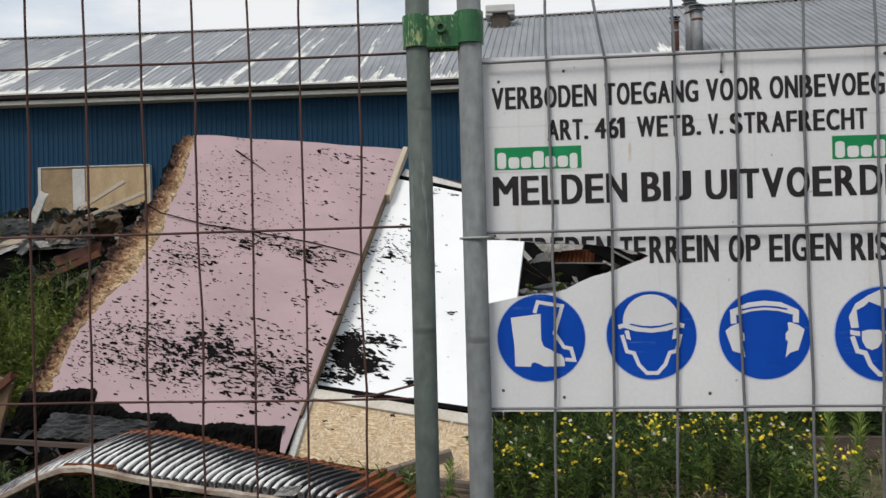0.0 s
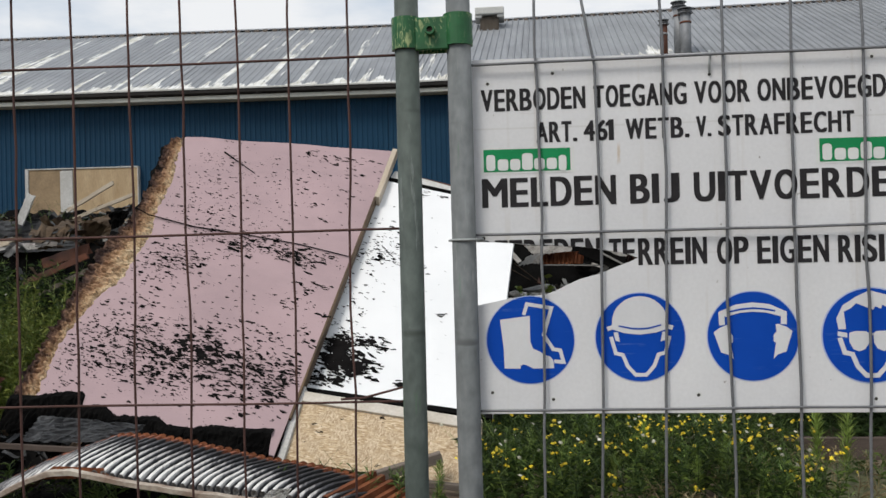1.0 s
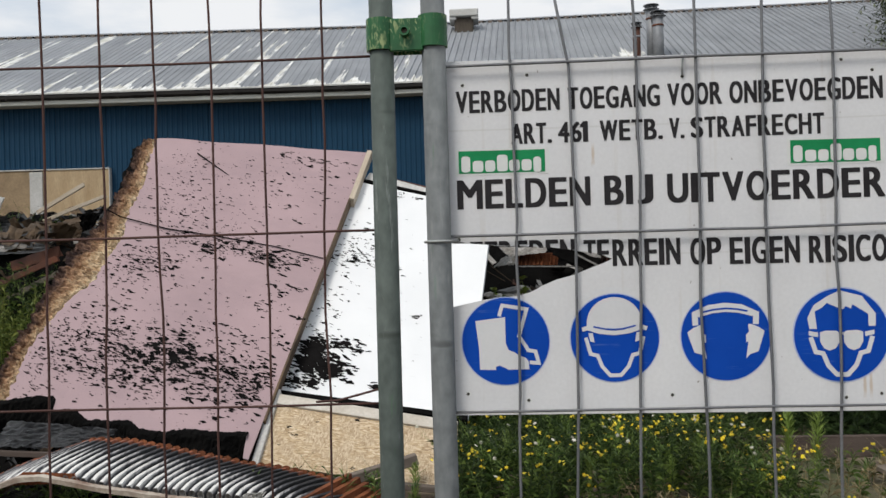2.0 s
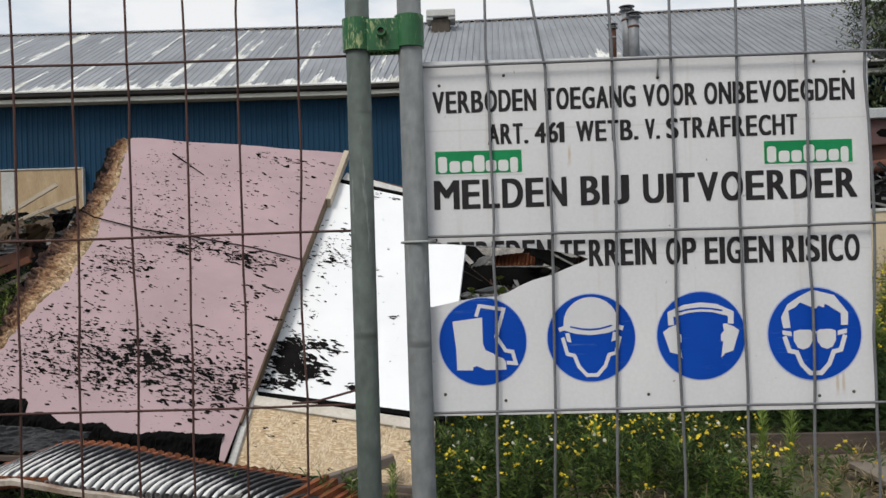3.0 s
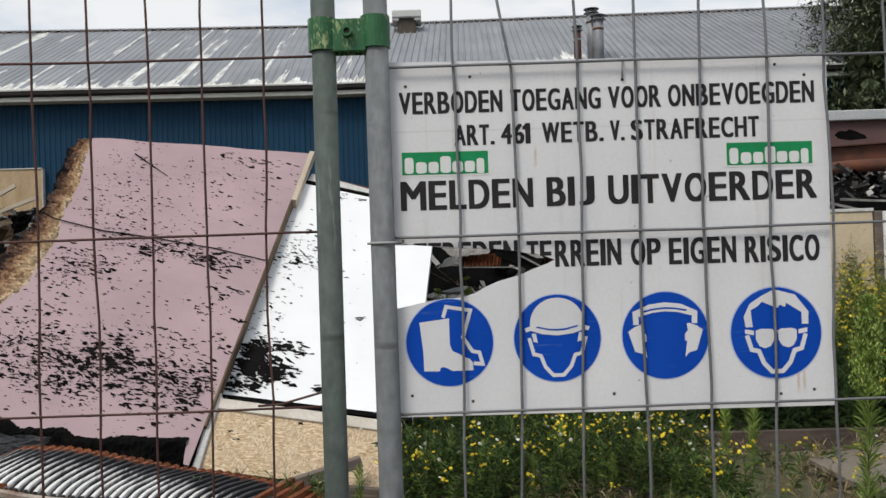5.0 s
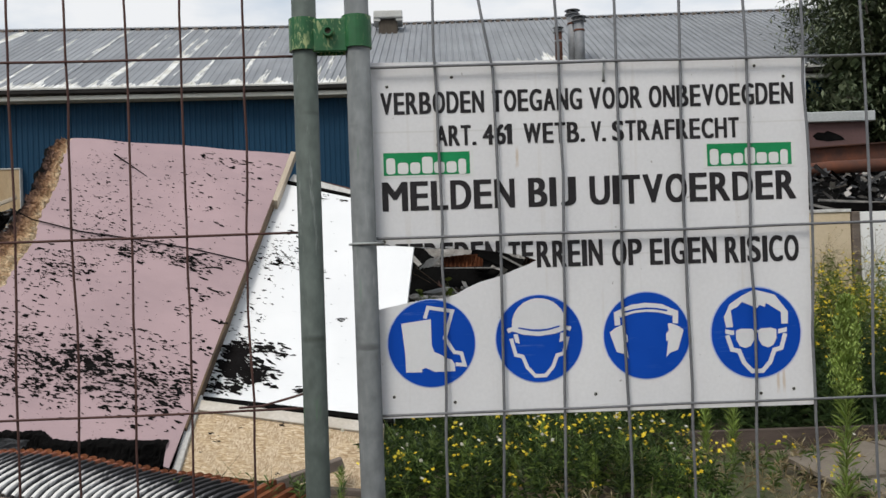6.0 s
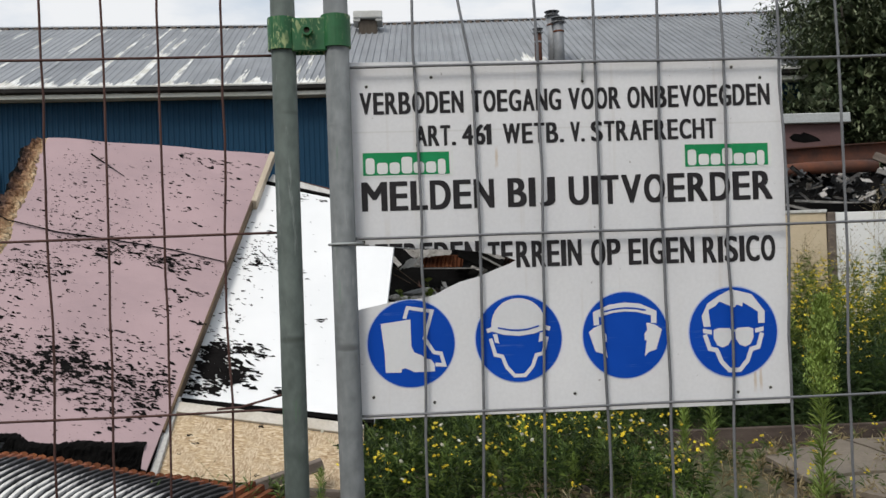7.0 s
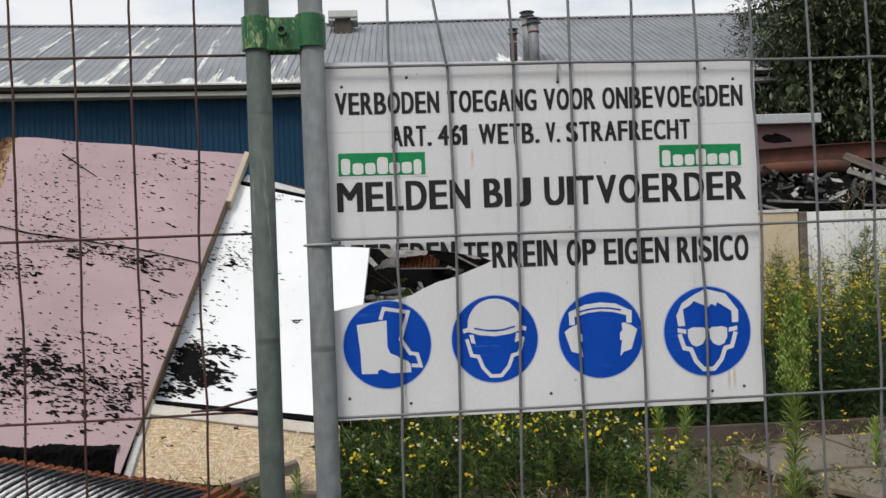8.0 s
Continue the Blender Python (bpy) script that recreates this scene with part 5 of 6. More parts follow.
# ---- folded steel sheet in the foreground ----
def build_folded_sheet():
    th = thing("folded_steel_sheet", (-2.0, 5.0, 0.05), "buckled pleated steel sheet, white coated, burnt black and rusting", "metal sheet")
    back = ((-3.45, 0.05), (-3.25, 0.150), (-2.98, 0.275), (-2.64, 0.392), (-2.475, 0.443), (-2.24, 0.431), (-1.88, 0.359), (-1.52, 0.278), (-1.31, 0.25), (-1.03, 0.184), (-0.82, 0.08), (-0.60, 0.0))
    front = ((-3.45, 0.02), (-3.10, 0.17), (-2.87, 0.282), (-2.66, 0.342), (-2.42, 0.330), (-2.21, 0.285), (-1.98, 0.255), (-1.68, 0.233), (-1.41, 0.201), (-1.09, 0.145), (-0.80, 0.05), (-0.60, -0.04))
    lip = ((-3.45, -0.03), (-3.2, 0.095), (-3.06, 0.165), (-2.845, 0.268), (-2.705, 0.312), (-2.57, 0.318), (-2.23, 0.250), (-1.83, 0.190), (-1.47, 0.143), (-1.0, 0.06))
    at = lambda line, x: float(np.interp(x, [p[0] for p in line], [p[1] for p in line]))
    pitch, slant = 0.052, 0.235
    n = int((3.40 - 0.98) / pitch)
    rows, fold_shade = [], []
    for i in range(n):
        lean = 0.012 * noise.noise((i * 1.9, 4, 0))
        deep = 0.052 + 0.014 * noise.noise((i * 0.8, 1, 3))
        # third value: painted fold darkness, from pale crest to shaded groove floor
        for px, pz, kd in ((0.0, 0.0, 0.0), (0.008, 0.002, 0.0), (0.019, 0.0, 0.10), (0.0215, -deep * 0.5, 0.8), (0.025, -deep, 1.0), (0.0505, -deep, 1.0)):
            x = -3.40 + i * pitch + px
            flat = 0.10 + 0.90 * min(1.0, max(0.0, (x + 2.75) / 0.6))
            row = []
            for j in range(13):
                t = j / 12
                xx = x + slant * t + lean * t + 0.004 * noise.noise((i * 0.7, t * 3, 3))
                z = at(front, x) * (1 - t) + at(back, x + slant) * t
                z += (0.004 + 0.014 * flat) * math.sin(t * math.pi) + pz * flat + 0.006 * noise.noise((i * 0.9, t * 3, 8)) - 0.02 * max(0.0, 0.12 - t) / 0.12
                row.append((xx, 4.80 + 0.38 * t + 0.012 * noise.noise((i * 1.3, 5, t)) * (j in (0, 12)), z))
            rows.append(row)
            fold_shade.append(kd)
    me = mapped_grid(rows, lambda i, j: (j / 12, fold_shade[i]), "pleated_sheet")
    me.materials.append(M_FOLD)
    put("pleated_sheet", me, th, None, "white pleats with shade painted into folds, soot and rust behind")
    # rust-brown turned ends along the back of the pleats
    for i in range(12, n):
        x = -3.40 + i * pitch + slant
        z = at(back, x)
        bm = bmesh.new()
        g = 0.8 + 0.5 * noise.noise((i * 1.7, 3, 0))
        o = [(-0.020, -0.03), (0.026, -0.034), (0.030, 0.004 * g), (0.012, 0.016 * g), (-0.016, 0.010 * g)]
        plate(bm, o, 0.0, 0.004, lambda u, v, w, x=x, z=z: (x + u + 0.012, 5.185 + w + 0.2 * v, z + v - 0.004))
        part("turned_end", bm, M_ORANGE, th)
    # hollow folded tabs at the front of the pleats
    for i in range(18, n - 1):
        x = -3.40 + i * pitch + 0.014
        z = at(front, x) - 0.018
        g = 0.85 + 0.45 * noise.noise((i * 2.3, 7, 0))
        k = 0.35 * noise.noise((i * 1.1, 3, 3))
        ring = []
        for r, dep in ((1.0, 0.0), (0.72, 0.0), (0.55, 0.012), (0.0, 0.016)):
            ring.append([(x + 0.019 * r * math.cos(a) + k * 0.03 * math.sin(a) * r, 4.792 + dep - 0.010 * math.sin(a) * r, z + 0.030 * g * (r * math.sin(a) - 0.85)) for a in (6.283 * q / 12 for q in range(13))])
        me = mapped_grid(ring, lambda a, b: (0, 0), "folded_tab", True)
        me.materials.append(M_ASHGREY)
        put("folded_tab", me, th)
    # lip along the front
    bm = bmesh.new()
    rows = []
    for i in range(70):
        x = -3.42 + i * (3.42 - 1.0) / 69
        z = at(lip, x)
        w = 0.005 * noise.noise((x * 9, 0, 0))
        rows.append([bm.verts.new(p) for p in ((x, 4.745 + w, z - 0.024), (x, 4.74 + w, z + 0.004 + w), (x, 4.775, z + 0.010 + w), (x, 4.81, z - 0.006), (x, 4.80, z - 0.03))])
    for a, b in zip(rows, rows[1:]):
        for j in range(5):
            bm.faces.new((a[j], b[j], b[(j + 1) % 5], a[(j + 1) % 5]))
    part("lip", bm, M_FLANGE, th, "chipped cream lip with rust")
    bm = crumpled([(-2.82, 4.785, 0.262), (-2.35, 4.785, 0.27), (-2.40, 4.80, 0.322), (-2.70, 4.80, 0.335)], 14, 3, 0.006, 7, 2)
    part("rust_patch", bm, M_ORANGE, th, "bare rusted patch under the crest")
    bm = crumpled([(-1.46, 4.77, 0.150), (-1.33, 4.77, 0.150), (-1.29, 4.79, 0.205), (-1.42, 4.79, 0.195)], 14, 5, 0.016, 6, 9)
    part("torn_tongue", bm, M_WHITEWOOD, th, "torn curled white tongue")
    # rusty angle bars at the far end, standing on edge
    for k in range(6):
        bm = bmesh.new()
        x = -1.00 + k * 0.052
        z = at(back, x)
        a = Vector((x - 0.10, 4.82, z - 0.055 - 0.004 * k))
        b = Vector((x + 0.12, 5.22, z - 0.012 + 0.022 * noise.noise((k * 1.9, 2, 0))))
        mm = frame_of(a, b - a, (0, 0, 1))
        box(bm, 0, (b - a).length, -0.03, 0.036, -0.002, 0.002, 0)
        box(bm, 0, (b - a).length, 0.0338, 0.037, -0.034, 0.002, 0)
        part("rusty_fold", bm, M_ORANGE, th, "", mm)


build_folded_sheet()


# ---- rubble ----
def lump(bm, c, r, rng, flat=0.6, seg=2):
    """An uneven lump."""
    s = bmesh.ops.create_icosphere(bm, subdivisions=seg, radius=1.0)
    o = rng.random() * 90
    rot = Euler((rng.random(), rng.random(), rng.random() * 6)).to_matrix()
    for v in s["verts"]:
        k = 1 + 0.45 * noise.noise(v.co * 1.6 + Vector((o, 0, 0))) + 0.25 * noise.noise(v.co * 4 + Vector((0, o, 0)))
        p = rot @ (v.co * k)
        v.co = Vector(c) + Vector((p.x * r[0], p.y * r[1], p.z * r[2]))


def shard(bm, c, size, rng, thick=0.008, tilt=0.9):
    """A bent torn scrap of sheet."""
    n = 5
    m = Matrix.Translation(c) @ Euler((rng.uniform(-tilt, tilt), rng.uniform(-tilt, tilt), rng.uniform(0, 6.3))).to_matrix().to_4x4()
    o = rng.random() * 60
    g = []
    for i in range(n):
        g.append([bm.verts.new(m @ Vector(((i / (n - 1) - 0.5) * size[0] + 0.08 * size[0] * noise.noise((i, j, o)), (j / (n - 1) - 0.5) * size[1] + 0.12 * size[1] * noise.noise((i, j, o + 9)), 0.30 * min(size) * noise.noise((i * 0.6 + o, j * 0.6, 3))))) for j in range(n)])
    for i in range(n - 1):
        for j in range(n - 1):
            bm.faces.new((g[i][j], g[i + 1][j], g[i + 1][j + 1], g[i][j + 1]))


def beam(name, a, b, w, h, material, label, category="beam", rng=None, group="", bend=0.0):
    """A bar of w by h from a to b, slightly worn."""
    a, b = Vector(a), Vector(b)
    m = frame_of(a, b - a, (0, 0, 1) if abs((b - a).normalized().z) < 0.95 else (0, 1, 0))
    ln = (b - a).length
    bm = bmesh.new()
    n = 10
    o = (rng or random).random() * 70
    rows = []
    for i in range(n + 1):
        t = i / n
        dy = bend * math.sin(t * math.pi) + 0.08 * h * noise.noise((t * 5, o, 0))
        dz = 0.08 * w * noise.noise((t * 5, o, 4))
        c = 0.12 * min(w, h)
        pr = [(-h / 2 + c, -w / 2), (h / 2 - c, -w / 2), (h / 2, -w / 2 + c), (h / 2, w / 2 - c), (h / 2 - c, w / 2), (-h / 2 + c, w / 2), (-h / 2, w / 2 - c), (-h / 2, -w / 2 + c)]
        e = 0.06 * (i in (0, n)) * noise.noise((o, i, 2))
        rows.append([bm.verts.new((t * ln + e * (j % 3), y + dy, z + dz)) for j, (y, z) in enumerate(pr)])
    for p, q in zip(rows, rows[1:]):
        for j in range(8):
            bm.faces.new((p[j], q[j], q[(j + 1) % 8], p[(j + 1) % 8]))
    bm.faces.new(rows[0])
    bm.faces.new(rows[-1][::-1])
    bmesh.ops.recalc_face_normals(bm, faces=bm.faces[:])
    return solo(name, bm, material, label, category, group, m=m)


def heap(name, label, x0, x1, y0, y1, top, rng, n_lump, n_shard, mat_l, mats_s, size=1.0, rough=1.0):
    """A heap: a dark lumpy body and loose scraps over it, in one thing."""
    th = thing(name, ((x0 + x1) / 2, (y0 + y1) / 2, 0), label, "rubble", kind="stuff")
    bm = bmesh.new()
    nx, ny = 48, 26
    g = []
    for j in range(ny + 1):
        row = []
        for i in range(nx + 1):
            u, v = i / nx, j / ny
            x, y = x0 + (x1 - x0) * u, y0 + (y1 - y0) * v
            edge = min(1.0, 5 * min(u, 1 - u)) * min(1.0, 2.2 * v + 0.02, 4 * (1 - v) + 0.02)
            z = top(x, y) * edge + rough * (0.16 * noise.noise((x * 2.1, y * 2.1, 0)) + 0.10 * noise.noise((x * 5, y * 5, 3)) + 0.06 * noise.noise((x * 11, y * 11, 5))) * edge
            row.append(bm.verts.new((x, y, z - 0.03)))
        g.append(row)
    for a, b in zip(g, g[1:]):
        for i in range(nx):
            bm.faces.new((a[i], a[i + 1], b[i + 1], b[i]))
    part("heap_body", bm, mat_l, th)

    def spot():
        while True:
            u, v = rng.random(), rng.random()
            x, y = x0 + (x1 - x0) * u, y0 + (y1 - y0) * v
            edge = min(1.0, 5 * min(u, 1 - u)) * min(1.0, 2.2 * v + 0.02, 4 * (1 - v) + 0.02)
            if edge > 0.2:
                return x, y, top(x, y) * edge
    bm = bmesh.new()
    for k in range(n_lump):
        x, y, z = spot()
        r = size * rng.uniform(0.04, 0.13)
        lump(bm, (x, y, z), (r * 1.5, r, r * 0.7), rng)
    part("charred_lumps", bm, mat_l, th)
    for mt, lab, share in mats_s:
        bm = bmesh.new()
        for k in range(int(n_shard * share)):
            x, y, z = spot()
            s = size * rng.uniform(0.06, 0.28)
            shard(bm, (x, y, z + 0.03), (s * rng.uniform(1, 2.4), s * 0.6), rng)
        part("scraps", bm, mt, th, lab)
    return th


rng = random.Random(77)
heap("rubble_heap", "charred heap of collapsed wall, membrane and timber with pale scraps", -7.6, -3.3, 7.4, 10.6,
     lambda x, y: 1.35 + 0.32 * (y - 7.4), rng, 200, 420, M_CHAR, ((M_ASH, "grey ash-covered membrane scraps", 0.6), (M_DEBRIS, "pale torn scraps", 0.20), (M_SCORCH, "splintered timber", 0.4)), 0.6)
heap("rubble_heap", "charred rubble under the leaning panels", -3.7, -0.2, 5.75, 9.6,
     lambda x, y: 0.10 + 0.50 * max(0.0, y - 6.2) if y < 8.3 else 1.1, rng, 60, 60, M_CHAR, ((M_ASH, "grey ash-covered scraps", 0.6), (M_DEBRIS, "pale torn scraps", 0.1)))
heap("rubble_heap", "charred roof rubble with pale torn insulation", -2.2, 3.2, 7.5, 10.4,
     lambda x, y: 1.60 + 0.06 * (y - 8.0), rng, 90, 220, M_CHAR, ((M_DEBRIS, "pale torn scraps", 0.7), (M_INSUL, "white torn insulation", 0.4), (M_RUST, "rusty scraps", 0.4), (M_CHAR, "charred scraps", 0.6)), 0.5)
heap("rubble_heap", "charred rubble heap with white torn insulation", 3.6, 9.4, 9.75, 12.8,
     lambda x, y: 2.02 + 0.20 * (y - 9.75), rng, 260, 700, M_CHAR, ((M_INSUL, "white torn insulation", 0.35), (M_ASH, "grey membrane scraps", 0.5), (M_DEBRIS, "pale scraps", 0.3), (M_CHAR, "charred scraps", 0.4)), 0.6)
heap("rubble_heap", "blackened rubble at the foot of the pink panel", -4.3, -1.3, 5.2, 6.3,
     lambda x, y: float(np.interp(x, (-4.3, -3.3, -2.5, -1.7, -1.3), (0.36, 0.36, 0.24, 0.06, 0.0))), rng, 90, 110, M_CHAR, ((M_ASH, "grey ash-covered membrane scraps", 0.8), (M_CHAR, "charred scraps", 1.0), (M_SCORCH, "splintered timber", 0.3)), 0.35, 0.35)

solo("grey_membrane", crumpled([(-3.23, 5.36, 0.36), (-2.50, 5.38, 0.33), (-2.46, 5.50, 0.43), (-3.16, 5.48, 0.50)], 46, 16, 0.020, 7, 4), M_MEMBRANE, "crumpled grey membrane lying on the blackened rubble", "membrane")

# left: timbers and scraps over the heap
beam("charred_beam", (-6.3, 8.95, 1.86), (-4.2, 9.0, 1.80), 0.12, 0.22, M_ASH, "grey-black charred roof beam lying on the heap", rng=rng)
beam("white_board", (-5.23, 8.72, 1.94), (-5.08, 8.72, 2.26), 0.02, 0.09, M_WHITEWOOD, "short broken white board standing in rubble", "board", rng)
beam("timber_lath", (-5.05, 9.4, 2.12), (-4.52, 9.4, 2.41), 0.03, 0.045, M_PALEWOOD, "pale timber lath sticking out of rubble", "lath", rng)
beam("timber_lath", (-4.92, 9.3, 2.02), (-4.25, 9.4, 2.29), 0.03, 0.04, M_PALEWOOD, "pale timber lath sticking out of rubble", "lath", rng)
beam("timber_plank", (-4.76, 8.0, 1.33), (-4.12, 8.02, 1.585), 0.03, 0.06, M_RUST, "rust-stained scorched timber plank lying on rubble", "plank", rng)
beam("timber_plank", (-4.60, 7.9, 1.20), (-4.05, 7.92, 1.45), 0.03, 0.05, M_WOODGREY, "grey weathered timber plank on rubble", "plank", rng)
beam("rusty_strip", (-4.62, 8.1, 1.52), (-4.14, 8.12, 1.66), 0.02, 0.10, M_RUST, "rust-brown steel strip on the heap", "strip", rng)
solo("grey_membrane", crumpled([(-6.4, 8.66, 1.62), (-4.55, 8.66, 1.65), (-4.58, 8.80, 1.955), (-6.4, 8.80, 2.02)], 60, 14, 0.022, 9, 6), M_MEMBRANE, "crumpled dark grey roofing membrane hanging over the heap", "membrane")
solo("tan_board", crumpled([(-4.43, 8.56, 1.79), (-4.16, 8.56, 1.78), (-4.13, 8.62, 1.96), (-4.50, 8.62, 1.95)], 14, 8, 0.018, 5, 3), M_SCORCH, "scorched tan board scrap on the heap", "board")
solo("charred_curl", crumpled([(-4.08, 8.46, 1.84), (-3.96, 8.46, 1.88), (-3.90, 8.50, 2.03), (-4.16, 8.50, 2.04)], 12, 8, 0.03, 4, 1), M_CHAR, "black charred curl of sheet by the foam edge", "scrap")
solo("white_strip", crumpled([(-4.95, 8.40, 1.668), (-4.64, 8.40, 1.668), (-4.64, 8.43, 1.74), (-5.03, 8.43, 1.73)], 16, 4, 0.010, 6, 5), M_INSUL, "torn white strip lying on the heap", "scrap")
beam("timber_lath", (-5.55, 8.38, 1.60), (-5.10, 8.40, 1.77), 0.02, 0.03, M_PALEWOOD, "split pale lath on the heap", "lath", rng)
beam("timber_lath", (-5.50, 8.36, 1.66), (-5.14, 8.38, 1.73), 0.02, 0.025, M_PALEWOOD, "split pale lath on the heap", "lath", rng)
beam("timber_plank", (-6.2, 8.5, 1.70), (-5.1, 8.55, 1.78), 0.03, 0.05, M_SCORCH, "brown timber plank on rubble", "plank", rng)
beam("timber_plank", (-5.9, 8.4, 1.58), (-5.2, 8.45, 1.76), 0.03, 0.04, M_PALEWOOD, "pale split timber plank on rubble", "plank", rng)
beam("steel_bar", (-5.8, 8.3, 1.98), (-5.62, 8.3, 1.80), 0.012, 0.012, M_WHITEWOOD, "bent white bar in rubble", "bar", rng)
beam("scorched_board", (-3.72, 5.50, 0.12), (-3.50, 5.45, 0.74), 0.03, 0.20, M_SCORCH, "scorched brown board standing in the rubble", "board", rng)
beam("scorched_board", (-3.75, 5.42, 0.50), (-3.38, 5.40, 0.78), 0.03, 0.05, M_RUST, "rusty strip leaning in the rubble", "strip", rng)
beam("timber_plank", (-3.55, 5.3, 0.36), (-2.75, 5.35, 0.30), 0.03, 0.035, M_EDGING, "scorched timber lath on the ground rubble", "plank", rng)
beam("timber_block", (-1.00, 5.35, 0.10), (-0.52, 5.55, 0.20), 0.06, 0.07, M_WOODGREY, "broken timber block by the osb board", "timber", rng)
beam("timber_plank", (-1.05, 5.50, 0.085), (-0.15, 5.40, 0.02), 0.05, 0.04, M_WOODGREY, "weathered timber plank on the ground", "plank", rng)

r4 = random.Random(19)
bm = bmesh.new()
for k in range(26):
    size = r4.uniform(0.06, 0.16)
    shard(bm, (r4.uniform(-4.75, -4.05), r4.uniform(8.0, 8.5), r4.uniform(1.68, 1.95)), (size * 1.8, size), r4, tilt=1.0)
solo("scorched_scraps", bm, M_SCORCH, "scorched brown scraps curling beside the pink panel", "rubble", kind="stuff")
bm = bmesh.new()
for k in range(22):
    size = r4.uniform(0.03, 0.08)
    shard(bm, (r4.uniform(-5.9, -4.7), r4.uniform(8.2, 8.6), r4.uniform(1.62, 1.80)), (size * 3.2, size), r4, tilt=0.7)
solo("pale_scraps", bm, M_DEBRIS, "pale torn strips on the charred heap", "rubble", kind="stuff")

# through the torn sign: pleated rusty sheet on the heap
bm = bmesh.new()
rows = []
for i in range(61):
    x = 0.245 + i * 0.0064
    up = 0.030 * (i % 6 < 3)
    rows.append([bm.verts.new((x + 0.02 * s, 8.22 + 0.06 * s - up, 1.395 + 0.115 * s - 0.02 * (x - 0.24))) for s in (0, 1)])
for a, b in zip(rows, rows[1:]):
    bm.faces.new((a[0], b[0], b[1], a[1]))
bmesh.ops.solidify(bm, geom=bm.faces[:], thickness=0.004)
solo("rusty_corrugated_sheet", bm, M_ORANGE, "orange rusty corrugated sheet lying on the charred heap", "metal sheet")
beam("charred_beam", (0.60, 8.12, 1.545), (0.99, 8.05, 1.365), 0.05, 0.13, M_CHAR, "charred roof timber on the heap", rng=rng)
beam("timber_lath", (0.78, 8.02, 1.49), (1.0, 8.0, 1.365), 0.015, 0.018, M_DEBRIS, "grey lath on the charred heap", "lath", rng)
beam("timber_lath", (0.25, 8.15, 1.385), (0.95, 8.12, 1.365), 0.012, 0.012, M_DEBRIS, "thin grey lath on the charred heap", "lath", rng)
beam("dry_stalk", (0.0, 7.98, 1.40), (0.20, 7.95, 1.24), 0.006, 0.006, M_SCORCH, "dry brown stalk before the heap", "stalk", rng)
beam("dry_stalk", (-0.05, 7.98, 1.36), (0.12, 7.95, 1.26), 0.006, 0.006, M_SCORCH, "dry brown stalk before the heap", "stalk", rng)
solo("torn_insulation", crumpled([(0.17, 8.17, 1.475), (0.52, 8.17, 1.50), (0.55, 8.24, 1.56), (0.08, 8.24, 1.565)], 24, 8, 0.016, 6, 3), M_INSUL, "pale torn insulation sheet over the rusty sheet", "insulation")
solo("torn_insulation", crumpled([(0.06, 8.12, 1.385), (0.26, 8.12, 1.40), (0.22, 8.18, 1.485), (0.10, 8.18, 1.46)], 16, 8, 0.020, 6, 8), M_INSUL, "pale torn insulation scrap on the charred heap", "insulation")
solo("torn_insulation", crumpled([(0.80, 8.13, 1.46), (1.03, 8.13, 1.44), (1.0, 8.18, 1.52), (0.80, 8.18, 1.525)], 14, 6, 0.012, 6, 2), M_INSUL, "small pale insulation scrap on the charred heap", "insulation")
bm = bmesh.new()
rows = []
for i in range(19):
    x = 1.0 + i * 0.010
    rows.append([bm.verts.new((x + 0.03 * s, 8.20 - 0.02 * (i % 4 < 2), 1.37 + 0.12 * s - 0.15 * (x - 1.0))) for s in (0, 1)])
for a, b in zip(rows, rows[1:]):
    bm.faces.new((a[0], b[0], b[1], a[1]))
bmesh.ops.solidify(bm, geom=bm.faces[:], thickness=0.004)
solo("rusty_corrugated_sheet", bm, M_RUST, "dark rusty corrugated scrap on the charred heap", "metal sheet")
for k in range(3):
    beam("pale_strip", (0.03 + 0.035 * k, 8.02, 1.385 + 0.004 * k), (0.14 + 0.035 * k, 8.0, 1.475 + 0.004 * k), 0.008, 0.014, M_WHITEWOOD, "narrow pale strip in the rubble", "strip", rng)
bm = bmesh.new()
for k in range(14):
    lump(bm, (rng.uniform(-0.08, 0.40), 8.02, rng.uniform(1.07, 1.13)), (0.05, 0.04, 0.03), rng)
solo("pale_rubble", bm, M_INSUL, "pale crumbled lumps at the heap's foot", "rubble", kind="stuff")
bm = bmesh.new()
lump(bm, (0.25, 8.06, 1.155), (0.17, 0.08, 0.05), rng)
solo("grey_stone", bm, M_ASHGREY, "grey lump lying in the rubble", "stone")

bm = bmesh.new()
r3 = random.Random(14)
pale = bmesh.new()
for k in range(150):
    x = r3.uniform(4.3, 7.6)
    size = r3.uniform(0.03, 0.12)
    shard(bm if k % 5 < 2 else pale, (x, r3.uniform(9.95, 10.8), 2.06 + 0.26 * r3.random() ** 1.6 + 0.05 * math.sin(x * 3)), (size * r3.uniform(1.0, 2.6), size * 0.6), r3, tilt=0.8)
solo("torn_insulation", bm, M_INSUL, "white torn insulation strewn over the burnt heap", "insulation", kind="stuff")
solo("burnt_scraps", pale, M_ASH, "grey burnt scraps strewn over the burnt heap", "rubble", kind="stuff")

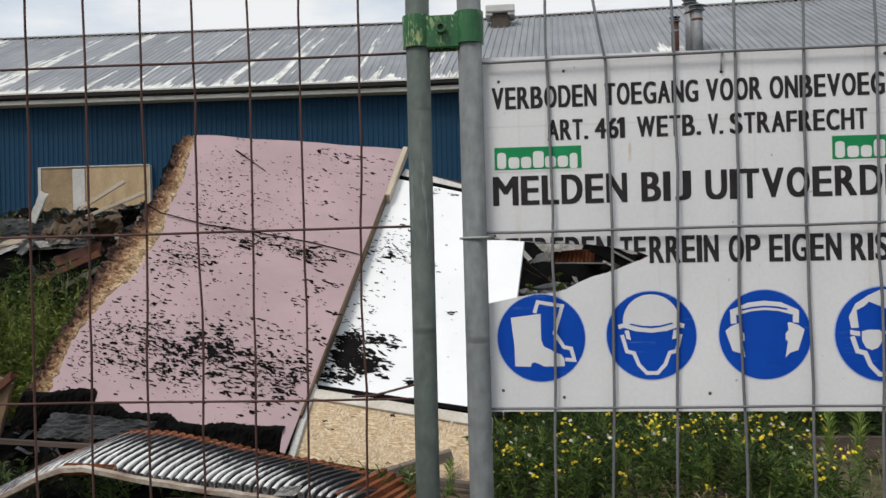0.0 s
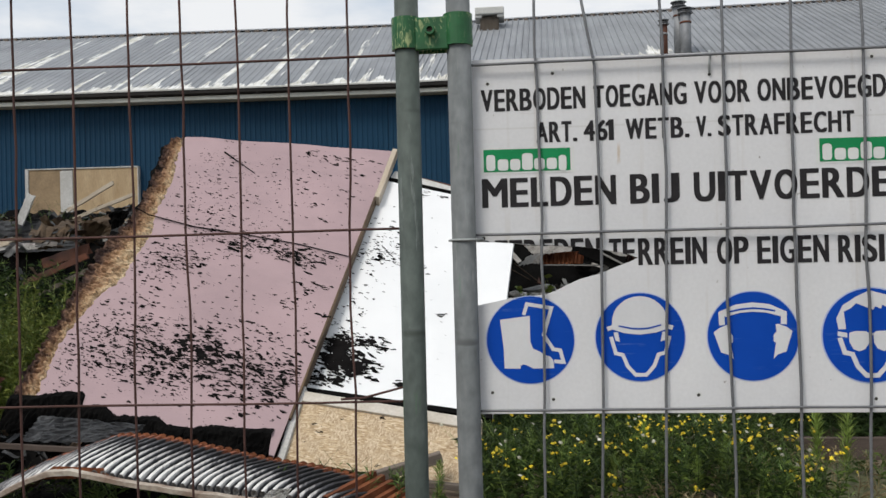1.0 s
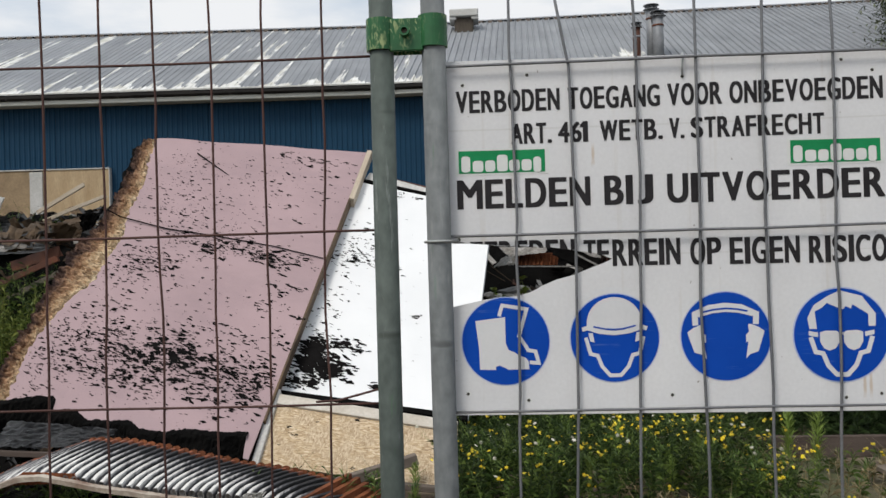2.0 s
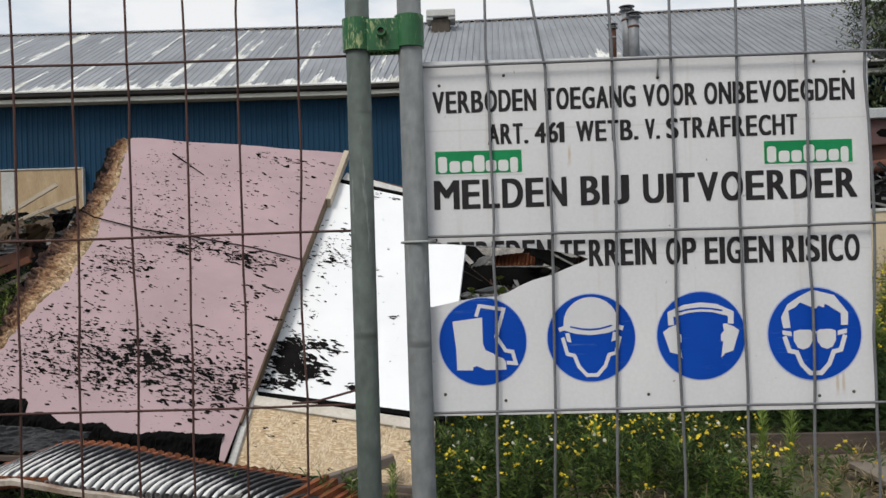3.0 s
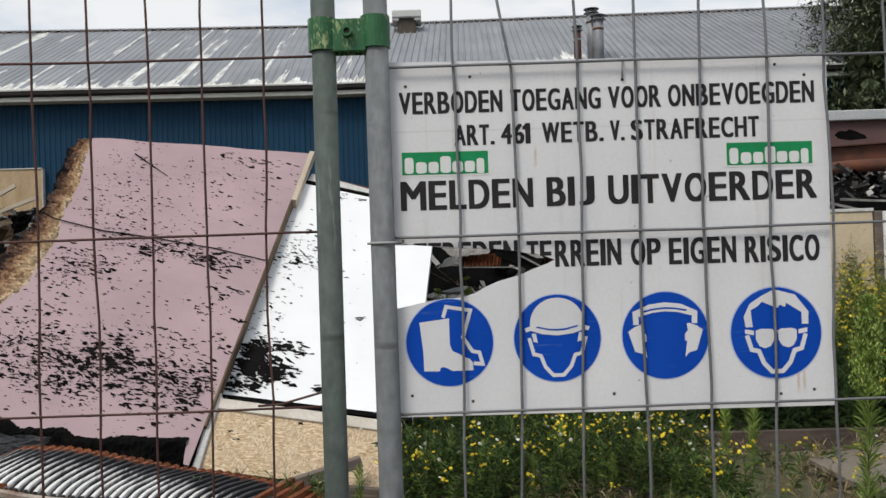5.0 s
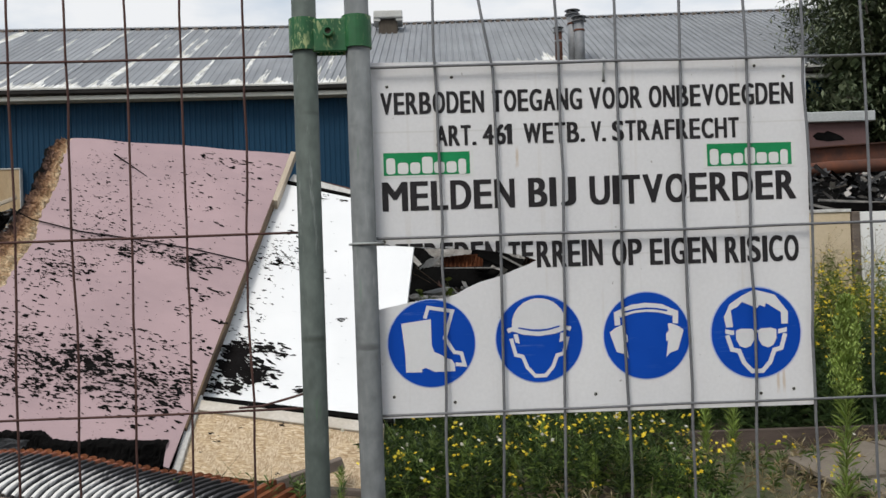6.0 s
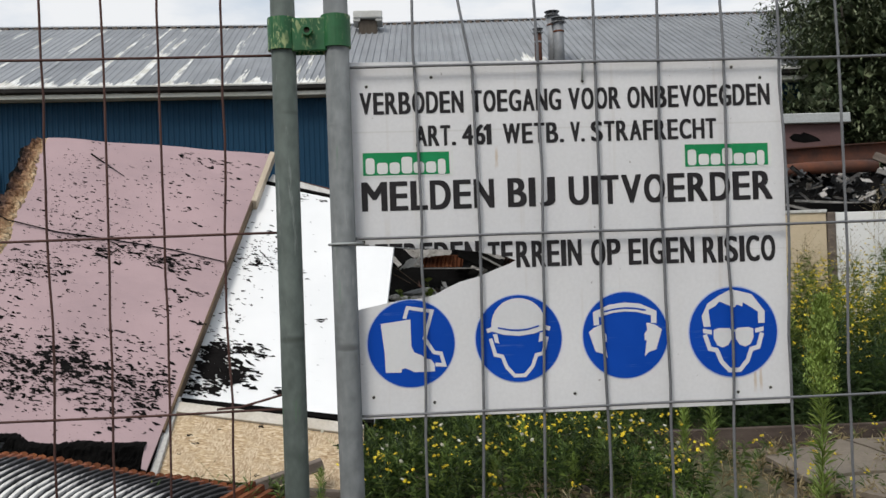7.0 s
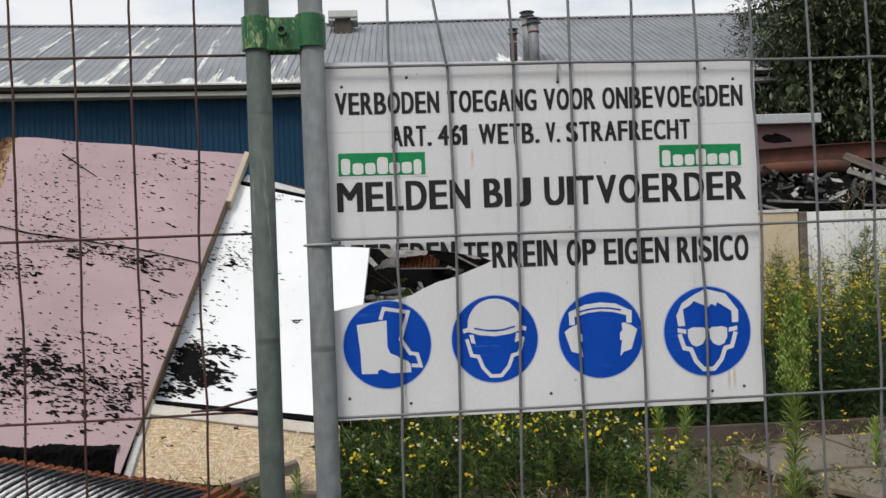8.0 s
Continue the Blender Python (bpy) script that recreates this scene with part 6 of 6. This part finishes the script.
# right: white boards in front of the burnt heap, steel beams across it
for x0, x1, z1, mt, lab in ((4.25, 4.86, 1.835, M_TAN, "bare tan wall board with a pale top edge"), (4.97, 7.2, 1.835, M_WHITEBOARD, "white wall board, stained at its foot")):
    bm = bmesh.new()
    box(bm, x0, x1, 9.48, 9.53, 0.0, z1, 0.004)
    solo("wall_board", bm, mt, lab, "board", "standing wall boards")
bm = bmesh.new()
box(bm, 4.87, 4.96, 9.46, 9.54, 0.0, 1.84, 0.006)
solo("corner_post", bm, M_WOODGREY, "dark grey post between two wall boards", "post")
bm = bmesh.new()
box(bm, 4.25, 4.865, 9.465, 9.54, 1.836, 1.872, 0.004)
solo("cap_strip", bm, M_WHITEWOOD, "pale strip along the top of a board", "strip")


def steel_beam(a, b, h, w, bend, label):
    a, b = Vector(a), Vector(b)
    m = frame_of(a, b - a, (0, 0, 1))
    ln = (b - a).length
    th = thing("steel_beam", a, label, "beam", "collapsed steel beams")
    for nm, y0, y1, z0, z1 in (("web", -h / 2, h / 2, -0.006, 0.006), ("flange", h / 2, h / 2 + 0.014, -w / 2, w / 2), ("flange", -h / 2 - 0.014, -h / 2, -w / 2, w / 2)):
        bm = bmesh.new()
        rows = []
        for i in range(17):
            t = i / 16
            dy = bend * math.sin(t * math.pi)
            rows.append([bm.verts.new((t * ln, y + dy, z)) for y, z in ((y0, z0), (y1, z0), (y1, z1), (y0, z1))])
        for p, q in zip(rows, rows[1:]):
            for j in range(4):
                bm.faces.new((p[j], q[j], q[(j + 1) % 4], p[(j + 1) % 4]))
        bm.faces.new(rows[0])
        bm.faces.new(rows[-1][::-1])
        bmesh.ops.recalc_face_normals(bm, faces=bm.faces[:])
        part(nm, bm, M_RUST, th, "", m)


steel_beam((4.3, 11.5, 2.62), (8.6, 11.45, 2.76), 0.20, 0.16, 0.03, "rust-brown collapsed steel beam lying across the heap")
bm = bmesh.new()
tube(bm, [(4.6, 11.2, 2.42), (5.5, 11.2, 2.49), (6.2, 11.2, 2.505), (6.45, 11.2, 2.50)], 0.085, 16)
solo("steel_pipe", bm, M_RUST, "rusty steel pipe lying below the beam", "pipe")
beam("grey_plank", (6.05, 10.5, 2.56), (6.95, 10.3, 2.13), 0.04, 0.10, M_WOODGREY, "grey weathered plank sliding down the heap", "plank", rng)
beam("grey_plank", (5.95, 10.3, 2.36), (6.75, 10.1, 2.03), 0.04, 0.06, M_DEBRIS, "grey weathered plank sliding down the heap", "plank", rng)
beam("grey_plank", (4.9, 10.3, 2.02), (6.4, 10.2, 1.90), 0.04, 0.03, M_DEBRIS, "thin grey lath on the heap", "lath", rng)
beam("grey_plank", (4.55, 10.1, 2.0), (5.0, 9.8, 1.84), 0.03, 0.03, M_DEBRIS, "thin grey lath on the heap", "lath", rng)
beam("charred_beam", (4.5, 10.2, 1.94), (6.0, 10.1, 1.90), 0.10, 0.10, M_CHAR, "charred beam on the heap", rng=rng)

# ground: timber edging and broken concrete board
beam("timber_edging", (0.9, 6.32, 0.065), (4.4, 6.26, 0.055), 0.045, 0.17, M_EDGING, "weathered timber edging board on the ground", "edging", rng)


def ground_board(outline, z, tilt, label):
    bm = bmesh.new()
    plate(bm, outline, 0.0, 0.028)
    for v in bm.verts:
        v.co.z += z + 0.062 + tilt * (v.co.x - 2.5) + 0.008 * noise.noise((v.co.x * 3, v.co.y * 3, 0))
    solo("broken_board", bm, M_CONC, label, "board", "broken ground boards")


r2 = random.Random(4)
def slab(corners, label, z=0.0):
    o = []
    for p, q in zip(corners, corners[1:] + corners[:1]):
        o += ragged(p, q, 9, 0.012, r2)
    ground_board(o, z, 0.01, label)


slab([(2.39, 5.60), (2.41, 5.02), (2.67, 5.085), (3.09, 5.09), (3.17, 5.30), (3.09, 5.95)], "broken sandy-grey concrete board lying on soil", 0.012)
slab([(3.12, 5.10), (3.92, 5.12), (3.95, 6.02), (3.14, 5.97), (3.20, 5.32)], "broken sandy-grey concrete board lying on soil")
slab([(2.44, 4.94), (2.72, 4.40), (3.90, 4.45), (3.92, 5.08), (3.10, 5.055), (2.67, 5.05)], "broken sandy-grey concrete board lying on soil", 0.004)


# ---- plants ----
class Leaves:
    """Many small bent blades, gathered as arrays for one mesh."""

    def __init__(self):
        self.v, self.f = [], []

    def blade(self, p, d, length, width, droop, up=None):
        d = d.normalized()
        s = d.cross(up or Vector((0, 0, 1)))
        s = s.normalized() if s.length > 1e-4 else Vector((1, 0, 0))
        i = len(self.v)
        mid = p + d * length * 0.5 + Vector((0, 0, -droop * length * 0.2))
        end = p + d * length + Vector((0, 0, -droop * length))
        self.v += [p, mid + s * width * 0.5, end, mid - s * width * 0.5]
        self.f += [(i, i + 1, i + 2), (i, i + 2, i + 3)]

    def stem(self, pts, r):
        i = len(self.v)
        for k, p in enumerate(pts):
            q = r * (1 - 0.7 * k / (len(pts) - 1))
            self.v += [p + Vector((q, 0, 0)), p + Vector((-q * 0.5, q * 0.87, 0)), p + Vector((-q * 0.5, -q * 0.87, 0))]
        for k in range(len(pts) - 1):
            a = i + 3 * k
            for j in range(3):
                self.f.append((a + j, a + (j + 1) % 3, a + 3 + (j + 1) % 3, a + 3 + j))

    def flower(self, p, r, petals, rng):
        i = len(self.v)
        n = Vector((rng.uniform(-0.5, 0.5), rng.uniform(-0.9, 0.1), 0.6)).normalized()
        u = n.orthogonal().normalized()
        w = n.cross(u)
        self.v.append(p + n * r * 0.4)
        for k in range(petals * 2):
            a = math.pi * k / petals
            q = r * (1.0 if k % 2 else 0.55)
            self.v.append(p + (u * math.cos(a) + w * math.sin(a)) * q + n * rng.uniform(-0.1, 0.1) * r)
        for k in range(petals * 2):
            self.f.append((i, i + 1 + k, i + 1 + (k + 1) % (petals * 2)))

    def mesh(self, name, mat):
        me = bpy.data.meshes.new(name)
        me.from_pydata([tuple(p) for p in self.v], [], self.f)
        me.materials.append(mat)
        return me


def weed(green, bloom, seed, base, h, rng, leafy=26, spread=0.12, lw=0.012, ll=0.09, blooms=5, tilt=0.25):
    """One herb: a leaning stem, narrow leaves, side shoots and a few heads on top."""
    lean = Vector((rng.uniform(-tilt, tilt), rng.uniform(-tilt, tilt), 1)).normalized()
    curve = Vector((rng.uniform(-0.2, 0.2), rng.uniform(-0.2, 0.2), 0))
    at = lambda t: base + lean * h * t + curve * h * t * t
    green.stem([at(t) for t in (0, 0.35, 0.7, 1.0)], 0.0035)
    for k in range(leafy):
        t = rng.uniform(0.06, 1.0)
        a = rng.uniform(0, 6.283)
        d = Vector((math.cos(a), math.sin(a), rng.uniform(0.3, 1.9)))
        green.blade(at(t), d, ll * rng.uniform(0.5, 1.35) * (1.15 - 0.5 * t), lw * rng.uniform(0.6, 1.4), rng.uniform(0.0, 0.7))
    for k in range(blooms):
        t = rng.uniform(0.7, 1.0)
        a = rng.uniform(0, 6.283)
        p = at(t)
        q = p + Vector((math.cos(a) * spread, math.sin(a) * spread, rng.uniform(0.02, 0.16)))
        green.stem([p, q], 0.002)
        if bloom is not None:
            for j in range(rng.randint(1, 3)):
                bloom.flower(q + Vector((rng.uniform(-1, 1), rng.uniform(-1, 1), rng.uniform(-0.4, 0.6))) * 0.022, rng.uniform(0.009, 0.0155), 6, rng)
        if seed is not None and rng.random() < 0.25:
            seed.flower(q + Vector((0, 0, 0.02)), 0.015, 8, rng)


def plot(name, label, n, place, height, mat, rng, bloom_share=0.0, seeds=0.0, **kw):
    """A stand of weeds over a stretch of ground, with its flower heads as parts."""
    g, y, s = Leaves(), Leaves(), Leaves()
    for k in range(n):
        x, yy, z = place(rng)
        b = y if rng.random() < bloom_share else None
        c = s if rng.random() < seeds else None
        weed(g, b, c, Vector((x, yy, z)), height(x, yy) * rng.uniform(0.6, 1.15), rng, **kw)
    th = tagged(new(name, g.mesh(name, mat)), label, "weeds", kind="stuff")
    PLACED[th] = Matrix()
    if y.v:
        put("yellow_flowers", y.mesh("yellow_flowers", M_YELLOW), th, None, "small yellow flower heads")
    if s.v:
        put("seed_heads", s.mesh("seed_heads", M_CREAM), th, None, "fluffy white seed heads")
    return th


rng = random.Random(31)
# low flowering weeds in front of the heap, under the sign
plot("flowering_weeds", "low green weeds with many small yellow flowers on soil", 620, lambda r: (r.uniform(-0.3, 1.75), r.uniform(4.9, 7.2), 0.0),
     lambda x, y: 0.36 + 0.16 * noise.noise((x * 2, y * 2, 0)) - 0.12 * max(0.0, x - 1.0), M_LOW, rng, 0.115, 0.10, blooms=4, leafy=48, ll=0.085, lw=0.007)
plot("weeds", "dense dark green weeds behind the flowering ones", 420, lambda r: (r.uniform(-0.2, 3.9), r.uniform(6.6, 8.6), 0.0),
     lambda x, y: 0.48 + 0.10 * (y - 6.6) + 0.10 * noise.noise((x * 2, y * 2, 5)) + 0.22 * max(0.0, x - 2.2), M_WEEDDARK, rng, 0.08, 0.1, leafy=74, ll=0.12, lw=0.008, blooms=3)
# tall bank on the right
plot("flowering_weeds", "tall bank of green weeds topped with yellow flowers", 540, lambda r: (r.uniform(2.9, 6.4), r.uniform(7.0, 9.3), 0.0),
     lambda x, y: 1.08 + 0.10 * (y - 7.0) + 0.06 * noise.noise((x * 2, y * 2, 9)), M_BANK, rng, 0.5, 0.05, leafy=66, ll=0.12, lw=0.009, blooms=7)
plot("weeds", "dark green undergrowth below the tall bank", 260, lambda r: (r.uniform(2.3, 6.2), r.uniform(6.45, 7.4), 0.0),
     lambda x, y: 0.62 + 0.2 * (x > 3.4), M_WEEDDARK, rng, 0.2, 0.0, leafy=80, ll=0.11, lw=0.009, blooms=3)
plot("low_grass", "thin tufts of grass and dry stalks on bare soil", 170, lambda r: (r.uniform(0.6, 4.2), r.uniform(4.6, 6.2), 0.0),
     lambda x, y: 0.14, M_STRAW, rng, 0.12, 0.1, leafy=16, ll=0.10, lw=0.007, blooms=1)
plot("low_grass", "thin green tufts on bare soil", 150, lambda r: (r.uniform(-0.3, 4.4), r.uniform(4.5, 6.2), 0.0),
     lambda x, y: 0.12, M_WEED, rng, 0.25, 0.0, leafy=18, ll=0.11, lw=0.007, blooms=1)
plot("weeds", "few green leaves growing on the charred heap", 9, lambda r: (r.uniform(0.05, 0.40), 7.95, 0.90),
     lambda x, y: 0.34, M_BANK, rng, 0.0, 0.0, leafy=7, ll=0.13, lw=0.07, blooms=0)
# left: weeds growing out of the heap
plot("weeds", "grass and thin weeds growing through the scorched planks", 70, lambda r: (r.uniform(-5.2, -4.0), r.uniform(7.5, 7.85), 0.75),
     lambda x, y: 0.72 + 0.12 * noise.noise((x * 3, y, 2)), M_LOW, rng, 0.0, 0.05, leafy=40, ll=0.12, lw=0.008, blooms=2)
plot("weeds", "bright green weeds growing beside the pink panel", 250, lambda r: (r.uniform(-5.3, -3.65), r.uniform(6.3, 7.7), 0.0),
     lambda x, y: 1.02 + 0.40 * max(0.0, (x + 5.0)) * 0.5 + 0.2 * noise.noise((x * 2, y, 0)), M_BANK, rng, 0.0, 0.0, leafy=80, ll=0.11, lw=0.009, blooms=4)
plot("weeds", "sparse weeds on top of the charred heap", 50, lambda r: (r.uniform(-6.5, -4.6), r.uniform(8.6, 9.3), 1.75),
     lambda x, y: 0.36, M_LOW, rng, 0.0, 0.2, leafy=26, ll=0.07, lw=0.007, blooms=3, tilt=0.7)
plot("weeds", "thin weeds growing under the folded steel sheet", 60, lambda r: (r.uniform(-3.4, -0.5), r.uniform(5.05, 5.4), 0.0),
     lambda x, y: 0.22, M_WEED, rng, 0.0, 0.0, leafy=20, ll=0.10, lw=0.012, blooms=1)


def horseweed(base, h, width, label, rng, mat=M_TALL, dense=260):
    """A tall spire: straight stem, close narrow leaves, a tapering feathery top."""
    th = thing("tall_weed", base, label, "weed", "tall weeds")
    st = Leaves()
    base = Vector(base)
    lean = Vector((rng.uniform(0.03, 0.07), rng.uniform(-0.03, 0.03), 1))
    st.stem([base + lean * h * t for t in (0, 0.3, 0.6, 0.85, 1)], 0.006)
    put("stem", st.mesh("stem", mat), th)
    lv = Leaves()
    for k in range(dense):
        t = rng.uniform(0.03, 1.0)
        a = rng.uniform(0, 6.283)
        p = base + lean * h * t
        wide = width * (1.0 if t < 0.75 else (1.05 - t) / 0.3)
        d = Vector((math.cos(a), math.sin(a), rng.uniform(0.5, 1.6) if h > 0.8 else rng.uniform(0.9, 2.4)))
        lv.blade(p, d, wide * rng.uniform(0.7, 1.3), 0.009 if h > 0.8 else 0.007, rng.uniform(-0.1, 0.35))
        if t > 0.55 and h > 0.8:
            q = p + d.normalized() * wide * 0.7
            for j in range(14):
                lv.blade(q + Vector((rng.uniform(-1, 1), rng.uniform(-1, 1), rng.uniform(-1, 1))) * 0.03, Vector((rng.uniform(-1, 1), rng.uniform(-1, 1), 1)), 0.026, 0.0075, 0)
    put("leaves", lv.mesh("leaves", mat), th, None, "narrow bright green leaves")


horseweed((2.275, 4.6, 0.0), 1.18, 0.115, "tall bright green horseweed with a feathery tip", rng, dense=520)
horseweed((0.77, 5.6, 0.0), 0.42, 0.075, "bright green young horseweed spire", rng, dense=200)
horseweed((1.95, 5.9, 0.0), 0.42, 0.10, "bright green young horseweed spire", rng, dense=220)
horseweed((2.10, 5.8, 0.0), 0.50, 0.10, "bright green young horseweed spire", rng, dense=220)
horseweed((0.25, 5.3, 0.0), 0.36, 0.08, "bright green young horseweed spire", rng, dense=160)
horseweed((1.25, 5.5, 0.0), 0.34, 0.08, "bright green young horseweed spire", rng, dense=160)
horseweed((3.05, 5.1, 0.0), 0.40, 0.10, "bright green young horseweed spire", rng, dense=180)
horseweed((0.55, 5.2, 0.0), 0.30, 0.07, "bright green young horseweed spire", rng, dense=150)
horseweed((1.02, 5.2, 0.0), 0.28, 0.07, "bright green young horseweed spire", rng, dense=150)
horseweed((0.05, 5.6, 0.0), 0.38, 0.07, "bright green young horseweed spire", rng, dense=150)
horseweed((-0.50, 5.2, 0.0), 0.26, 0.07, "small green weed spire beside the osb board", rng, dense=120)
horseweed((4.72, 8.0, 0.0), 1.58, 0.24, "leafy green weed standing above the others", rng, M_WEED, dense=200)

# dry branching stalks in front of the white boards
dry = Leaves()
for k in range(26):
    p = Vector((rng.uniform(4.3, 6.6), rng.uniform(8.9, 9.3), 0.0))
    h = rng.uniform(1.45, 2.15) if p.x > 5.1 else rng.uniform(1.3, 1.6)
    lean = Vector((rng.uniform(-0.15, 0.15), 0, 1))
    dry.stem([p + lean * h * t for t in (0, 0.5, 1)], 0.004)
    for j in range(22):
        t = rng.uniform(0.5, 1.0)
        q = p + lean * h * t
        a = rng.uniform(0, 6.283)
        e = q + Vector((math.cos(a), math.sin(a) * 0.4, rng.uniform(0.4, 1.2))).normalized() * rng.uniform(0.08, 0.26)
        dry.stem([q, e], 0.0022)
        dry.blade(e, Vector((rng.uniform(-1, 1), rng.uniform(-1, 1), rng.uniform(-0.5, 1))), 0.035, 0.022, 0.2)
tagged(new("dry_stalks", dry.mesh("dry_stalks", M_STRAW)), "dry brown branching weed stalks before the white boards", "weeds", kind="stuff")


# ---- trees ----
def tree(base, height, crown_r, crown_z, label, rng, n_clump=150, per=150):
    th = thing("tree", base, label, "tree", "dark trees")
    base = Vector(base)
    bm = bmesh.new()
    top = base + Vector((0.2, 0, height * 0.8))
    tube(bm, [base, base + Vector((0.05, 0, height * 0.25)), base + Vector((0.15, 0.05, height * 0.5)), top], 0.24, 10, 0.25)
    part("trunk", bm, M_BARK, th)
    lv = Leaves()
    limbs = []
    for k in range(n_clump):
        while True:
            d = Vector((rng.uniform(-1, 1), rng.uniform(-1, 1), rng.uniform(-1, 1)))
            if 0.35 < d.length < 1:
                break
        r = crown_r * (1 + 0.28 * noise.noise(d * 2.2 + base))
        c = base + Vector((d.x * r, d.y * r * 0.9, crown_z + d.z * crown_z * 0.92))
        if k % 5 == 0:
            limbs.append(c)
        s = rng.uniform(0.45, 0.85)
        for j in range(per):
            q = Vector((rng.gauss(0, 0.5), rng.gauss(0, 0.5), rng.gauss(0, 0.42))) * s
            dd = Vector((rng.uniform(-1, 1), rng.uniform(-1, 1), rng.uniform(-0.8, 0.5)))
            lv.blade(c + q, dd, rng.uniform(0.08, 0.15), rng.uniform(0.03, 0.05), 0.3)
        for j in range(60):
            q = Vector((rng.gauss(0, 0.3), rng.gauss(0, 0.3), rng.gauss(0, 0.3))) * s
            lv.blade(base + Vector((0, 0, crown_z)) + (c + q - base - Vector((0, 0, crown_z))) * rng.uniform(0.55, 0.9), Vector((rng.uniform(-1, 1), rng.uniform(-1, 1), rng.uniform(-1, 1))), 0.34, 0.16, 0.1)
    for c in limbs:
        bm = bmesh.new()
        s = base + Vector((0.08, 0, height * rng.uniform(0.2, 0.6)))
        tube(bm, [s, s.lerp(c, 0.5) + Vector((0, 0, 0.2)), c], 0.07, 6, 0.2)
        part("limb", bm, M_BARK, th)
    put("crown", lv.mesh("crown", M_TREE), th, None, "dense dark green leaves")


rng = random.Random(55)
tree((12.1, 17.6, 0), 9.5, 3.9, 4.9, "large dark green deciduous tree behind the low building", rng, 300, 260)
tree((11.3, 19.6, 0), 8.5, 2.3, 4.3, "dark green deciduous tree at the end of the shed", rng, 120, 240)
tree((17.5, 19.5, 0), 10.0, 4.2, 5.2, "large dark green deciduous tree", rng, 110, 120)
tree((13.4, 14.8, 0), 6.0, 3.0, 3.1, "dark green bushy tree beside the rubble", rng, 170, 220)
tree((8.85, 15.9, 0), 6.6, 2.0, 3.6, "dark green bushy young tree beside the low building", rng, 130, 240)
